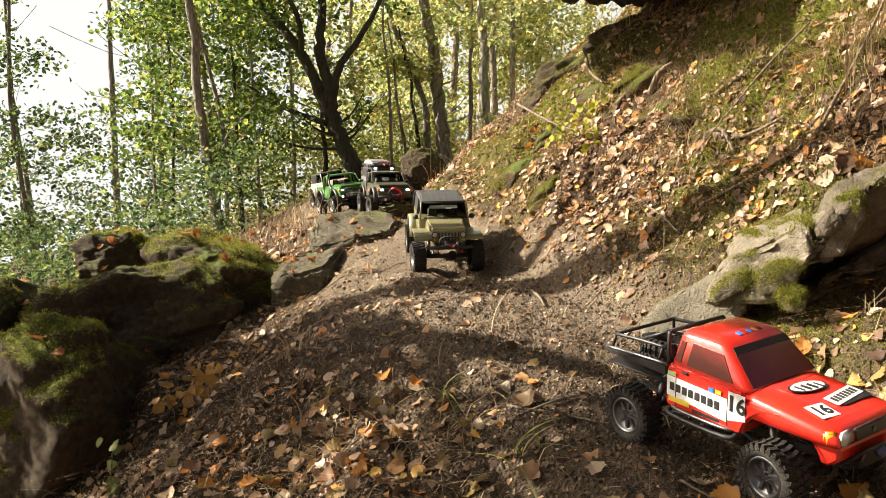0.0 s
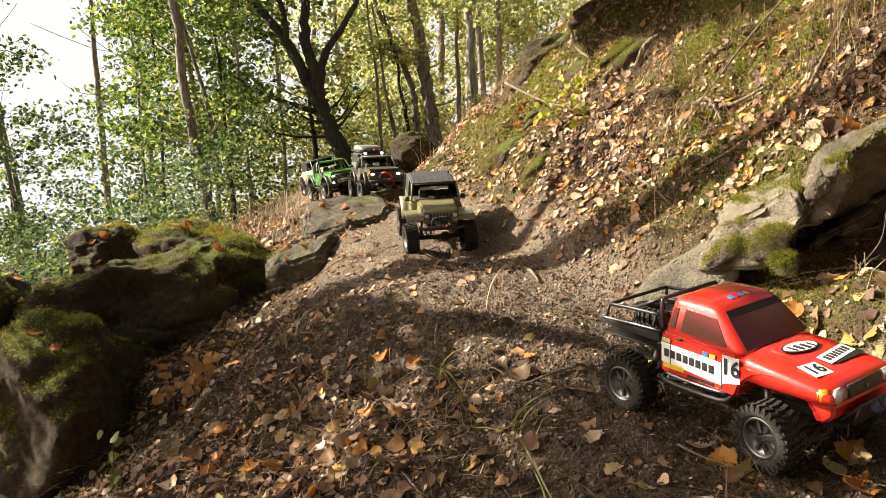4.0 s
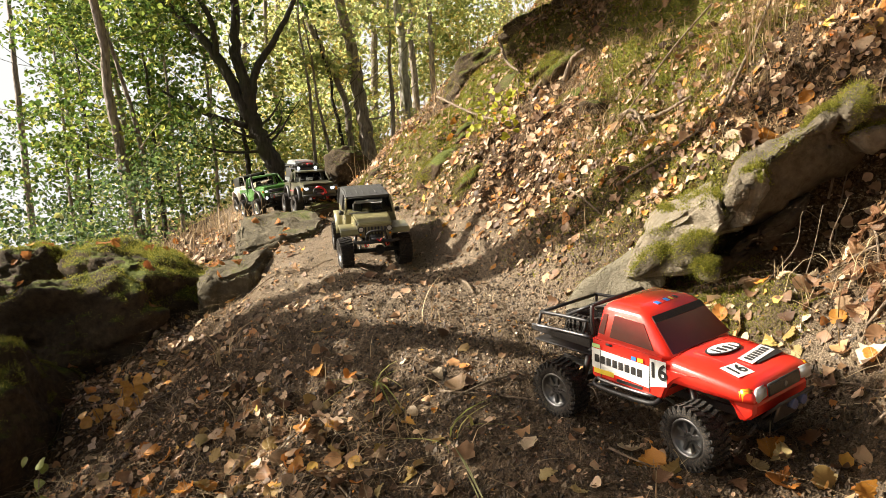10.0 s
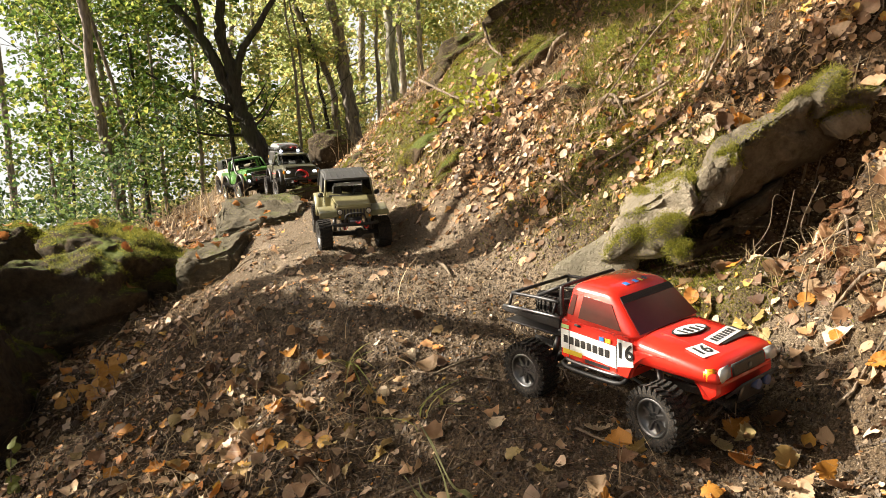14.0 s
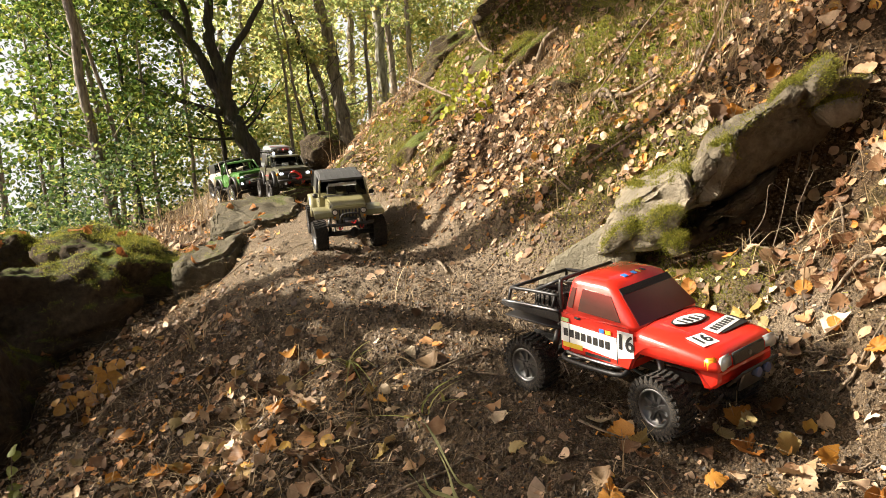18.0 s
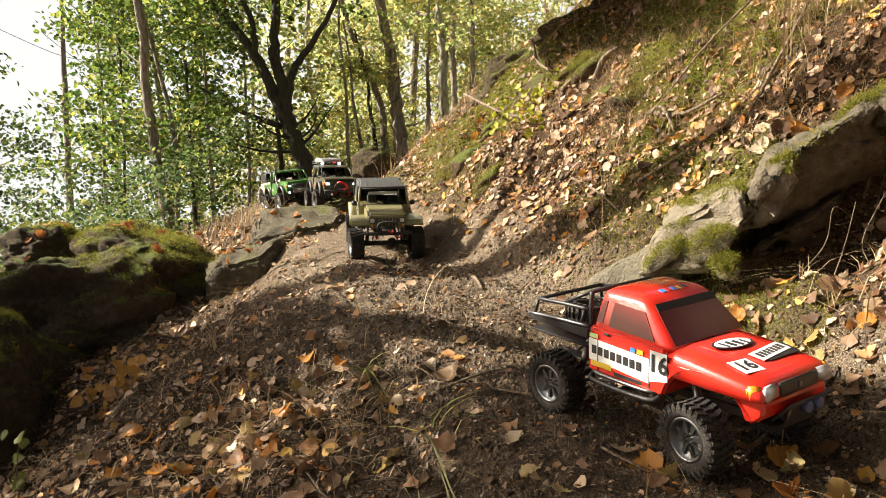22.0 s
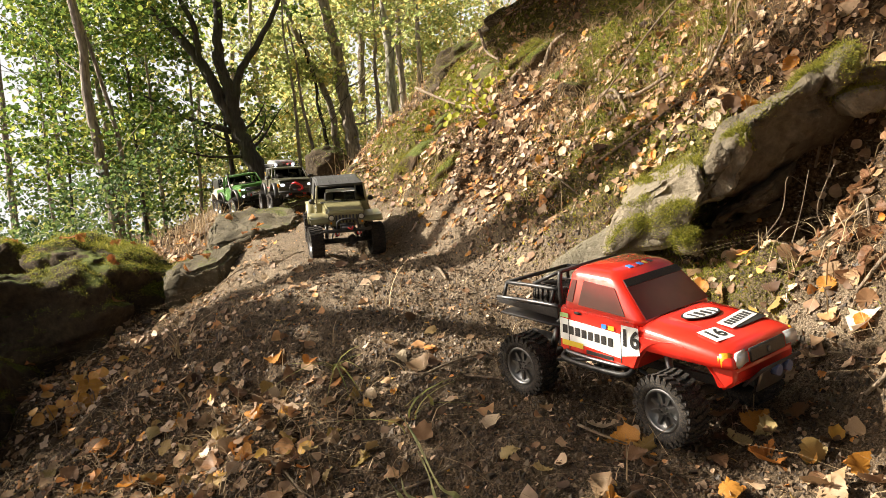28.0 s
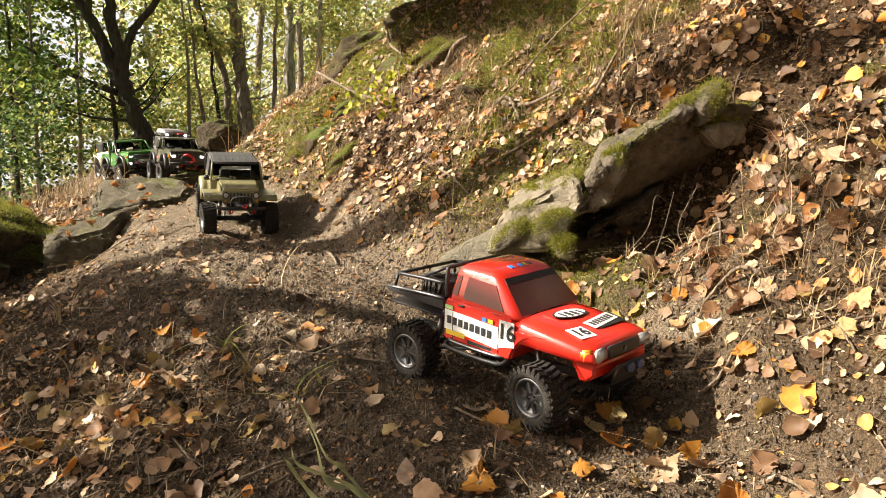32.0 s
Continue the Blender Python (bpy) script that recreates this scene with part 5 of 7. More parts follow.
def sapling(x, y, h, n, size, material, seed, label):
    r = random.Random(seed)
    root = new("sapling")
    root.matrix_world = Matrix.Translation((x, y, gz(x, y)))
    pts = [Vector((0, 0, -0.01)), Vector((r.uniform(-0.1, 0.1) * h, 0, h * 0.4)), Vector((r.uniform(-0.2, 0.2) * h, r.uniform(-0.1, 0.1) * h, h))]
    path = smooth_path(pts, 6)
    bm = bmesh.new()
    tube(bm, path, [0.0022 * (1 - 0.6 * i / 12) for i in range(len(path))], 5)
    part("stem", bm, M_TWIG, root)
    g = np.random.default_rng(seed)
    for k in range(n):
        a = path[r.randrange(3, len(path))]
        c = a + Vector((r.uniform(-1, 1), r.uniform(-1, 1), r.uniform(-0.2, 0.5))) * size * 1.1
        me = litter_mesh("leaf", np.array([list(c)]), np.array([[r.uniform(-0.6, 0.6), -0.7, 0.6]]), np.array([size * r.uniform(0.7, 1.2)]), g, material, 0)
        new("leaf", me).parent = root
    return tagged(root, label, "plant")


sapling(-1.03, 1.95, 0.15, 8, 0.035, M_GRASS, 11, "small green seedling on the shaded slope")
M_ORANGE = leaf_material("orange_sapling_leaf", [(0.0, (0.50, 0.24, 0.05)), (1.0, (0.66, 0.44, 0.12))], 0.5)
for x, y, h in ((-0.98, 2.40, 0.12), (-1.03, 2.34, 0.09), (-0.93, 2.36, 0.10)):
    sapling(x, y, h, 9, 0.040, M_ORANGE, int(60 + h * 100), "small plant with orange autumn leaves below the boulders")
for k, (x, y, h) in enumerate([(0.16, 3.3, 0.13), (0.22, 3.25, 0.16), (0.28, 3.2, 0.16), (0.2, 3.45, 0.2), (0.34, 3.35, 0.14), (0.27, 3.05, 0.1)]):
    sapling(x, y, h, 8, 0.032, M_SAPLING, 20 + k, "sapling with bright yellow autumn leaves")

# matted fibres of grass and root
def under_outcrop(x, y):
    return np.exp(-((x - 0.80) / 0.22) ** 4 - ((y - 1.66) / 0.15) ** 4)


nf = 15000
p = scatter(rng, nf, lambda x, y: np.clip(0.12 + np.clip((x - foot_of_bank(y)) * 3, 0, 1) + np.clip((edge_of_path(y) - x) * 2, 0, 0.7), 0, 1) * np.clip(4.6 - y, 0.1, 1) * (1 - under_outcrop(x, y)))
tagged(new("dry_fibres", blades("dry_fibres", np.column_stack([p, ground_z(p[:, 0], p[:, 1]) + 0.004]), rng.uniform(0.02, 0.11, nf), rng.uniform(1.3, 2.2, nf), rng.uniform(0.0004, 0.0010, nf), M_STRAW, rng, 3)), "matted dry grass fibres and fine roots", "dry grass", "", "stuff")

nf = 5200
p = scatter(rng, nf, lambda x, y: np.clip((x - foot_of_bank(y)) * 3, 0, 1) * np.clip(0.35 + vnoise(x, y, 3.5, 75), 0.03, 1) * np.clip(4.4 - y, 0.1, 1) * (1 - under_outcrop(x, y)))
tagged(new("dry_fibres", blades("dry_fibres", np.column_stack([p, ground_z(p[:, 0], p[:, 1]) + 0.008]), rng.uniform(0.06, 0.2, nf), rng.uniform(0.9, 2.0, nf), rng.uniform(0.0005, 0.0011, nf), M_STRAW, rng, 4)), "lying dry grass stalks on the bank", "dry grass", "", "stuff")

# twigs
bm = bmesh.new()
rt = random.Random(8)
p = scatter(rng, 420, lambda x, y: np.clip(0.3 + where_litter(x, y), 0, 1) * np.clip((4.0 - y), 0, 1))
for x, y in p:
    ln, az = rt.uniform(0.03, 0.16), rt.uniform(0, 6.28)
    q = []
    for k in range(4):
        s = (k / 3 - 0.5) * ln
        xx, yy = x + math.cos(az) * s + rt.uniform(-0.004, 0.004), y + math.sin(az) * s + rt.uniform(-0.004, 0.004)
        q.append(Vector((xx, yy, float(ground_z(xx, yy)) + 0.004 + rt.uniform(0, 0.006))))
    r0 = rt.uniform(0.0010, 0.0032)
    tube(bm, q, [r0, r0 * 0.9, r0 * 0.8, r0 * 0.5], 5)
me = bpy.data.meshes.new("twigs")
bm.to_mesh(me)
bm.free()
me.materials.append(M_TWIG)
tagged(new("twigs", me), "thin dead twigs scattered on the ground", "twigs", "", "stuff")


def stick(pts, r, label):
    bm = bmesh.new()
    path = smooth_path([Vector(q) for q in pts], 5)
    tube(bm, path, [r * (1 - 0.5 * i / len(path)) for i in range(len(path))], 7)
    me = bpy.data.meshes.new("stick")
    bm.to_mesh(me)
    bm.free()
    me.materials.append(M_TWIG)
    tagged(new("stick", me), label, "stick")


def on_ground(x, y, h=0.006):
    return (x, y, gz(x, y) + h)


stick([on_ground(0.40, 3.30, 0.02), on_ground(0.55, 3.33, 0.03), on_ground(0.66, 3.32, 0.02)], 0.012, "pale broken log lying on the bank")
stick([on_ground(0.05, 2.47), on_ground(0.07, 2.38, 0.012), on_ground(0.085, 2.3)], 0.006, "short bent stick on the track")
stick([on_ground(0.02, 3.75, 0.14), on_ground(0.18, 3.4, 0.1), on_ground(0.32, 3.15, 0.06)], 0.006, "thin fallen branch across the bank")
stick([on_ground(0.70, 2.05, 0.02), on_ground(0.95, 2.30, 0.06), on_ground(1.15, 2.6, 0.08)], 0.005, "long thin branch on the bank")
stick([on_ground(0.60, 2.55, 0.02), on_ground(0.66, 2.45, 0.03), on_ground(0.74, 2.36, 0.02)], 0.008, "pale stick among leaves on the bank")
stick([on_ground(0.90, 2.65, 0.10), on_ground(0.75, 2.57, 0.07), on_ground(0.63, 2.55, 0.05), on_ground(0.52, 2.47, 0.02)], 0.0035, "long thin dry stem lying down the bank")
stick([on_ground(0.33, 3.95, 0.10), on_ground(0.34, 3.7, 0.06), on_ground(0.37, 3.49, 0.02)], 0.008, "pale leaning branch on the crest of the bank")
stick([on_ground(0.59, 2.62, 0.02), on_ground(0.61, 2.51, 0.03), on_ground(0.63, 2.43, 0.01)], 0.007, "short pale root among the leaves")
stick([on_ground(0.52, 3.24, 0.0), on_ground(0.55, 3.22, 0.06), on_ground(0.60, 3.2, 0.05)], 0.014, "bent root sticking out of the bank")
stick([on_ground(0.49, 2.23, 0.015), on_ground(0.57, 2.1, 0.03), on_ground(0.66, 2.02, 0.02)], 0.004, "thin dark twig above the outcrop")
stick([on_ground(0.36, 2.59, 0.02), on_ground(0.41, 2.39, 0.025), on_ground(0.44, 2.22, 0.01)], 0.004, "thin twig lying down the bank")
stick([on_ground(0.62, 1.58, 0.01), on_ground(0.70, 1.60, 0.09), on_ground(0.715, 1.60, 0.16), on_ground(0.76, 1.62, 0.12)], 0.0011, "thin dead stem in front of the outcrop")
stick([on_ground(0.70, 1.56, 0.0), on_ground(0.725, 1.57, 0.07), on_ground(0.745, 1.58, 0.14)], 0.0010, "thin dead stem in front of the outcrop")
stick([on_ground(0.76, 1.55, 0.0), on_ground(0.75, 1.56, 0.06), on_ground(0.79, 1.57, 0.11)], 0.0010, "thin dead stem in front of the outcrop")
stick([on_ground(0.78, 1.28, 0.01), on_ground(0.74, 1.30, 0.03), on_ground(0.70, 1.33, 0.01)], 0.005, "short dark root in the sandy bank")
stick([on_ground(-0.02, 1.60), on_ground(0.10, 1.50, 0.006), on_ground(0.20, 1.44)], 0.0028, "thin twig on the track")
stick([on_ground(-0.05, 1.52), on_ground(0.06, 1.56, 0.01), on_ground(0.14, 1.6)], 0.003, "thin twig on the track")

# gravel and soil crumbs
def gravel(count, keep, scale, top, label):
    p = scatter(rng, count, keep)
    bm = bmesh.new()
    bmesh.ops.create_cube(bm, size=1.3)
    ball = np.array([v.co[:] for v in bm.verts])
    quad = np.array([[v.index for v in f.verts] for f in bm.faces])
    bm.free()
    size = rng.gamma(2.0, scale, count).clip(0.0010, top)
    ax, az = rng.uniform(0, 6.283, (2, count, 1))
    B = ball[None] * rng.uniform(0.55, 1.25, (count, 1, 3)) * (1 + rng.normal(0, 0.2, (count, 8, 1)))
    y1, z1 = B[..., 1] * np.cos(ax) - B[..., 2] * np.sin(ax), B[..., 1] * np.sin(ax) + B[..., 2] * np.cos(ax)
    x2, y2 = B[..., 0] * np.cos(az) - y1 * np.sin(az), B[..., 0] * np.sin(az) + y1 * np.cos(az)
    P = np.stack([x2, y2, z1 * 0.8], -1) * size[:, None, None] + np.column_stack([p, ground_z(p[:, 0], p[:, 1]) + size * 0.3])[:, None]
    F = (quad[None] + (np.arange(count) * 8)[:, None, None]).reshape(-1, 4)
    tagged(new("gravel", mesh_of("gravel", P.reshape(-1, 3), F.tolist(), M_PEBBLE, False)), label, "gravel", "", "stuff")


def grit(count, keep, label):
    """Fine angular grains that stand out of the soil."""
    p = scatter(rng, count, keep)
    size = rng.gamma(3.0, 0.00095, count).clip(0.0009, 0.007)
    az = rng.uniform(0, 6.283, (count, 1)) + np.arange(4) * 1.5708 + rng.normal(0, 0.25, (count, 4))
    rad = size[:, None] * rng.uniform(0.6, 1.25, (count, 4))
    z = ground_z(p[:, 0], p[:, 1])
    low = np.stack([p[:, :1] + rad * np.cos(az), p[:, 1:] + rad * np.sin(az), np.repeat((z - size * 0.35)[:, None], 4, 1)], -1)
    tip = np.column_stack([p + rng.normal(0, 0.3, (count, 2)) * size[:, None], z + size * rng.uniform(0.5, 1.1, count)])
    P = np.concatenate([low, tip[:, None]], 1)
    F = (np.array([(0, 1, 4), (1, 2, 4), (2, 3, 4), (3, 0, 4)])[None] + (np.arange(count) * 5)[:, None, None]).reshape(-1, 3)
    tagged(new("grit", mesh_of("grit", P.reshape(-1, 3), F.tolist(), M_PEBBLE, False)), label, "gravel", "", "stuff")


def on_track(x, y):
    return np.clip(1.2 - np.clip((x - foot_of_bank(y)) * 3, 0, 1) - np.clip((edge_of_path(y) - x) * 1.2, 0, 0.85), 0.06, 1)


gravel(34000, lambda x, y: on_track(x, y) * np.clip(3.0 - y, 0.04, 1), 0.0008, 0.0070, "loose brown gravel on the track")
gravel(26000, lambda x, y: np.clip(1.25 - on_track(x, y), 0, 1) * np.clip(3.6 - y, 0.05, 1), 0.0010, 0.008, "dark soil crumbs on the slopes")
grit(120000, lambda x, y: np.clip(0.25 + on_track(x, y), 0, 1) * np.clip(2.9 - y, 0.03, 1), "fine dark grit of the trodden track")


# ---- scale-model vehicles ----
M_TYRE = plain("tyre_rubber", (0.012, 0.0115, 0.011), 0.9, 0, 0.3, 60, 0, 0.5)
M_BLACK = plain("black_plastic", (0.020, 0.020, 0.021), 0.45, 0, 0.3, 60, 0, 0.25)
M_MATT = plain("matt_black", (0.028, 0.028, 0.028), 0.75, 0, 0.3, 60, 0, 0.3)
M_STEEL = plain("grey_metal", (0.22, 0.22, 0.22), 0.4, 1.0, 0.25, 60)
M_CHROME = plain("bright_metal", (0.70, 0.70, 0.68), 0.18, 1.0, 0.1, 60)
M_WHITE = plain("white_sticker", (0.80, 0.79, 0.76), 0.4, 0, 0.06, 30)
M_RED = plain("red_plastic", (0.60, 0.02, 0.02), 0.4, 0, 0.2, 60)
M_AMBER = plain("amber_lens", (0.85, 0.30, 0.02), 0.2, 0, 0.1, 60)
M_YELLOWP = plain("yellow_sticker", (0.80, 0.55, 0.05), 0.4, 0, 0.1, 60)
M_BLUEP = plain("blue_sticker", (0.05, 0.25, 0.75), 0.4, 0, 0.1, 60)
M_LAMP = glow("lit_lamp", (0.85, 0.92, 1.0), 1.1)
M_SPOT = plain("blue_tinted_lamp", (0.10, 0.12, 0.24), 0.15, 0.2, 0.1, 60)
M_LENS = plain("clear_lens", (0.62, 0.62, 0.60), 0.12, 0.3, 0.1, 60)


def window_material():
    m, N, L, b = nodes_of("tinted_window")
    tr = N.new("ShaderNodeBsdfTransparent")
    tr.inputs[0].default_value = (0.9, 0.9, 0.88, 1)
    gl = N.new("ShaderNodeBsdfGlossy")
    gl.inputs["Roughness"].default_value = 0.06
    fr = N.new("ShaderNodeFresnel")
    fr.inputs[0].default_value = 1.16
    mx = N.new("ShaderNodeMixShader")
    L.new(fr.outputs[0], mx.inputs[0])
    L.new(tr.outputs[0], mx.inputs[1])
    L.new(gl.outputs[0], mx.inputs[2])
    L.new(mx.outputs[0], N["Material Output"].inputs["Surface"])
    return m


M_WINDOW = window_material()


def soften(bm, r, seg=2, angle=24):
    bmesh.ops.recalc_face_normals(bm, faces=bm.faces)
    es = [e for e in bm.edges if len(e.link_faces) == 2 and e.calc_face_angle(0) > radians(angle)]
    bmesh.ops.bevel(bm, geom=es, offset=r, segments=seg, affect="EDGES", clamp_overlap=True)
    for f in bm.faces:
        f.smooth = len(f.verts) <= 4 and f.calc_area() < 4e-4
    return bm


def box_bm(c, s, r=0.002, rot=None):
    bm = bmesh.new()
    bmesh.ops.create_cube(bm, size=1, matrix=Matrix.LocRotScale(c, Euler([radians(a) for a in rot]) if rot else None, s))
    return soften(bm, r) if r else bm


def prism_bm(outline, width, r=0.003, y0=None):
    """A side outline (x, z) drawn across the width; width(x, z) gives the half width. With y0 only the wall between y0 and it."""
    bm = bmesh.new()
    a = [bm.verts.new((x, width(x, z), z)) for x, z in outline]
    b = [bm.verts.new((x, -width(x, z) if y0 is None else math.copysign(abs(y0), width(x, z)), z)) for x, z in outline]
    n = len(outline)
    bm.faces.new(a)
    bm.faces.new(b[::-1])
    for i in range(n):
        bm.faces.new((a[i], b[i], b[(i + 1) % n], a[(i + 1) % n]))
    return soften(bm, r)


def arch(cx, cz, r, n=9, lo=0.0):
    return [(cx - r * math.cos(math.pi * k / n), max(lo, cz + r * math.sin(math.pi * k / n))) for k in range(n + 1)]


def beam_bm(a, b, w, h, r=0.001):
    """A straight bar between two points."""
    a, b = Vector(a), Vector(b)
    d = b - a
    bm = bmesh.new()
    m = Matrix.Translation((a + b) / 2) @ d.to_track_quat("X", "Z").to_matrix().to_4x4() @ Matrix.Diagonal((d.length, w, h, 1))
    bmesh.ops.create_cube(bm, size=1, matrix=m)
    return soften(bm, r, 1)


def rod_bm(pts, r, sides=8, n=4):
    bm = bmesh.new()
    path = smooth_path([Vector(p) for p in pts], n) if len(pts) > 2 else [Vector(p) for p in pts]
    tube(bm, path, [r] * len(path), sides)
    return bm


def disc_bm(c, r, depth, axis="X", seg=20, r2=None):
    bm = bmesh.new()
    e = {"X": (0, 90, 0), "Y": (90, 0, 0), "Z": (0, 0, 0)}[axis]
    bmesh.ops.create_cone(bm, cap_ends=True, segments=seg, radius1=r, radius2=r if r2 is None else r2, depth=depth, matrix=Matrix.Translation(c) @ Euler([radians(v) for v in e]).to_matrix().to_4x4())
    for f in bm.faces:
        f.smooth = len(f.verts) == 4
    return bm


def pane_bm(corners, thick=0.0012):
    """A thin pane between corners, with a front and a back."""
    P = [Vector(c) for c in corners]
    n = (P[1] - P[0]).cross(P[2] - P[0]).normalized() * thick
    bm = bmesh.new()
    a = [bm.verts.new(p) for p in P]
    b = [bm.verts.new(p - n) for p in P]
    bm.faces.new(a)
    bm.faces.new(b[::-1])
    k = len(P)
    for i in range(k):
        bm.faces.new((a[i], b[i], b[(i + 1) % k], a[(i + 1) % k]))
    return bm


def loft_bm(rings):
    """A smooth skin through closed rings of points, closed at both ends."""
    bm = bmesh.new()
    rows = [[bm.verts.new(q) for q in ring] for ring in rings]
    n = len(rows[0])
    for a, b in zip(rows, rows[1:]):
        for i in range(n):
            bm.faces.new((a[i], a[(i + 1) % n], b[(i + 1) % n], b[i]))
    bm.faces.new(rows[0][::-1])
    bm.faces.new(rows[-1])
    bmesh.ops.recalc_face_normals(bm, faces=bm.faces)
    for f in bm.faces:
        f.smooth = True
    return bm


def oval(n, power):
    """Points round a rounded square of half size one."""
    out = []
    for k in range(n):
        c, d = math.cos(2 * math.pi * k / n), math.sin(2 * math.pi * k / n)
        out.append((math.copysign(abs(c) ** (2 / power), c), math.copysign(abs(d) ** (2 / power), d)))
    return out


def tyre_mesh(r, w):
    """A lugged off-road tyre round the y axis."""
    bm = bmesh.new()
    prof = [(0.60, -0.42), (0.72, -0.50), (0.88, -0.50), (0.94, -0.42), (0.955, -0.2), (0.955, 0.2), (0.94, 0.42), (0.88, 0.50), (0.72, 0.50), (0.60, 0.42)]
    seg = 36
    rings = [[bm.verts.new((r * q * math.cos(2 * math.pi * k / seg), w * v, r * q * math.sin(2 * math.pi * k / seg))) for q, v in prof] for k in range(seg)]
    for k in range(seg):
        for j in range(len(prof)):
            i = (j + 1) % len(prof)
            f = bm.faces.new((rings[k][j], rings[k][i], rings[(k + 1) % seg][i], rings[(k + 1) % seg][j]))
            f.smooth = True
    lugs = 28
    for k in range(lugs):
        for side, off in ((-1, 0.0), (1, 0.5), (0, 0.25)):
            a = 2 * math.pi * (k + off) / lugs
            m = Matrix.Rotation(-a, 4, "Y") @ Matrix.Translation((r * 0.965, side * w * 0.33, 0)) @ Matrix.Rotation(radians(18 * side), 4, "X")
            bmesh.ops.create_cube(bm, size=1, matrix=m @ Matrix.Diagonal((r * 0.09, w * (0.34 if side else 0.26), r * (0.115 if side else 0.085), 1)))
            if side:
                m = Matrix.Rotation(-a, 4, "Y") @ Matrix.Translation((r * 0.88, side * w * 0.5, 0))
                bmesh.ops.create_cube(bm, size=1, matrix=m @ Matrix.Diagonal((r * 0.14, w * 0.06, r * 0.10, 1)))
    bmesh.ops.recalc_face_normals(bm, faces=bm.faces)
    me = bpy.data.meshes.new("tyre")
    bm.to_mesh(me)
    bm.free()
    me.materials.append(M_TYRE)
    return me


def rim_mesh(r, w, spokes, material, dish):
    bm = bmesh.new()
    seg = 28
    prof = [(0.62, 0.43), (0.56, 0.47), (0.52, 0.40), (0.47, 0.40 - dish), (0.20, 0.40 - dish), (0.16, 0.46 - dish), (0.0, 0.46 - dish)]
    rings = [[bm.verts.new((r * q * math.cos(2 * math.pi * k / seg), -w * v, r * q * math.sin(2 * math.pi * k / seg))) for q, v in prof[:-1]] for k in range(seg)]
    hub = bm.verts.new((0, -w * prof[-1][1], 0))
    for k in range(seg):
        a, b = rings[k], rings[(k + 1) % seg]
        for j in range(len(prof) - 2):
            bm.faces.new((a[j], b[j], b[j + 1], a[j + 1])).smooth = True
        bm.faces.new((a[-1], b[-1], hub))
    for k in range(spokes):
        m = Matrix.Rotation(2 * math.pi * k / spokes, 4, "Y") @ Matrix.Translation((r * 0.33, -w * (0.43 - dish), 0))
        bmesh.ops.create_cube(bm, size=1, matrix=m @ Matrix.Diagonal((r * 0.30, w * 0.14, r * 0.10, 1)))
    for k in range(6):
        a = 2 * math.pi * k / 6
        bmesh.ops.create_cone(bm, cap_ends=True, segments=6, radius1=r * 0.03, radius2=r * 0.03, depth=w * 0.1, matrix=Matrix.Translation((r * 0.12 * math.cos(a), -w * (0.49 - dish), r * 0.12 * math.sin(a))) @ Matrix.Rotation(radians(90), 4, "X"))
    bmesh.ops.recalc_face_normals(bm, faces=bm.faces)
    me = bpy.data.meshes.new("rim")
    bm.to_mesh(me)
    bm.free()
    me.materials.append(material)
    return me


TYRE = tyre_mesh(0.054, 0.042)
AX = 0.147


def underpinnings(root, rim, steer=0):
    """Wheels, axles, frame rails and dampers that every one of the vehicles has."""
    for sx in (-1, 1):
        for sy in (-1, 1):
            wheel = new("wheel")
            wheel.parent = root
            wheel.matrix_local = pose(sx * AX, sy * 0.100, 0.054, 0, random.uniform(0, 60), (steer if sx > 0 else 0) + (0 if sy < 0 else 180))
            for me in (TYRE, rim):
                new(me.name.split(".")[0], me).parent = wheel
        part("axle", rod_bm([(sx * AX, -0.085, 0.056), (sx * AX, 0.085, 0.056)], 0.008), M_MATT, root)
        bm = bmesh.new()
        bmesh.ops.create_uvsphere(bm, u_segments=14, v_segments=10, radius=0.017, matrix=Matrix.Translation((sx * AX, 0.02, 0.056)))
        part("differential", bm, M_MATT, root)
        for sy in (-1, 1):
            part("damper", rod_bm([(sx * (AX - 0.02), sy * 0.062, 0.06), (sx * (AX - 0.035), sy * 0.058, 0.12)], 0.006), M_STEEL, root)
            part("link", rod_bm([(sx * (AX - 0.012), sy * 0.05, 0.05), (sx * 0.04, sy * 0.032, 0.068)], 0.003), M_STEEL, root)
    for sy in (-1, 1):
        part("frame_rail", box_bm((0, sy * 0.034, 0.085), (0.40, 0.006, 0.014), 0.001), M_MATT, root)
    part("gearbox", box_bm((0, 0, 0.078), (0.07, 0.05, 0.028), 0.004), M_MATT, root)


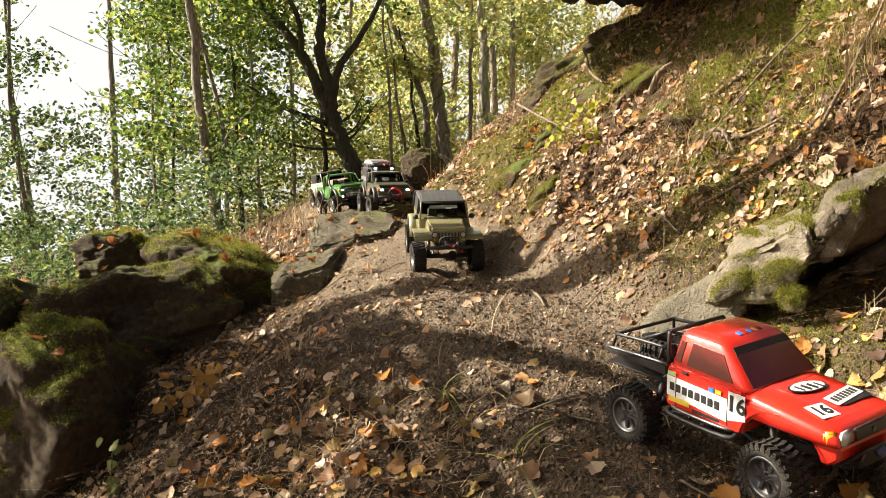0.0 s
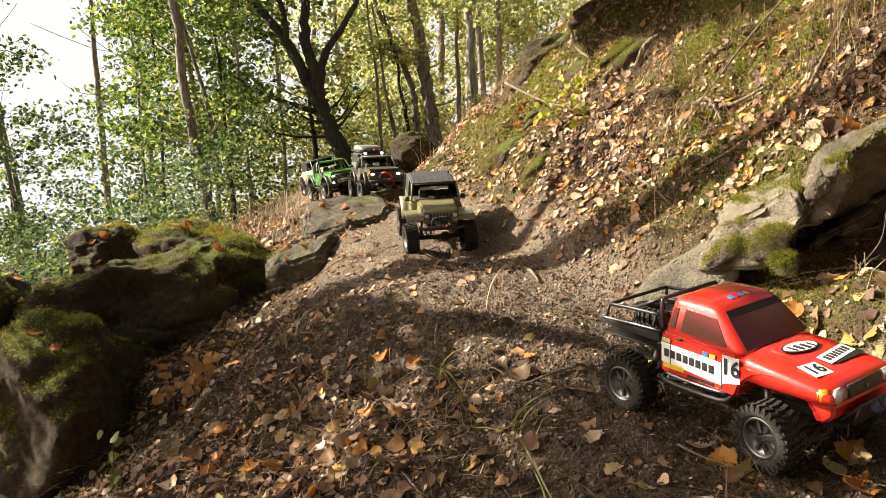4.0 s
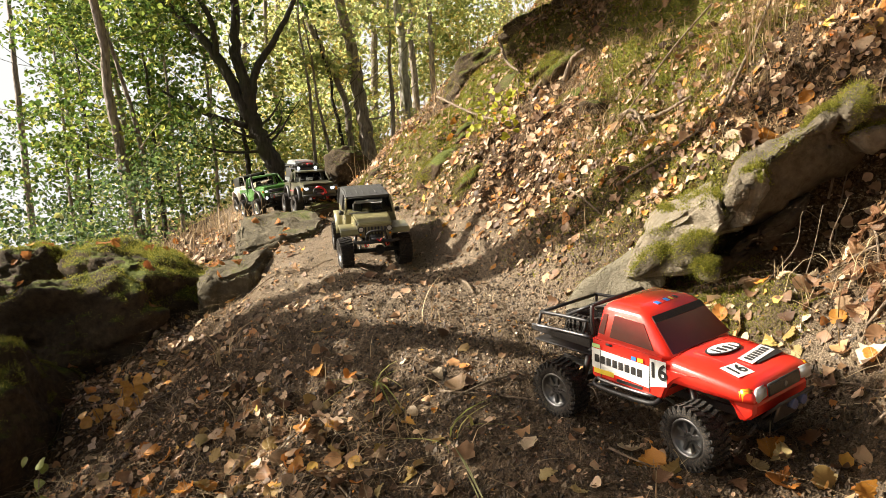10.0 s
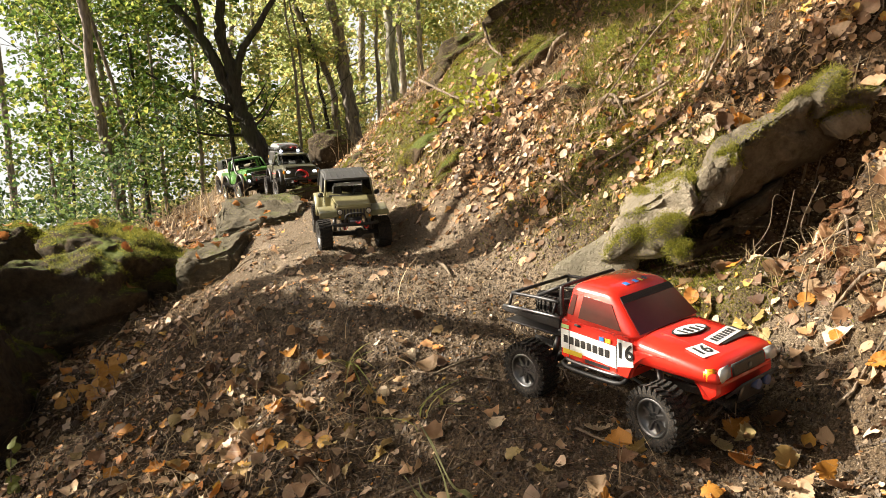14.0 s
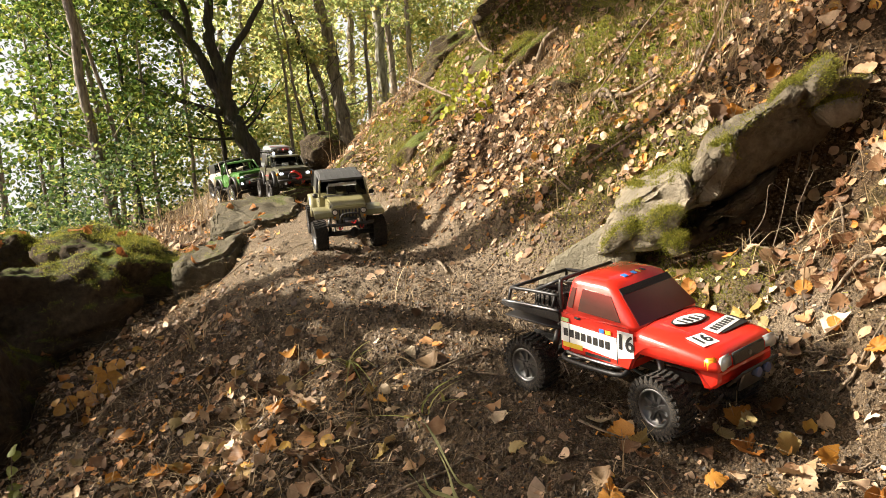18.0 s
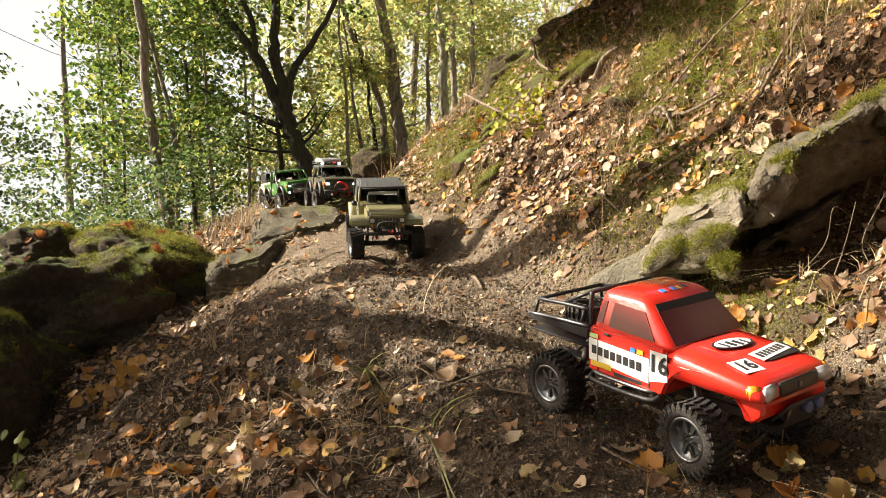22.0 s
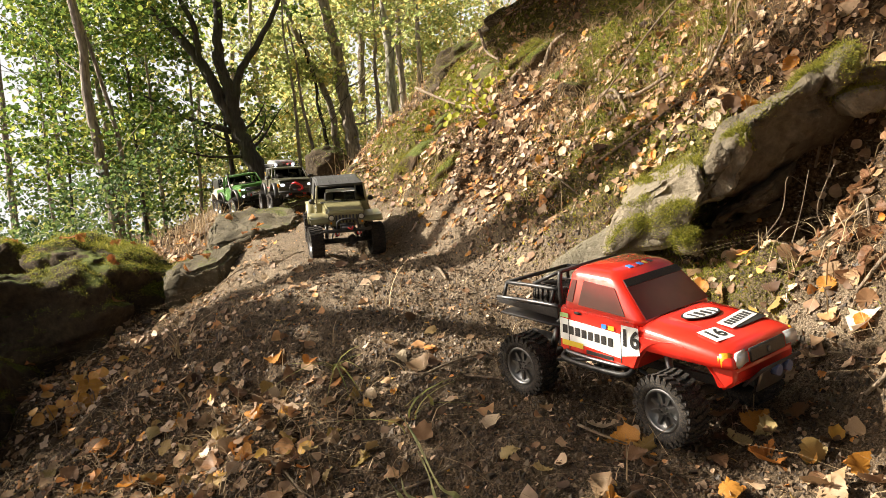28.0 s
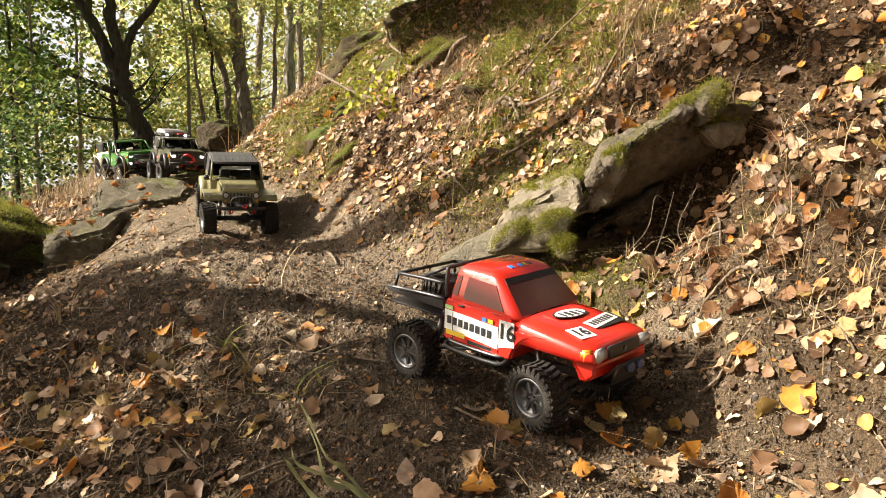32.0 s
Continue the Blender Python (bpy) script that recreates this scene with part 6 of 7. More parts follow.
def cabin(root, paint, base, roof, zb, zr, wb, wr, roof_paint=None, hard_rear=False, mid=None, inside=None):
    """Roof, pillars and panes. base, roof: rear and front x at the belt and at the roof."""
    (b0, b1), (r0, r1) = base, roof
    B = lambda x, s: Vector((x, s * wb, zb))
    R = lambda x, s: Vector((x, s * wr, zr))
    rp = roof_paint or paint
    bm = prism_bm([(r0 - 0.004, zr - 0.004), (r1 + 0.006, zr - 0.006), (r1, zr + 0.003), ((r0 + r1) / 2, zr + 0.009), (r0 + 0.004, zr + 0.004)], lambda x, z: wr + 0.003 - max(0, z - zr) * 0.9, 0.0042)
    part("roof", bm, rp, root)
    mids = mid or [(b0 + (b1 - b0) * 0.45, r0 + (r1 - r0) * 0.45)]
    for s in (-1, 1):
        posts = [(b0, r0)] + mids + [(b1, r1)]
        for k, (xb, xr) in enumerate(posts):
            part("pillar", beam_bm(B(xb, s), R(xr, s), 0.006 if k else 0.010, 0.008 if k else 0.012), rp if hard_rear and k < len(posts) - 1 else paint, root)
        for k in range(len(posts) - 1):
            (xa, ra), (xb, rb) = posts[k], posts[k + 1]
            c = [B(xa + 0.004, s), B(xb - 0.004, s), R(rb - 0.004, s), R(ra + 0.004, s)]
            c = c if s < 0 else c[::-1]
            if hard_rear and k == 0:
                part("hardtop_side", pane_bm(c, 0.004), rp, root, "black hardtop side panel")
                q = [p + (Vector((0, s * 0.0015, 0))) for p in c]
                m = sum(q, Vector()) / 4
                part("side_window", pane_bm([m + (p - m) * 0.72 for p in q], 0.001), M_BLACK, root, "dark rear side window")
            else:
                part("side_window", pane_bm(c), M_WINDOW, root)
    part("windshield", pane_bm([B(b1, -0.93), B(b1, 0.93), R(r1, 0.93), R(r1, -0.93)]), M_WINDOW, root)
    part("windshield_header", beam_bm(R(r1, -1), R(r1, 1), 0.005, 0.008), rp, root)
    part("windshield_sill", beam_bm(B(b1, -1), B(b1, 1), 0.007, 0.006), paint, root)
    part("rear_window", pane_bm([B(b0, 0.9), B(b0, -0.9), R(r0, -0.9), R(r0, 0.9)]), M_BLACK if hard_rear else M_WINDOW, root)
    part("wiper", rod_bm([Vector((b1 + 0.001, -0.01, zb + 0.008)), Vector((b1 - 0.01, -0.06, zb + 0.016))], 0.0012, 5), M_BLACK, root)
    part("dashboard", box_bm((b1 - 0.02, 0, zb - 0.004), (0.03, wb * 1.7, 0.016), 0.003), inside or M_MATT, root)
    part("steering_wheel", rod_bm([(b1 - 0.038, 0.035 + 0.014 * math.cos(a), zb + 0.006 + 0.014 * math.sin(a)) for a in [k * 0.6283 for k in range(11)]], 0.002, 6, 2), M_BLACK, root)
    for s in (-1, 1):
        part("seat", box_bm((b1 - 0.075, s * 0.035, zb + 0.010), (0.012, 0.034, 0.040), 0.004, (0, -10, 0)), M_MATT, root)
        part("mirror", box_bm((b1 - 0.012, s * (wb + 0.014), zb + 0.010), (0.010, 0.018, 0.016), 0.003), M_BLACK, root)
        part("mirror_arm", rod_bm([(b1 - 0.012, s * (wb - 0.003), zb + 0.002), (b1 - 0.012, s * (wb + 0.012), zb + 0.006)], 0.002, 6), M_BLACK, root)


def bumper(root, x, z, w, material=None, hoop=True):
    part("bumper", rod_bm([(x - 0.012, -w, z), (x + 0.004, -w * 0.7, z), (x + 0.006, 0, z), (x + 0.004, w * 0.7, z), (x - 0.012, w, z)], 0.006, 8), material or M_MATT, root)
    for s in (-1, 1):
        part("shackle", rod_bm([(x + 0.008, s * 0.035 + 0.006 * math.cos(a), z - 0.008 + 0.006 * math.sin(a)) for a in [k * 0.785 for k in range(9)]], 0.0018, 6, 2), M_RED, root, "small red shackle")
    part("winch", disc_bm((x - 0.012, 0, z + 0.012), 0.010, 0.045, "Y"), M_BLACK, root)
    part("fairlead", box_bm((x + 0.008, 0, z + 0.010), (0.004, 0.040, 0.010), 0.0015), M_STEEL, root)
    part("tow_hook", rod_bm([(x + 0.010, 0, z + 0.010), (x + 0.016, 0.010, z + 0.004), (x + 0.012, 0.016, z + 0.012)], 0.0022, 6), M_RED, root, "red tow hook")
    if hoop:
        part("bumper_hoop", rod_bm([(x, -0.035, z + 0.004), (x + 0.006, -0.026, z + 0.034), (x + 0.006, 0.026, z + 0.034), (x, 0.035, z + 0.004)], 0.0035, 8), material or M_MATT, root)


def flare(root, sx, sy, w_in, w_out, r, material, cz=0.064):
    """A fender flare that follows the wheel arch."""
    bm = bmesh.new()
    pts = arch(sx * AX, cz, r, 12)
    rows = []
    for x, z in pts:
        dx, dz = x - sx * AX, z - cz
        k = 0.006 / r
        rows.append([bm.verts.new((x, sy * w_in, z)), bm.verts.new((x, sy * w_out, z - 0.001)), bm.verts.new((x + dx * k, sy * w_out, z + dz * k)), bm.verts.new((x + dx * k, sy * w_in, z + dz * k + 0.002))])
    for a, b in zip(rows, rows[1:]):
        for j in range(4):
            bm.faces.new((a[j], a[(j + 1) % 4], b[(j + 1) % 4], b[j])).smooth = True
    bm.faces.new(rows[0][::-1])
    bm.faces.new(rows[-1])
    bmesh.ops.recalc_face_normals(bm, faces=bm.faces)
    part("fender_flare", bm, material, root)


def headlights(root, x, z, y, r, lit, square=False):
    for s in (-1, 1):
        if square:
            part("headlight", box_bm((x, s * y, z), (0.006, r * 2.4, r * 1.5), 0.002), M_LAMP if lit else M_LENS, root)
        else:
            part("headlight_ring", disc_bm((x - 0.001, s * y, z), r * 1.25, 0.005), M_BLACK, root)
            part("headlight", disc_bm((x + 0.002, s * y, z), r, 0.004, r2=r * 0.8), M_LAMP if lit else M_LENS, root)


def start(name, label, x, y, head, scale=1.0):
    """The base of a vehicle, set level on the slope under its four wheels."""
    root = new(name)
    root.empty_display_size = 0.1
    d, l = Vector((math.cos(radians(head)), math.sin(radians(head)))), Vector((-math.sin(radians(head)), math.cos(radians(head))))
    c = Vector((x, y))
    z = {}
    for sx in (-1, 1):
        for sy in (-1, 1):
            q = c + d * AX * sx + l * 0.1 * sy
            z[sx, sy] = max(gz(q.x + dx, q.y + dy) for dx in (-0.012, 0, 0.012) for dy in (-0.012, 0, 0.012))
    fx = (z[1, 1] + z[1, -1] - z[-1, 1] - z[-1, -1]) / (4 * AX)
    fy = (z[1, 1] + z[-1, 1] - z[1, -1] - z[-1, -1]) / 0.4
    ax = Vector((d.x, d.y, fx)).normalized()
    up = ax.cross(Vector((l.x, l.y, fy))).normalized()
    m = Matrix((ax, up.cross(ax), up)).transposed().to_4x4()
    root.matrix_world = Matrix.Translation((x, y, sum(z.values()) / 4 - 0.003)) @ m @ Matrix.Scale(scale, 4)
    return tagged(root, label, "model truck", "model off-road vehicles on the track")


def lower_pickup(root, paint, with_bed, w=0.094, edge=0.004):
    hw = lambda x, z: w - max(0, x - 0.12) * 0.10 - max(0, z - 0.13) * 0.35
    out = [(-0.076, 0.082)] + [(0.03, 0.080)] + arch(AX, 0.066, 0.066, 11, 0.080) + [(0.226, 0.088), (0.231, 0.110), (0.229, 0.128), (0.219, 0.141), (0.15, 0.150), (0.085, 0.155), (-0.076, 0.155)]
    part("body", prism_bm(out, hw, edge), paint, root)
    for s in (-1, 1):
        part("door_seam", box_bm((0.055, s * (w + 0.0003), 0.118), (0.0015, 0.001, 0.066), 0), M_BLACK, root)
        part("door_handle", box_bm((-0.035, s * (w - 0.001), 0.140), (0.016, 0.004, 0.004), 0.001), M_BLACK, root)
        part("side_step", rod_bm([(-0.07, s * 0.085, 0.076), (-0.055, s * 0.100, 0.072), (0.055, s * 0.100, 0.072), (0.07, s * 0.085, 0.076)], 0.0045, 8), M_BLACK, root)
    if with_bed:
        for s in (-1, 1):
            o = [(-0.079, 0.082)] + [(AX * -1 + 0.066 * math.cos(math.pi * k / 11), max(0.082, 0.066 + 0.066 * math.sin(math.pi * k / 11))) for k in range(12)] + [(-0.232, 0.090), (-0.236, 0.152), (-0.079, 0.152)]
            part("bed_side", prism_bm(o, lambda x, z: s * (w - 0.001), 0.002, w - 0.009), paint, root)
        part("tailgate", box_bm((-0.233, 0, 0.121), (0.006, w * 1.8, 0.060), 0.002), paint, root)
        part("bed_floor", box_bm((-0.156, 0, 0.112), (0.150, w * 1.86, 0.005), 0.001), M_MATT, root)
        part("bed_front", box_bm((-0.082, 0, 0.128), (0.004, w * 1.86, 0.046), 0.001), M_MATT, root)
        part("rear_bumper", box_bm((-0.240, 0, 0.088), (0.012, w * 1.8, 0.014), 0.003), M_MATT, root)
        for s in (-1, 1):
            part("tail_light", box_bm((-0.237, s * (w - 0.007), 0.130), (0.005, 0.010, 0.026), 0.001), M_RED, root)


def letters(root, text, size, m, material, name="race_number"):
    cu = bpy.data.curves.new(name, "FONT")
    cu.body, cu.size, cu.extrude, cu.align_x, cu.align_y = text, size, 0.0003, "CENTER", "CENTER"
    cu.offset = size * 0.02
    cu.materials.append(material)
    ob = new(name, cu)
    ob.parent = root
    ob.matrix_local = m
    return ob


def red_truck(x, y, head):
    root = start("pickup_truck", "glossy red model pickup truck with white race stickers", x, y, head, 0.94)
    paint = plain("red_paint", (0.76, 0.032, 0.018), 0.2, 0, 0.08, 14, 0.8, 0.03)
    underpinnings(root, rim_mesh(0.054, 0.042, 8, M_STEEL, 0.18), -6)
    out = [(-0.076, 0.082), (0.03, 0.080)] + arch(AX, 0.066, 0.068, 12, 0.080) + [(0.226, 0.082), (0.237, 0.092), (0.238, 0.112), (0.225, 0.128), (0.19, 0.134), (0.085, 0.140), (0.08, 0.157), (-0.076, 0.157)]
    part("body", prism_bm(out, lambda a, z: 0.094 - max(0, a - 0.14) ** 2 * 2.0 - max(0, z - 0.13) * 0.12, 0.007), paint, root)
    for s in (-1, 1):
        part("door_seam", box_bm((0.055, s * 0.0943, 0.112), (0.0015, 0.001, 0.050), 0), M_BLACK, root)
        part("door_seam", box_bm((-0.052, s * 0.0943, 0.112), (0.0015, 0.001, 0.050), 0), M_BLACK, root)
        part("side_step", rod_bm([(-0.07, s * 0.085, 0.076), (-0.055, s * 0.100, 0.070), (0.055, s * 0.100, 0.070), (0.07, s * 0.085, 0.076)], 0.0045, 8), M_BLACK, root)
        part("side_step", rod_bm([(-0.065, s * 0.080, 0.082), (-0.05, s * 0.096, 0.082), (0.05, s * 0.096, 0.082), (0.065, s * 0.080, 0.082)], 0.003, 8), M_STEEL, root)
    # rounded cab with windows let into it
    lean = lambda a, z: 0.0890 - (z - 0.158) * 0.272
    levels = [(0.150, -0.0765, 0.0965, 0.0900), (0.158, -0.0755, 0.0925, 0.0890), (0.172, -0.0735, 0.0775, 0.0855), (0.190, -0.0695, 0.0585, 0.0805), (0.2080, -0.0655, 0.0395, 0.0755), (0.2145, -0.061, 0.030, 0.0705), (0.2190, -0.054, 0.018, 0.0620), (0.2212, -0.040, 0.002, 0.0450)]
    part("cab", loft_bm([[((x0 + x1) / 2 + (x1 - x0) / 2 * a, w * b, z) for a, b in oval(48, 9)] for z, x0, x1, w in levels]), paint, root, "rounded red cab")
    glass = plain("red_tinted_window", (0.15, 0.012, 0.010), 0.07, 0, 0.2, 20, 0.0)
    for s in (-1, 1):
        for c in ([(-0.0615, 0.166), (-0.0485, 0.165), (-0.0455, 0.201), (-0.055, 0.201)], [(-0.035, 0.163), (0.060, 0.160), (0.032, 0.199), (-0.031, 0.202)]):
            part("side_window", pane_bm([(x, s * (lean(x, z) + 0.0012), z) for x, z in c][::-s], 0.0012), glass, root, "red-tinted side window")
        part("door_handle", box_bm((-0.034, s * 0.0925, 0.150), (0.014, 0.003, 0.004), 0.001), M_BLACK, root)
    part("windshield", pane_bm([(0.0925, -0.080, 0.1595), (0.0925, 0.080, 0.1595), (0.0405, 0.067, 0.2085), (0.0405, -0.067, 0.2085)], 0.0012), glass, root, "red-tinted windshield")
    part("rear_window", pane_bm([(-0.0765, 0.07, 0.163), (-0.0765, -0.07, 0.163), (-0.068, -0.064, 0.203), (-0.068, 0.064, 0.203)], 0.0012), glass, root)
    nose = [(0.080, 0.1590, 0.0910), (0.100, 0.1585, 0.0925), (0.130, 0.1565, 0.0935), (0.160, 0.1535, 0.0935), (0.190, 0.1495, 0.0925), (0.212, 0.1460, 0.0910), (0.226, 0.1425, 0.0890), (0.2345, 0.1375, 0.0865), (0.2390, 0.1310, 0.0840), (0.2405, 0.1220, 0.0820)]
    part("hood", loft_bm([[(x, w * a, 0.116 + (top - 0.116) * b) if b >= 0 else (x, w * a, 0.116) for a, b in oval(48, 4.5)] for x, top, w in nose]), paint, root, "smooth rounded red hood")
    part("hood_bulge", prism_bm([(0.105, 0.155), (0.205, 0.142), (0.195, 0.1475), (0.15, 0.1555), (0.11, 0.1600)], lambda a, z: 0.050 - max(0, a - 0.12) * 0.08, 0.003), paint, root)
    # tube bed with spare tyre
    for s in (-1, 1):
        part("bed_panel", prism_bm([(-0.080, 0.132), (-0.225, 0.136), (-0.236, 0.142), (-0.080, 0.151)], lambda a, z: s * 0.090, 0.001, 0.087), M_BLACK, root)
        part("bed_rail", rod_bm([(-0.078, s * 0.088, 0.153), (-0.16, s * 0.088, 0.150), (-0.235, s * 0.082, 0.143)], 0.0035), M_STEEL, root, "thin grey bed rail")
        part("bed_post", rod_bm([(-0.100, s * 0.086, 0.152), (-0.098, s * 0.078, 0.176)], 0.003), M_BLACK, root)
        part("bed_post", rod_bm([(-0.218, s * 0.083, 0.146), (-0.214, s * 0.078, 0.172)], 0.003), M_BLACK, root)
        part("cage_rail", rod_bm([(-0.088, s * 0.078, 0.178), (-0.15, s * 0.078, 0.176), (-0.214, s * 0.078, 0.172)], 0.0035), M_BLACK, root)
        part("roll_bar", rod_bm([(-0.080, s * 0.080, 0.153), (-0.086, s * 0.076, 0.185), (-0.090, s * 0.070, 0.207)], 0.004), M_BLACK, root)
        part("roll_brace", rod_bm([(-0.092, s * 0.070, 0.206), (-0.15, s * 0.074, 0.178)], 0.003), M_BLACK, root)
        part("bed_link", rod_bm([(-0.09, s * 0.070, 0.128), (-0.13, s * 0.060, 0.095)], 0.003), M_STEEL, root)
    part("cage_crossbar", rod_bm([(-0.214, -0.078, 0.172), (-0.214, 0.078, 0.172)], 0.0035), M_BLACK, root)
    part("roll_hoop", rod_bm([(-0.090, -0.070, 0.207), (-0.090, 0.070, 0.207)], 0.004), M_BLACK, root)
    part("bed_floor", box_bm((-0.155, 0, 0.116), (0.15, 0.168, 0.004), 0.001), M_BLACK, root)
    spare = new("spare_tyre", tyre_mesh(0.054, 0.042))
    spare.parent = root
    spare.matrix_local = pose(-0.152, 0, 0.140, 80, 0, 0)
    # stickers
    for s in (-1, 1):
        part("side_sticker", pane_bm([(-0.072, s * 0.0945, 0.102), (0.056, s * 0.0945, 0.094), (0.056, s * 0.0945, 0.133), (-0.072, s * 0.0945, 0.138)][::-s], 0.0006), M_WHITE, root, "white race sticker with dark bars")
        part("number_sticker", pane_bm([(0.056, s * 0.0946, 0.098), (0.090, s * 0.0946, 0.106), (0.088, s * 0.0946, 0.148), (0.056, s * 0.0946, 0.148)][::-s], 0.0006), M_WHITE, root)
        letters(root, "16", 0.038, Matrix.Translation((0.0725, s * 0.0956, 0.128)) @ Euler((radians(90), 0, 0 if s < 0 else radians(180))).to_matrix().to_4x4(), M_BLACK)
        for k in range(8):
            part("sticker_bar", box_bm((-0.060 + k * 0.0135, s * 0.0953, 0.1205 - k * 0.0006), (0.0095, 0.0006, 0.014), 0), M_BLACK, root)
        part("yellow_sticker", box_bm((-0.045, s * 0.0945, 0.097), (0.045, 0.0008, 0.009), 0), M_YELLOWP, root)
        part("dark_lettering_bar", box_bm((0.012, s * 0.0947, 0.090), (0.055, 0.0008, 0.006), 0), M_BLACK, root)
        part("small_sticker", box_bm((-0.062, s * 0.0942, 0.143), (0.018, 0.0008, 0.007), 0), M_GREEN_STICKER, root)
        part("blue_sticker", box_bm((0.022, s * 0.0944, 0.139), (0.010, 0.0008, 0.007), 0), M_BLUEP, root)
        part("red_yellow_sticker", box_bm((0.036, s * 0.0944, 0.139), (0.012, 0.0008, 0.007), 0), M_YELLOWP, root)
        part("turn_lamp", box_bm((0.2260, s * 0.0820, 0.1265), (0.020, 0.010, 0.021), 0.003, (0, -6, s * -40)), M_AMBER, root)
        part("headlight", box_bm((0.2370, s * 0.0620, 0.1265), (0.010, 0.032, 0.021), 0.003, (0, -8, s * -9)), M_LENS, root)
        part("spot_lamp", disc_bm((0.262, s * 0.013, 0.103), 0.0085, 0.010, r2=0.0078), M_SPOT, root, "small round spot lamp")
    tilt = Matrix.Translation((0.165, 0.0, 0.1542)) @ Euler((0, radians(8.6), 0)).to_matrix().to_4x4()
    for name, mat, px, py, sx, sy, h, turn in (("hood_sticker", M_BLACK, 0.018, 0.032, 0.032, 0.072, 0.0006, 0), ("hood_sticker", M_WHITE, 0.014, 0.022, 0.025, 0.078, 0.0014, 6), ("hood_number_sticker", M_WHITE, 0.026, -0.050, 0.036, 0.038, -0.0010, -6)):
        bm = bmesh.new()
        bmesh.ops.create_cube(bm, size=1, matrix=tilt @ Matrix.LocRotScale((px, py, h), Euler((0, 0, radians(turn))), (sx, sy, 0.0008)))
        part(name, bm, mat, root)
    for name, mat, r, h in (("hood_logo_rim", M_BLACK, 1.0, 0.0016), ("hood_logo", M_WHITE, 0.88, 0.0022)):
        bm = bmesh.new()
        bmesh.ops.create_cone(bm, cap_ends=True, segments=28, radius1=0.5, radius2=0.5, depth=0.0008, matrix=tilt @ Matrix.LocRotScale((-0.030, -0.006, h), Euler((0, 0, radians(-8))), (0.030 * r, 0.078 * r, 1)))
        part(name, bm, mat, root)
    for k, wide in enumerate((0.004, 0.007, 0.007, 0.004)):
        bm = bmesh.new()
        bmesh.ops.create_cube(bm, size=1, matrix=tilt @ Matrix.LocRotScale((-0.030 + 0.002 * k, -0.026 + k * 0.0135, 0.0028), Euler((0, 0, radians(20))), (0.017, wide, 0.0008)))
        part("hood_logo_bar", bm, M_BLACK, root)
    for k in range(7):
        bm = bmesh.new()
        bmesh.ops.create_cube(bm, size=1, matrix=tilt @ Matrix.LocRotScale((0.014 - 0.0009 * (k - 3), -0.006 + k * 0.0094, 0.0021), Euler((0, 0, radians(6))), (0.013, 0.0062, 0.0006)))
        part("sticker_bar", bm, M_BLACK, root)
    letters(root, "16", 0.033, tilt @ Matrix.LocRotScale((0.026, -0.050, -0.0002), Euler((0, 0, radians(84))), None), M_BLACK)
    part("visor_band", pane_bm([(0.0495, -0.0690, 0.2015), (0.0495, 0.0690, 0.2015), (0.0400, 0.0665, 0.2105), (0.0400, -0.0665, 0.2105)], 0.001), M_BLACK, root)
    for k, (mat, w) in enumerate(((M_BLUEP, 0.010), (M_RED, 0.008), (M_BLUEP, 0.008), (M_YELLOWP, 0.004), (M_BLACK, 0.006))):
        part("roof_sticker", box_bm((0.015, -0.02 + k * 0.0125, 0.2198), (0.010, w, 0.0012), 0, (0, 10, 0)), mat, root)
    part("grille", box_bm((0.2390, 0, 0.1265), (0.006, 0.090, 0.020), 0.002, (0, -8, 0)), M_BLACK, root)
    part("grille_emblem", disc_bm((0.2428, 0, 0.1265), 0.004, 0.002), M_STEEL, root)
    part("bumper_guard", prism_bm([(0.240, 0.070), (0.243, 0.069), (0.260, 0.108), (0.256, 0.110)], lambda a, z: 0.046 - (0.110 - z) * 0.35, 0.0015), M_STEEL, root, "grey bumper plate")
    part("bumper_tube", rod_bm([(0.228, -0.040, 0.078), (0.258, -0.046, 0.108), (0.261, -0.040, 0.111), (0.261, 0.040, 0.111), (0.258, 0.046, 0.108), (0.228, 0.040, 0.078)], 0.0025), M_MATT, root)
    return root


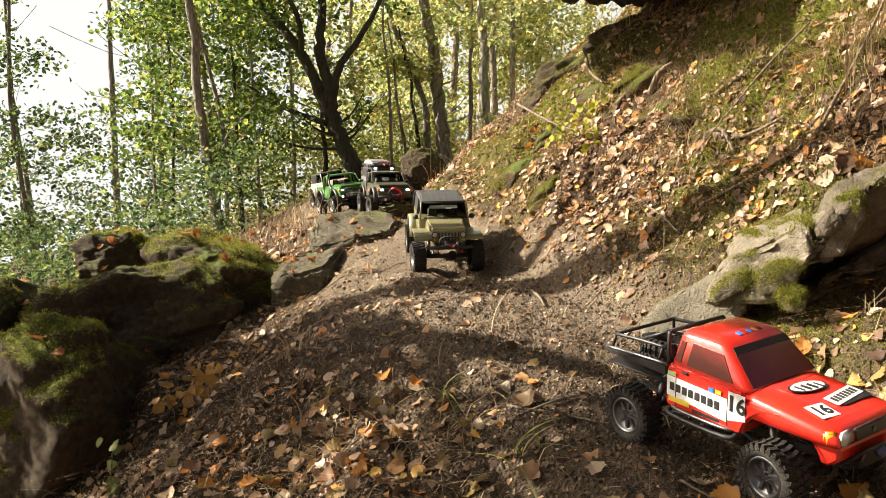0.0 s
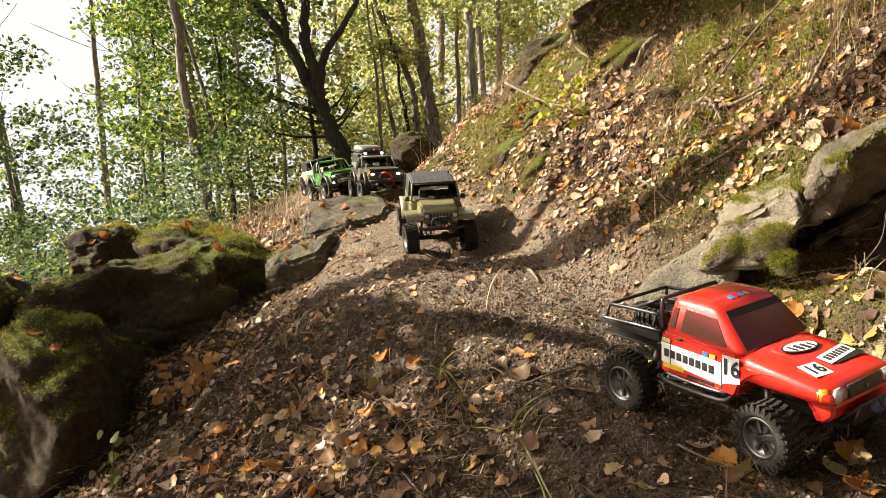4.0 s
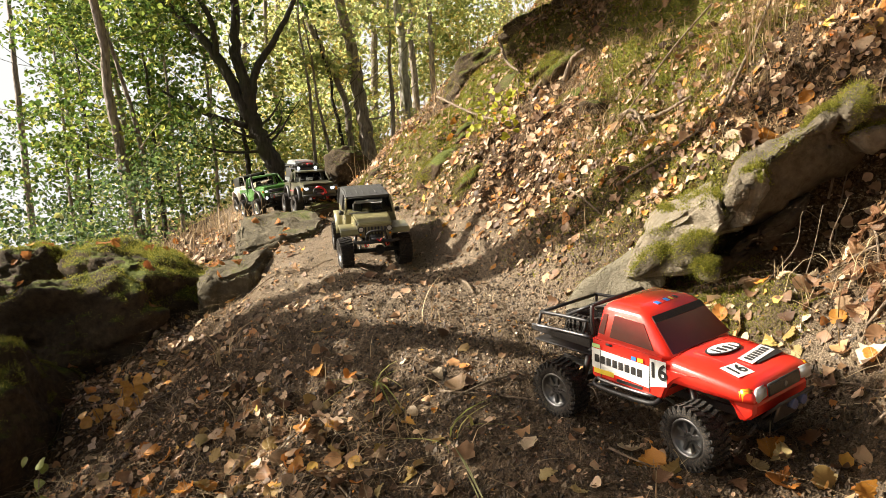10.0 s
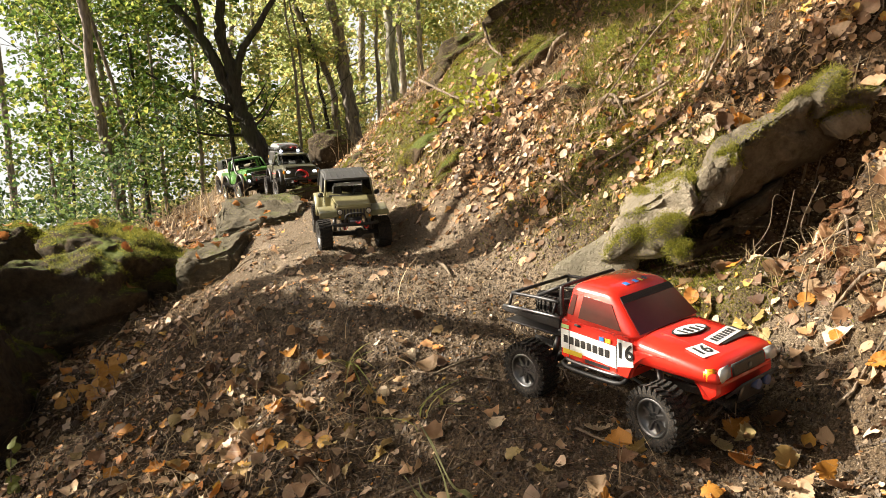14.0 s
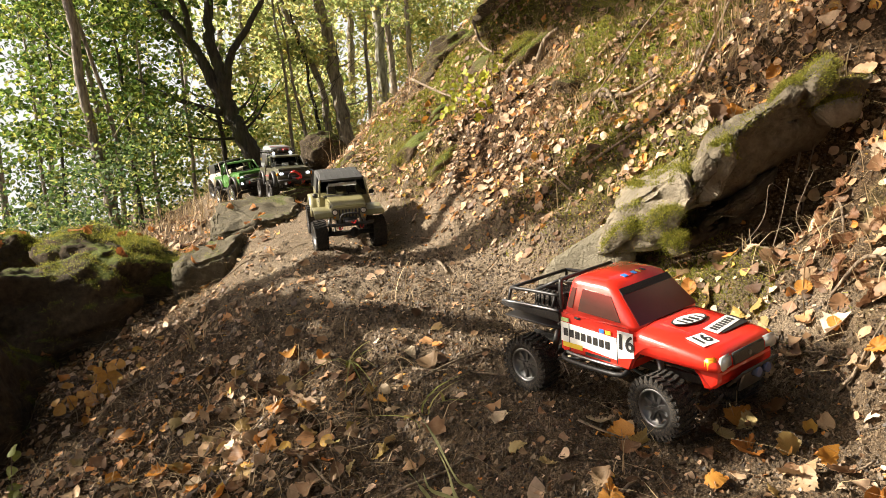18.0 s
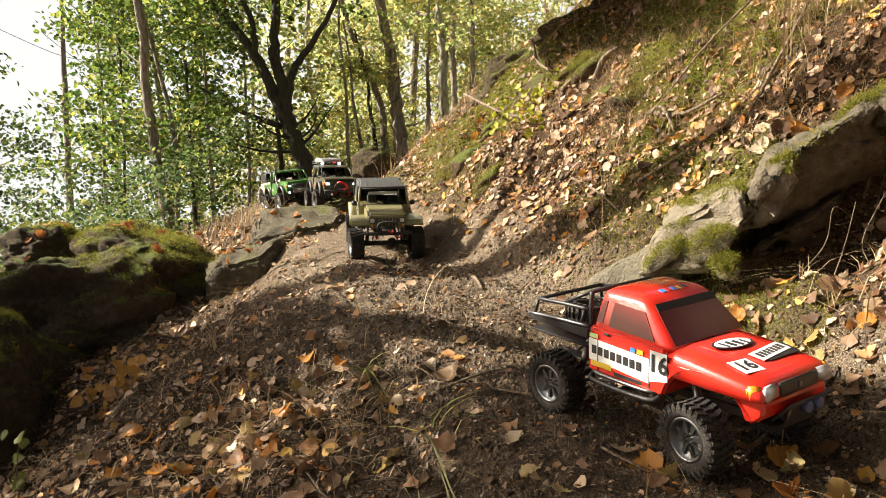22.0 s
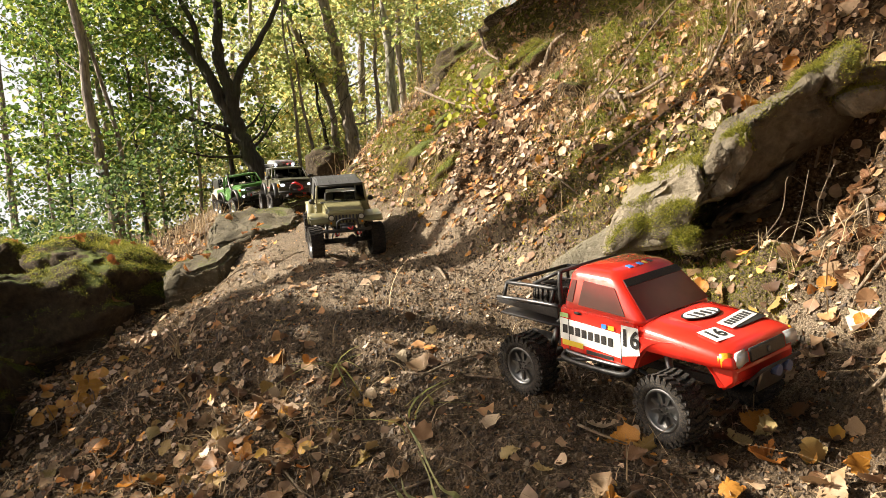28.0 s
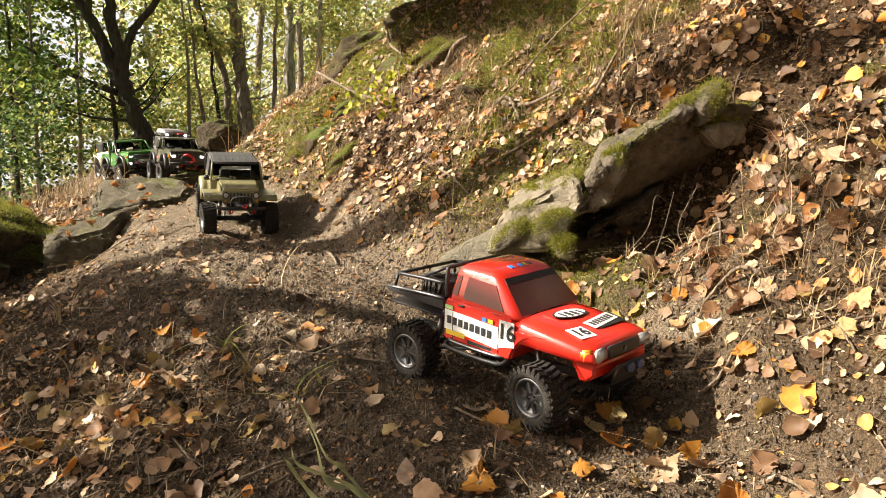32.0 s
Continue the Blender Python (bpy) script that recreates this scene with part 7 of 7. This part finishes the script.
def green_truck(x, y, head):
    root = start("pickup_truck", "metallic green model pickup truck with lit headlights", x, y, head)
    paint = plain("green_paint", (0.075, 0.215, 0.034), 0.3, 0.15, 0.12, 14, 0.5, 0.08)
    underpinnings(root, rim_mesh(0.054, 0.042, 10, M_CHROME, 0.12), 4)
    lower_pickup(root, paint, True)
    cabin(root, paint, (-0.074, 0.072), (-0.066, 0.026), 0.154, 0.212, 0.090, 0.078, mid=[])
    for k in range(4):
        part("roof_rib", box_bm((-0.02, -0.045 + k * 0.03, 0.2195), (0.066, 0.004, 0.0025), 0.001), paint, root)
    part("hood", prism_bm([(0.072, 0.152), (0.218, 0.140), (0.215, 0.150), (0.075, 0.161)], lambda a, z: 0.072, 0.003), paint, root)
    part("hood_scoop", box_bm((0.145, 0, 0.160), (0.014, 0.070, 0.005), 0.002, (0, 5, 0)), M_BLACK, root)
    part("snorkel", rod_bm([(0.11, -0.094, 0.135), (0.085, -0.096, 0.15), (0.05, -0.088, 0.19), (0.046, -0.086, 0.222)], 0.0055), M_BLACK, root)
    part("snorkel_head", box_bm((0.05, -0.086, 0.226), (0.014, 0.012, 0.012), 0.003), M_BLACK, root)
    for sx in (-1, 1):
        for sy in (-1, 1):
            flare(root, sx, sy, 0.085, 0.104, 0.066, M_BLACK)
    for k in range(3):
        part("grille_bar", box_bm((0.231, 0, 0.118 + k * 0.008), (0.005, 0.105, 0.004), 0.001), M_CHROME if k != 1 else M_BLACK, root)
    part("grille", box_bm((0.229, 0, 0.126), (0.003, 0.105, 0.022), 0.001), M_BLACK, root)
    headlights(root, 0.2285, 0.126, 0.066, 0.007, True, True)
    for s in (-1, 1):
        part("turn_lamp", box_bm((0.224, s * 0.083, 0.126), (0.010, 0.012, 0.013), 0.002), M_AMBER, root)
        part("fog_lamp", disc_bm((0.243, s * 0.074, 0.092), 0.007, 0.006), M_LAMP, root, "round lit fog lamp")
        part("tow_eye", box_bm((0.246, s * 0.034, 0.094), (0.005, 0.010, 0.016), 0.002), M_RED, root)
    part("bumper", box_bm((0.236, 0, 0.092), (0.016, 0.175, 0.020), 0.004), M_BLACK, root)
    part("bumper_plate", box_bm((0.246, 0, 0.100), (0.004, 0.110, 0.024), 0.002), M_CHROME, root)
    part("plate", box_bm((0.2488, 0, 0.098), (0.002, 0.050, 0.011), 0.001), M_WHITE, root, "white plate with plain dark bar")
    part("plate_bar", box_bm((0.2501, 0, 0.098), (0.001, 0.036, 0.005), 0), M_BLACK, root)
    part("bed_bar", rod_bm([(-0.088, -0.084, 0.15), (-0.088, -0.07, 0.205), (-0.088, 0.07, 0.205), (-0.088, 0.084, 0.15)], 0.004), M_BLACK, root)
    return root


def dark_truck(x, y, head):
    root = start("pickup_truck", "matt dark olive model pickup truck with red winch rope", x, y, head)
    paint = plain("dark_olive_paint", (0.085, 0.080, 0.045), 0.38, 0.1, 0.12, 14, 0.3, 0.1)
    underpinnings(root, rim_mesh(0.054, 0.042, 6, M_BLACK, 0.15), 5)
    lower_pickup(root, paint, True)
    cabin(root, paint, (-0.074, 0.072), (-0.064, 0.026), 0.154, 0.206, 0.090, 0.078, mid=[(-0.052, -0.046)])
    part("hood", prism_bm([(0.072, 0.152), (0.224, 0.143), (0.222, 0.150), (0.075, 0.158)], lambda a, z: 0.080, 0.003), paint, root)
    for s in (-1, 1):
        part("side_stripe", box_bm((-0.005, s * 0.0945, 0.112), (0.125, 0.001, 0.004), 0), M_RED, root, "thin red side stripe")
        part("roof_lamp", disc_bm((-0.055, s * 0.045, 0.226), 0.0075, 0.010), M_LAMP, root, "round lit roof lamp")
        part("lamp_foot", rod_bm([(-0.058, s * 0.045, 0.208), (-0.058, s * 0.045, 0.224)], 0.003, 6), M_BLACK, root)
        part("turn_lamp", box_bm((0.226, s * 0.086, 0.122), (0.008, 0.010, 0.018), 0.002), M_AMBER, root)
    part("lamp_bar", rod_bm([(-0.058, -0.062, 0.213), (-0.058, 0.062, 0.213)], 0.003), M_BLACK, root)
    for sx in (-1, 1):
        for sy in (-1, 1):
            flare(root, sx, sy, 0.085, 0.106, 0.067, M_BLACK)
    part("grille", box_bm((0.230, 0, 0.124), (0.005, 0.100, 0.020), 0.001), M_BLACK, root)
    headlights(root, 0.230, 0.124, 0.066, 0.008, True, True)
    bumper(root, 0.245, 0.090, 0.085)
    part("winch_rope", rod_bm([(0.246, -0.020, 0.128), (0.258, -0.006, 0.132), (0.262, 0.018, 0.118), (0.256, 0.026, 0.100)], 0.006), M_RED, root, "looped red winch rope")
    return root


def jeep(name, label, x, y, head, paint, top, rim, lit):
    root = start(name, label, x, y, head)
    underpinnings(root, rim, 5)
    w = 0.086
    tub = [(-0.198, 0.094)] + [(-AX + 0.066 * -math.cos(math.pi * k / 11), max(0.088, 0.062 + 0.066 * math.sin(math.pi * k / 11))) for k in range(12)] + [(0.060, 0.086), (0.072, 0.100), (0.072, 0.156), (-0.204, 0.156), (-0.206, 0.11)]
    part("body", prism_bm(tub, lambda a, z: w, 0.004), paint, root)
    hood = prism_bm([(0.066, 0.098), (0.205, 0.104), (0.207, 0.148), (0.196, 0.153), (0.066, 0.161)], lambda a, z: 0.072 - (a - 0.066) * 0.09 - max(0, z - 0.145) * 0.4, 0.005)
    part("hood", hood, paint, root)
    part("grille", box_bm((0.2085, 0, 0.126), (0.006, 0.116, 0.046), 0.003), paint, root)
    for k in range(7):
        part("grille_slot", box_bm((0.2125, -0.033 + k * 0.011, 0.124), (0.002, 0.0055, 0.030), 0.0008), M_BLACK, root)
    headlights(root, 0.212, 0.131, 0.048, 0.0085, lit)
    for s in (-1, 1):
        part("turn_lamp", disc_bm((0.212, s * 0.050, 0.114), 0.0035, 0.004), M_AMBER, root)
        # flat fenders over the wheels
        fo = [(0.078, 0.100), (0.092, 0.128), (0.110, 0.134), (0.200, 0.130), (0.218, 0.118), (0.214, 0.112), (0.198, 0.124), (0.112, 0.127), (0.098, 0.122), (0.086, 0.099)]
        part("front_fender", prism_bm(fo, lambda a, z: s * 0.117, 0.0015, 0.056), paint if name != "grey" else paint, root)
        flare(root, -1, s, 0.082, 0.112, 0.066, paint)
        part("door_seam", box_bm((0.058, s * (w + 0.0004), 0.122), (0.0015, 0.001, 0.064), 0), M_BLACK, root)
        part("door_seam", box_bm((-0.052, s * (w + 0.0004), 0.122), (0.0015, 0.001, 0.064), 0), M_BLACK, root)
        part("door_handle", box_bm((-0.036, s * (w + 0.002), 0.142), (0.016, 0.004, 0.005), 0.001), M_BLACK, root)
        part("door_hinge", box_bm((0.064, s * (w + 0.002), 0.144), (0.010, 0.003, 0.004), 0.0008), M_BLACK, root)
        part("door_hinge", box_bm((0.064, s * (w + 0.002), 0.108), (0.010, 0.003, 0.004), 0.0008), M_BLACK, root)
        part("hood_latch", box_bm((0.190, s * 0.060, 0.146), (0.010, 0.004, 0.006), 0.001), M_BLACK, root)
        part("rock_slider", rod_bm([(-0.075, s * 0.082, 0.084), (-0.065, s * 0.094, 0.082), (0.06, s * 0.094, 0.082), (0.07, s * 0.082, 0.084)], 0.004), M_BLACK, root)
        part("tail_light", box_bm((-0.207, s * 0.072, 0.132), (0.005, 0.012, 0.018), 0.002), M_RED, root)
    cabin(root, paint, (-0.203, 0.070), (-0.200, 0.046), 0.155, 0.214, 0.085, 0.078, roof_paint=top, hard_rear=True, mid=[(-0.088, -0.086), (-0.046, -0.046)] if name == "grey" else [(-0.050, -0.052)])
    bumper(root, 0.232, 0.092, 0.075)
    part("rear_bumper", box_bm((-0.214, 0, 0.092), (0.012, 0.15, 0.014), 0.003), M_MATT, root)
    sp = new("spare_wheel")
    sp.parent = root
    sp.matrix_local = pose(-0.232, 0, 0.145, 0, 0, -90)
    for me in (TYRE, rim):
        new(me.name.split(".")[0], me).parent = sp
    part("spare_carrier", rod_bm([(-0.205, 0, 0.13), (-0.225, 0, 0.145)], 0.008), M_MATT, root)
    return tagged(root, label)


def star_bm(c, r):
    bm = bmesh.new()
    v = [bm.verts.new((c[0] + (r if k % 2 == 0 else r * 0.42) * math.cos(math.pi * k / 5), c[1] + (r if k % 2 == 0 else r * 0.42) * math.sin(math.pi * k / 5), c[2] - 0.058 * (r if k % 2 == 0 else r * 0.42) * math.cos(math.pi * k / 5))) for k in range(10)]
    f = bm.faces.new(v)
    bmesh.ops.solidify(bm, geom=[f], thickness=0.0006)
    return bm


def olive_jeep(x, y, head):
    paint = plain("khaki_paint", (0.235, 0.21, 0.10), 0.4, 0, 0.12, 14, 0.3, 0.12)
    root = jeep("jeep", "khaki model jeep with a black top and dark grille", x, y, head, paint, plain("black_canvas_top", (0.045, 0.045, 0.042), 0.7, 0, 0.2, 60, 0, 0.2), rim_mesh(0.054, 0.042, 6, M_STEEL, 0.12), False)
    for k in range(6):
        part("roof_rib", box_bm((-0.075, -0.055 + k * 0.022, 0.2215), (0.20, 0.002, 0.0015), 0.0005), M_BLACK, root)
    part("windshield_sunshade", box_bm((0.044, 0, 0.196), (0.004, 0.10, 0.012), 0.002, (0, -22, 0)), M_WHITE, root, "white strip behind the windshield")
    return root


def beige_jeep(x, y, head):
    paint = plain("sand_paint", (0.60, 0.54, 0.43), 0.4, 0, 0.08, 14, 0.3, 0.08)
    root = jeep("jeep", "sand-coloured model jeep with a black hardtop and hood star", x, y, head, paint, plain("black_hardtop", (0.035, 0.04, 0.032), 0.35, 0, 0.2, 40, 0.2, 0.15), rim_mesh(0.054, 0.042, 6, M_STEEL, 0.15), False)
    part("hood_star", star_bm((0.135, 0, 0.1588), 0.017), M_BLACK, root, "black star sticker")
    part("hood_ring", rod_bm([(0.135 + 0.024 * math.cos(a), 0.030 * math.sin(a), 0.1583 - 0.058 * 0.024 * math.cos(a)) for a in [k * 0.3142 for k in range(21)]], 0.0008, 5, 2), M_BLACK, root)
    for s in (-1, 1):
        part("yellow_sticker", box_bm((-0.185, s * 0.0855, 0.175), (0.010, 0.001, 0.018), 0), M_YELLOWP, root)
    return root


def grey_jeep(x, y, head):
    paint = plain("grey_paint", (0.20, 0.215, 0.215), 0.4, 0, 0.1, 14, 0.3, 0.12)
    root = jeep("jeep", "grey model jeep with loaded roof rack and red details", x, y, head, paint, plain("grey_black_hardtop", (0.04, 0.04, 0.042), 0.5, 0, 0.2, 40, 0, 0.2), rim_mesh(0.054, 0.042, 8, M_BLACK, 0.12), True)
    part("hood_decal", prism_bm([(0.09, 0.1602), (0.185, 0.1545), (0.185, 0.1560), (0.09, 0.1618)], lambda a, z: 0.022, 0.0005), M_MATT, root)
    for s in (-1, 1):
        for z in (0.230, 0.242):
            part("rack_rail", rod_bm([(-0.200, s * 0.082, z), (0.030, s * 0.082, z)], 0.0022, 6), M_BLACK, root)
        for k in range(6):
            part("rack_post", rod_bm([(-0.195 + k * 0.044, s * 0.082, 0.219), (-0.195 + k * 0.044, s * 0.082, 0.243)], 0.0018, 6), M_BLACK, root)
        part("yellow_sticker", box_bm((-0.190, s * 0.0858, 0.180), (0.010, 0.001, 0.020), 0), M_YELLOWP, root)
    for k in range(9):
        part("rack_bar", rod_bm([(-0.200 + k * 0.028, -0.082, 0.230), (-0.200 + k * 0.028, 0.082, 0.230)], 0.0018, 6), M_BLACK, root)
    tent = plain("grey_hard_shell", (0.24, 0.25, 0.25), 0.45, 0, 0.1, 20, 0, 0.1)
    part("roof_tent", prism_bm([(-0.195, 0.234), (-0.005, 0.234), (-0.005, 0.252), (-0.018, 0.262), (-0.185, 0.268), (-0.197, 0.256)], lambda a, z: 0.072 - max(0, z - 0.25) * 0.5, 0.005), tent, root, "grey hard-shell roof tent")
    part("tent_strap", box_bm((-0.04, 0, 0.2625), (0.006, 0.125, 0.002), 0.0005, (0, 2, 0)), M_RED, root)
    part("roof_case", box_bm((0.010, -0.045, 0.243), (0.034, 0.05, 0.022), 0.004), tent, root, "small grey case")
    part("red_strap_bundle", box_bm((0.012, 0.03, 0.240), (0.022, 0.05, 0.012), 0.005), M_RED, root)
    for k in range(4):
        part("rack_lamp", disc_bm((0.038, -0.054 + k * 0.036, 0.236), 0.010, 0.010, r2=0.008), M_BLACK, root)
    return root


M_GREEN_STICKER = plain("green_sticker", (0.45, 0.62, 0.25), 0.4, 0, 0.1, 60)
red_truck(0.355, 1.355, -53)
olive_jeep(-0.26, 2.95, -79)
dark_truck(-0.67, 4.3, -70)
green_truck(-0.98, 4.75, -62)
grey_jeep(-0.86, 5.35, -66)
beige_jeep(-1.22, 5.6, -60)
# bodies ride high over their axles
for ob in scene.objects:
    if ob.parent and ob.parent.get("group") == "model off-road vehicles on the track" and ob.name.split(".")[0] not in ("wheel", "axle", "differential", "link", "damper", "gearbox", "frame_rail"):
        ob.location.z += 0.013
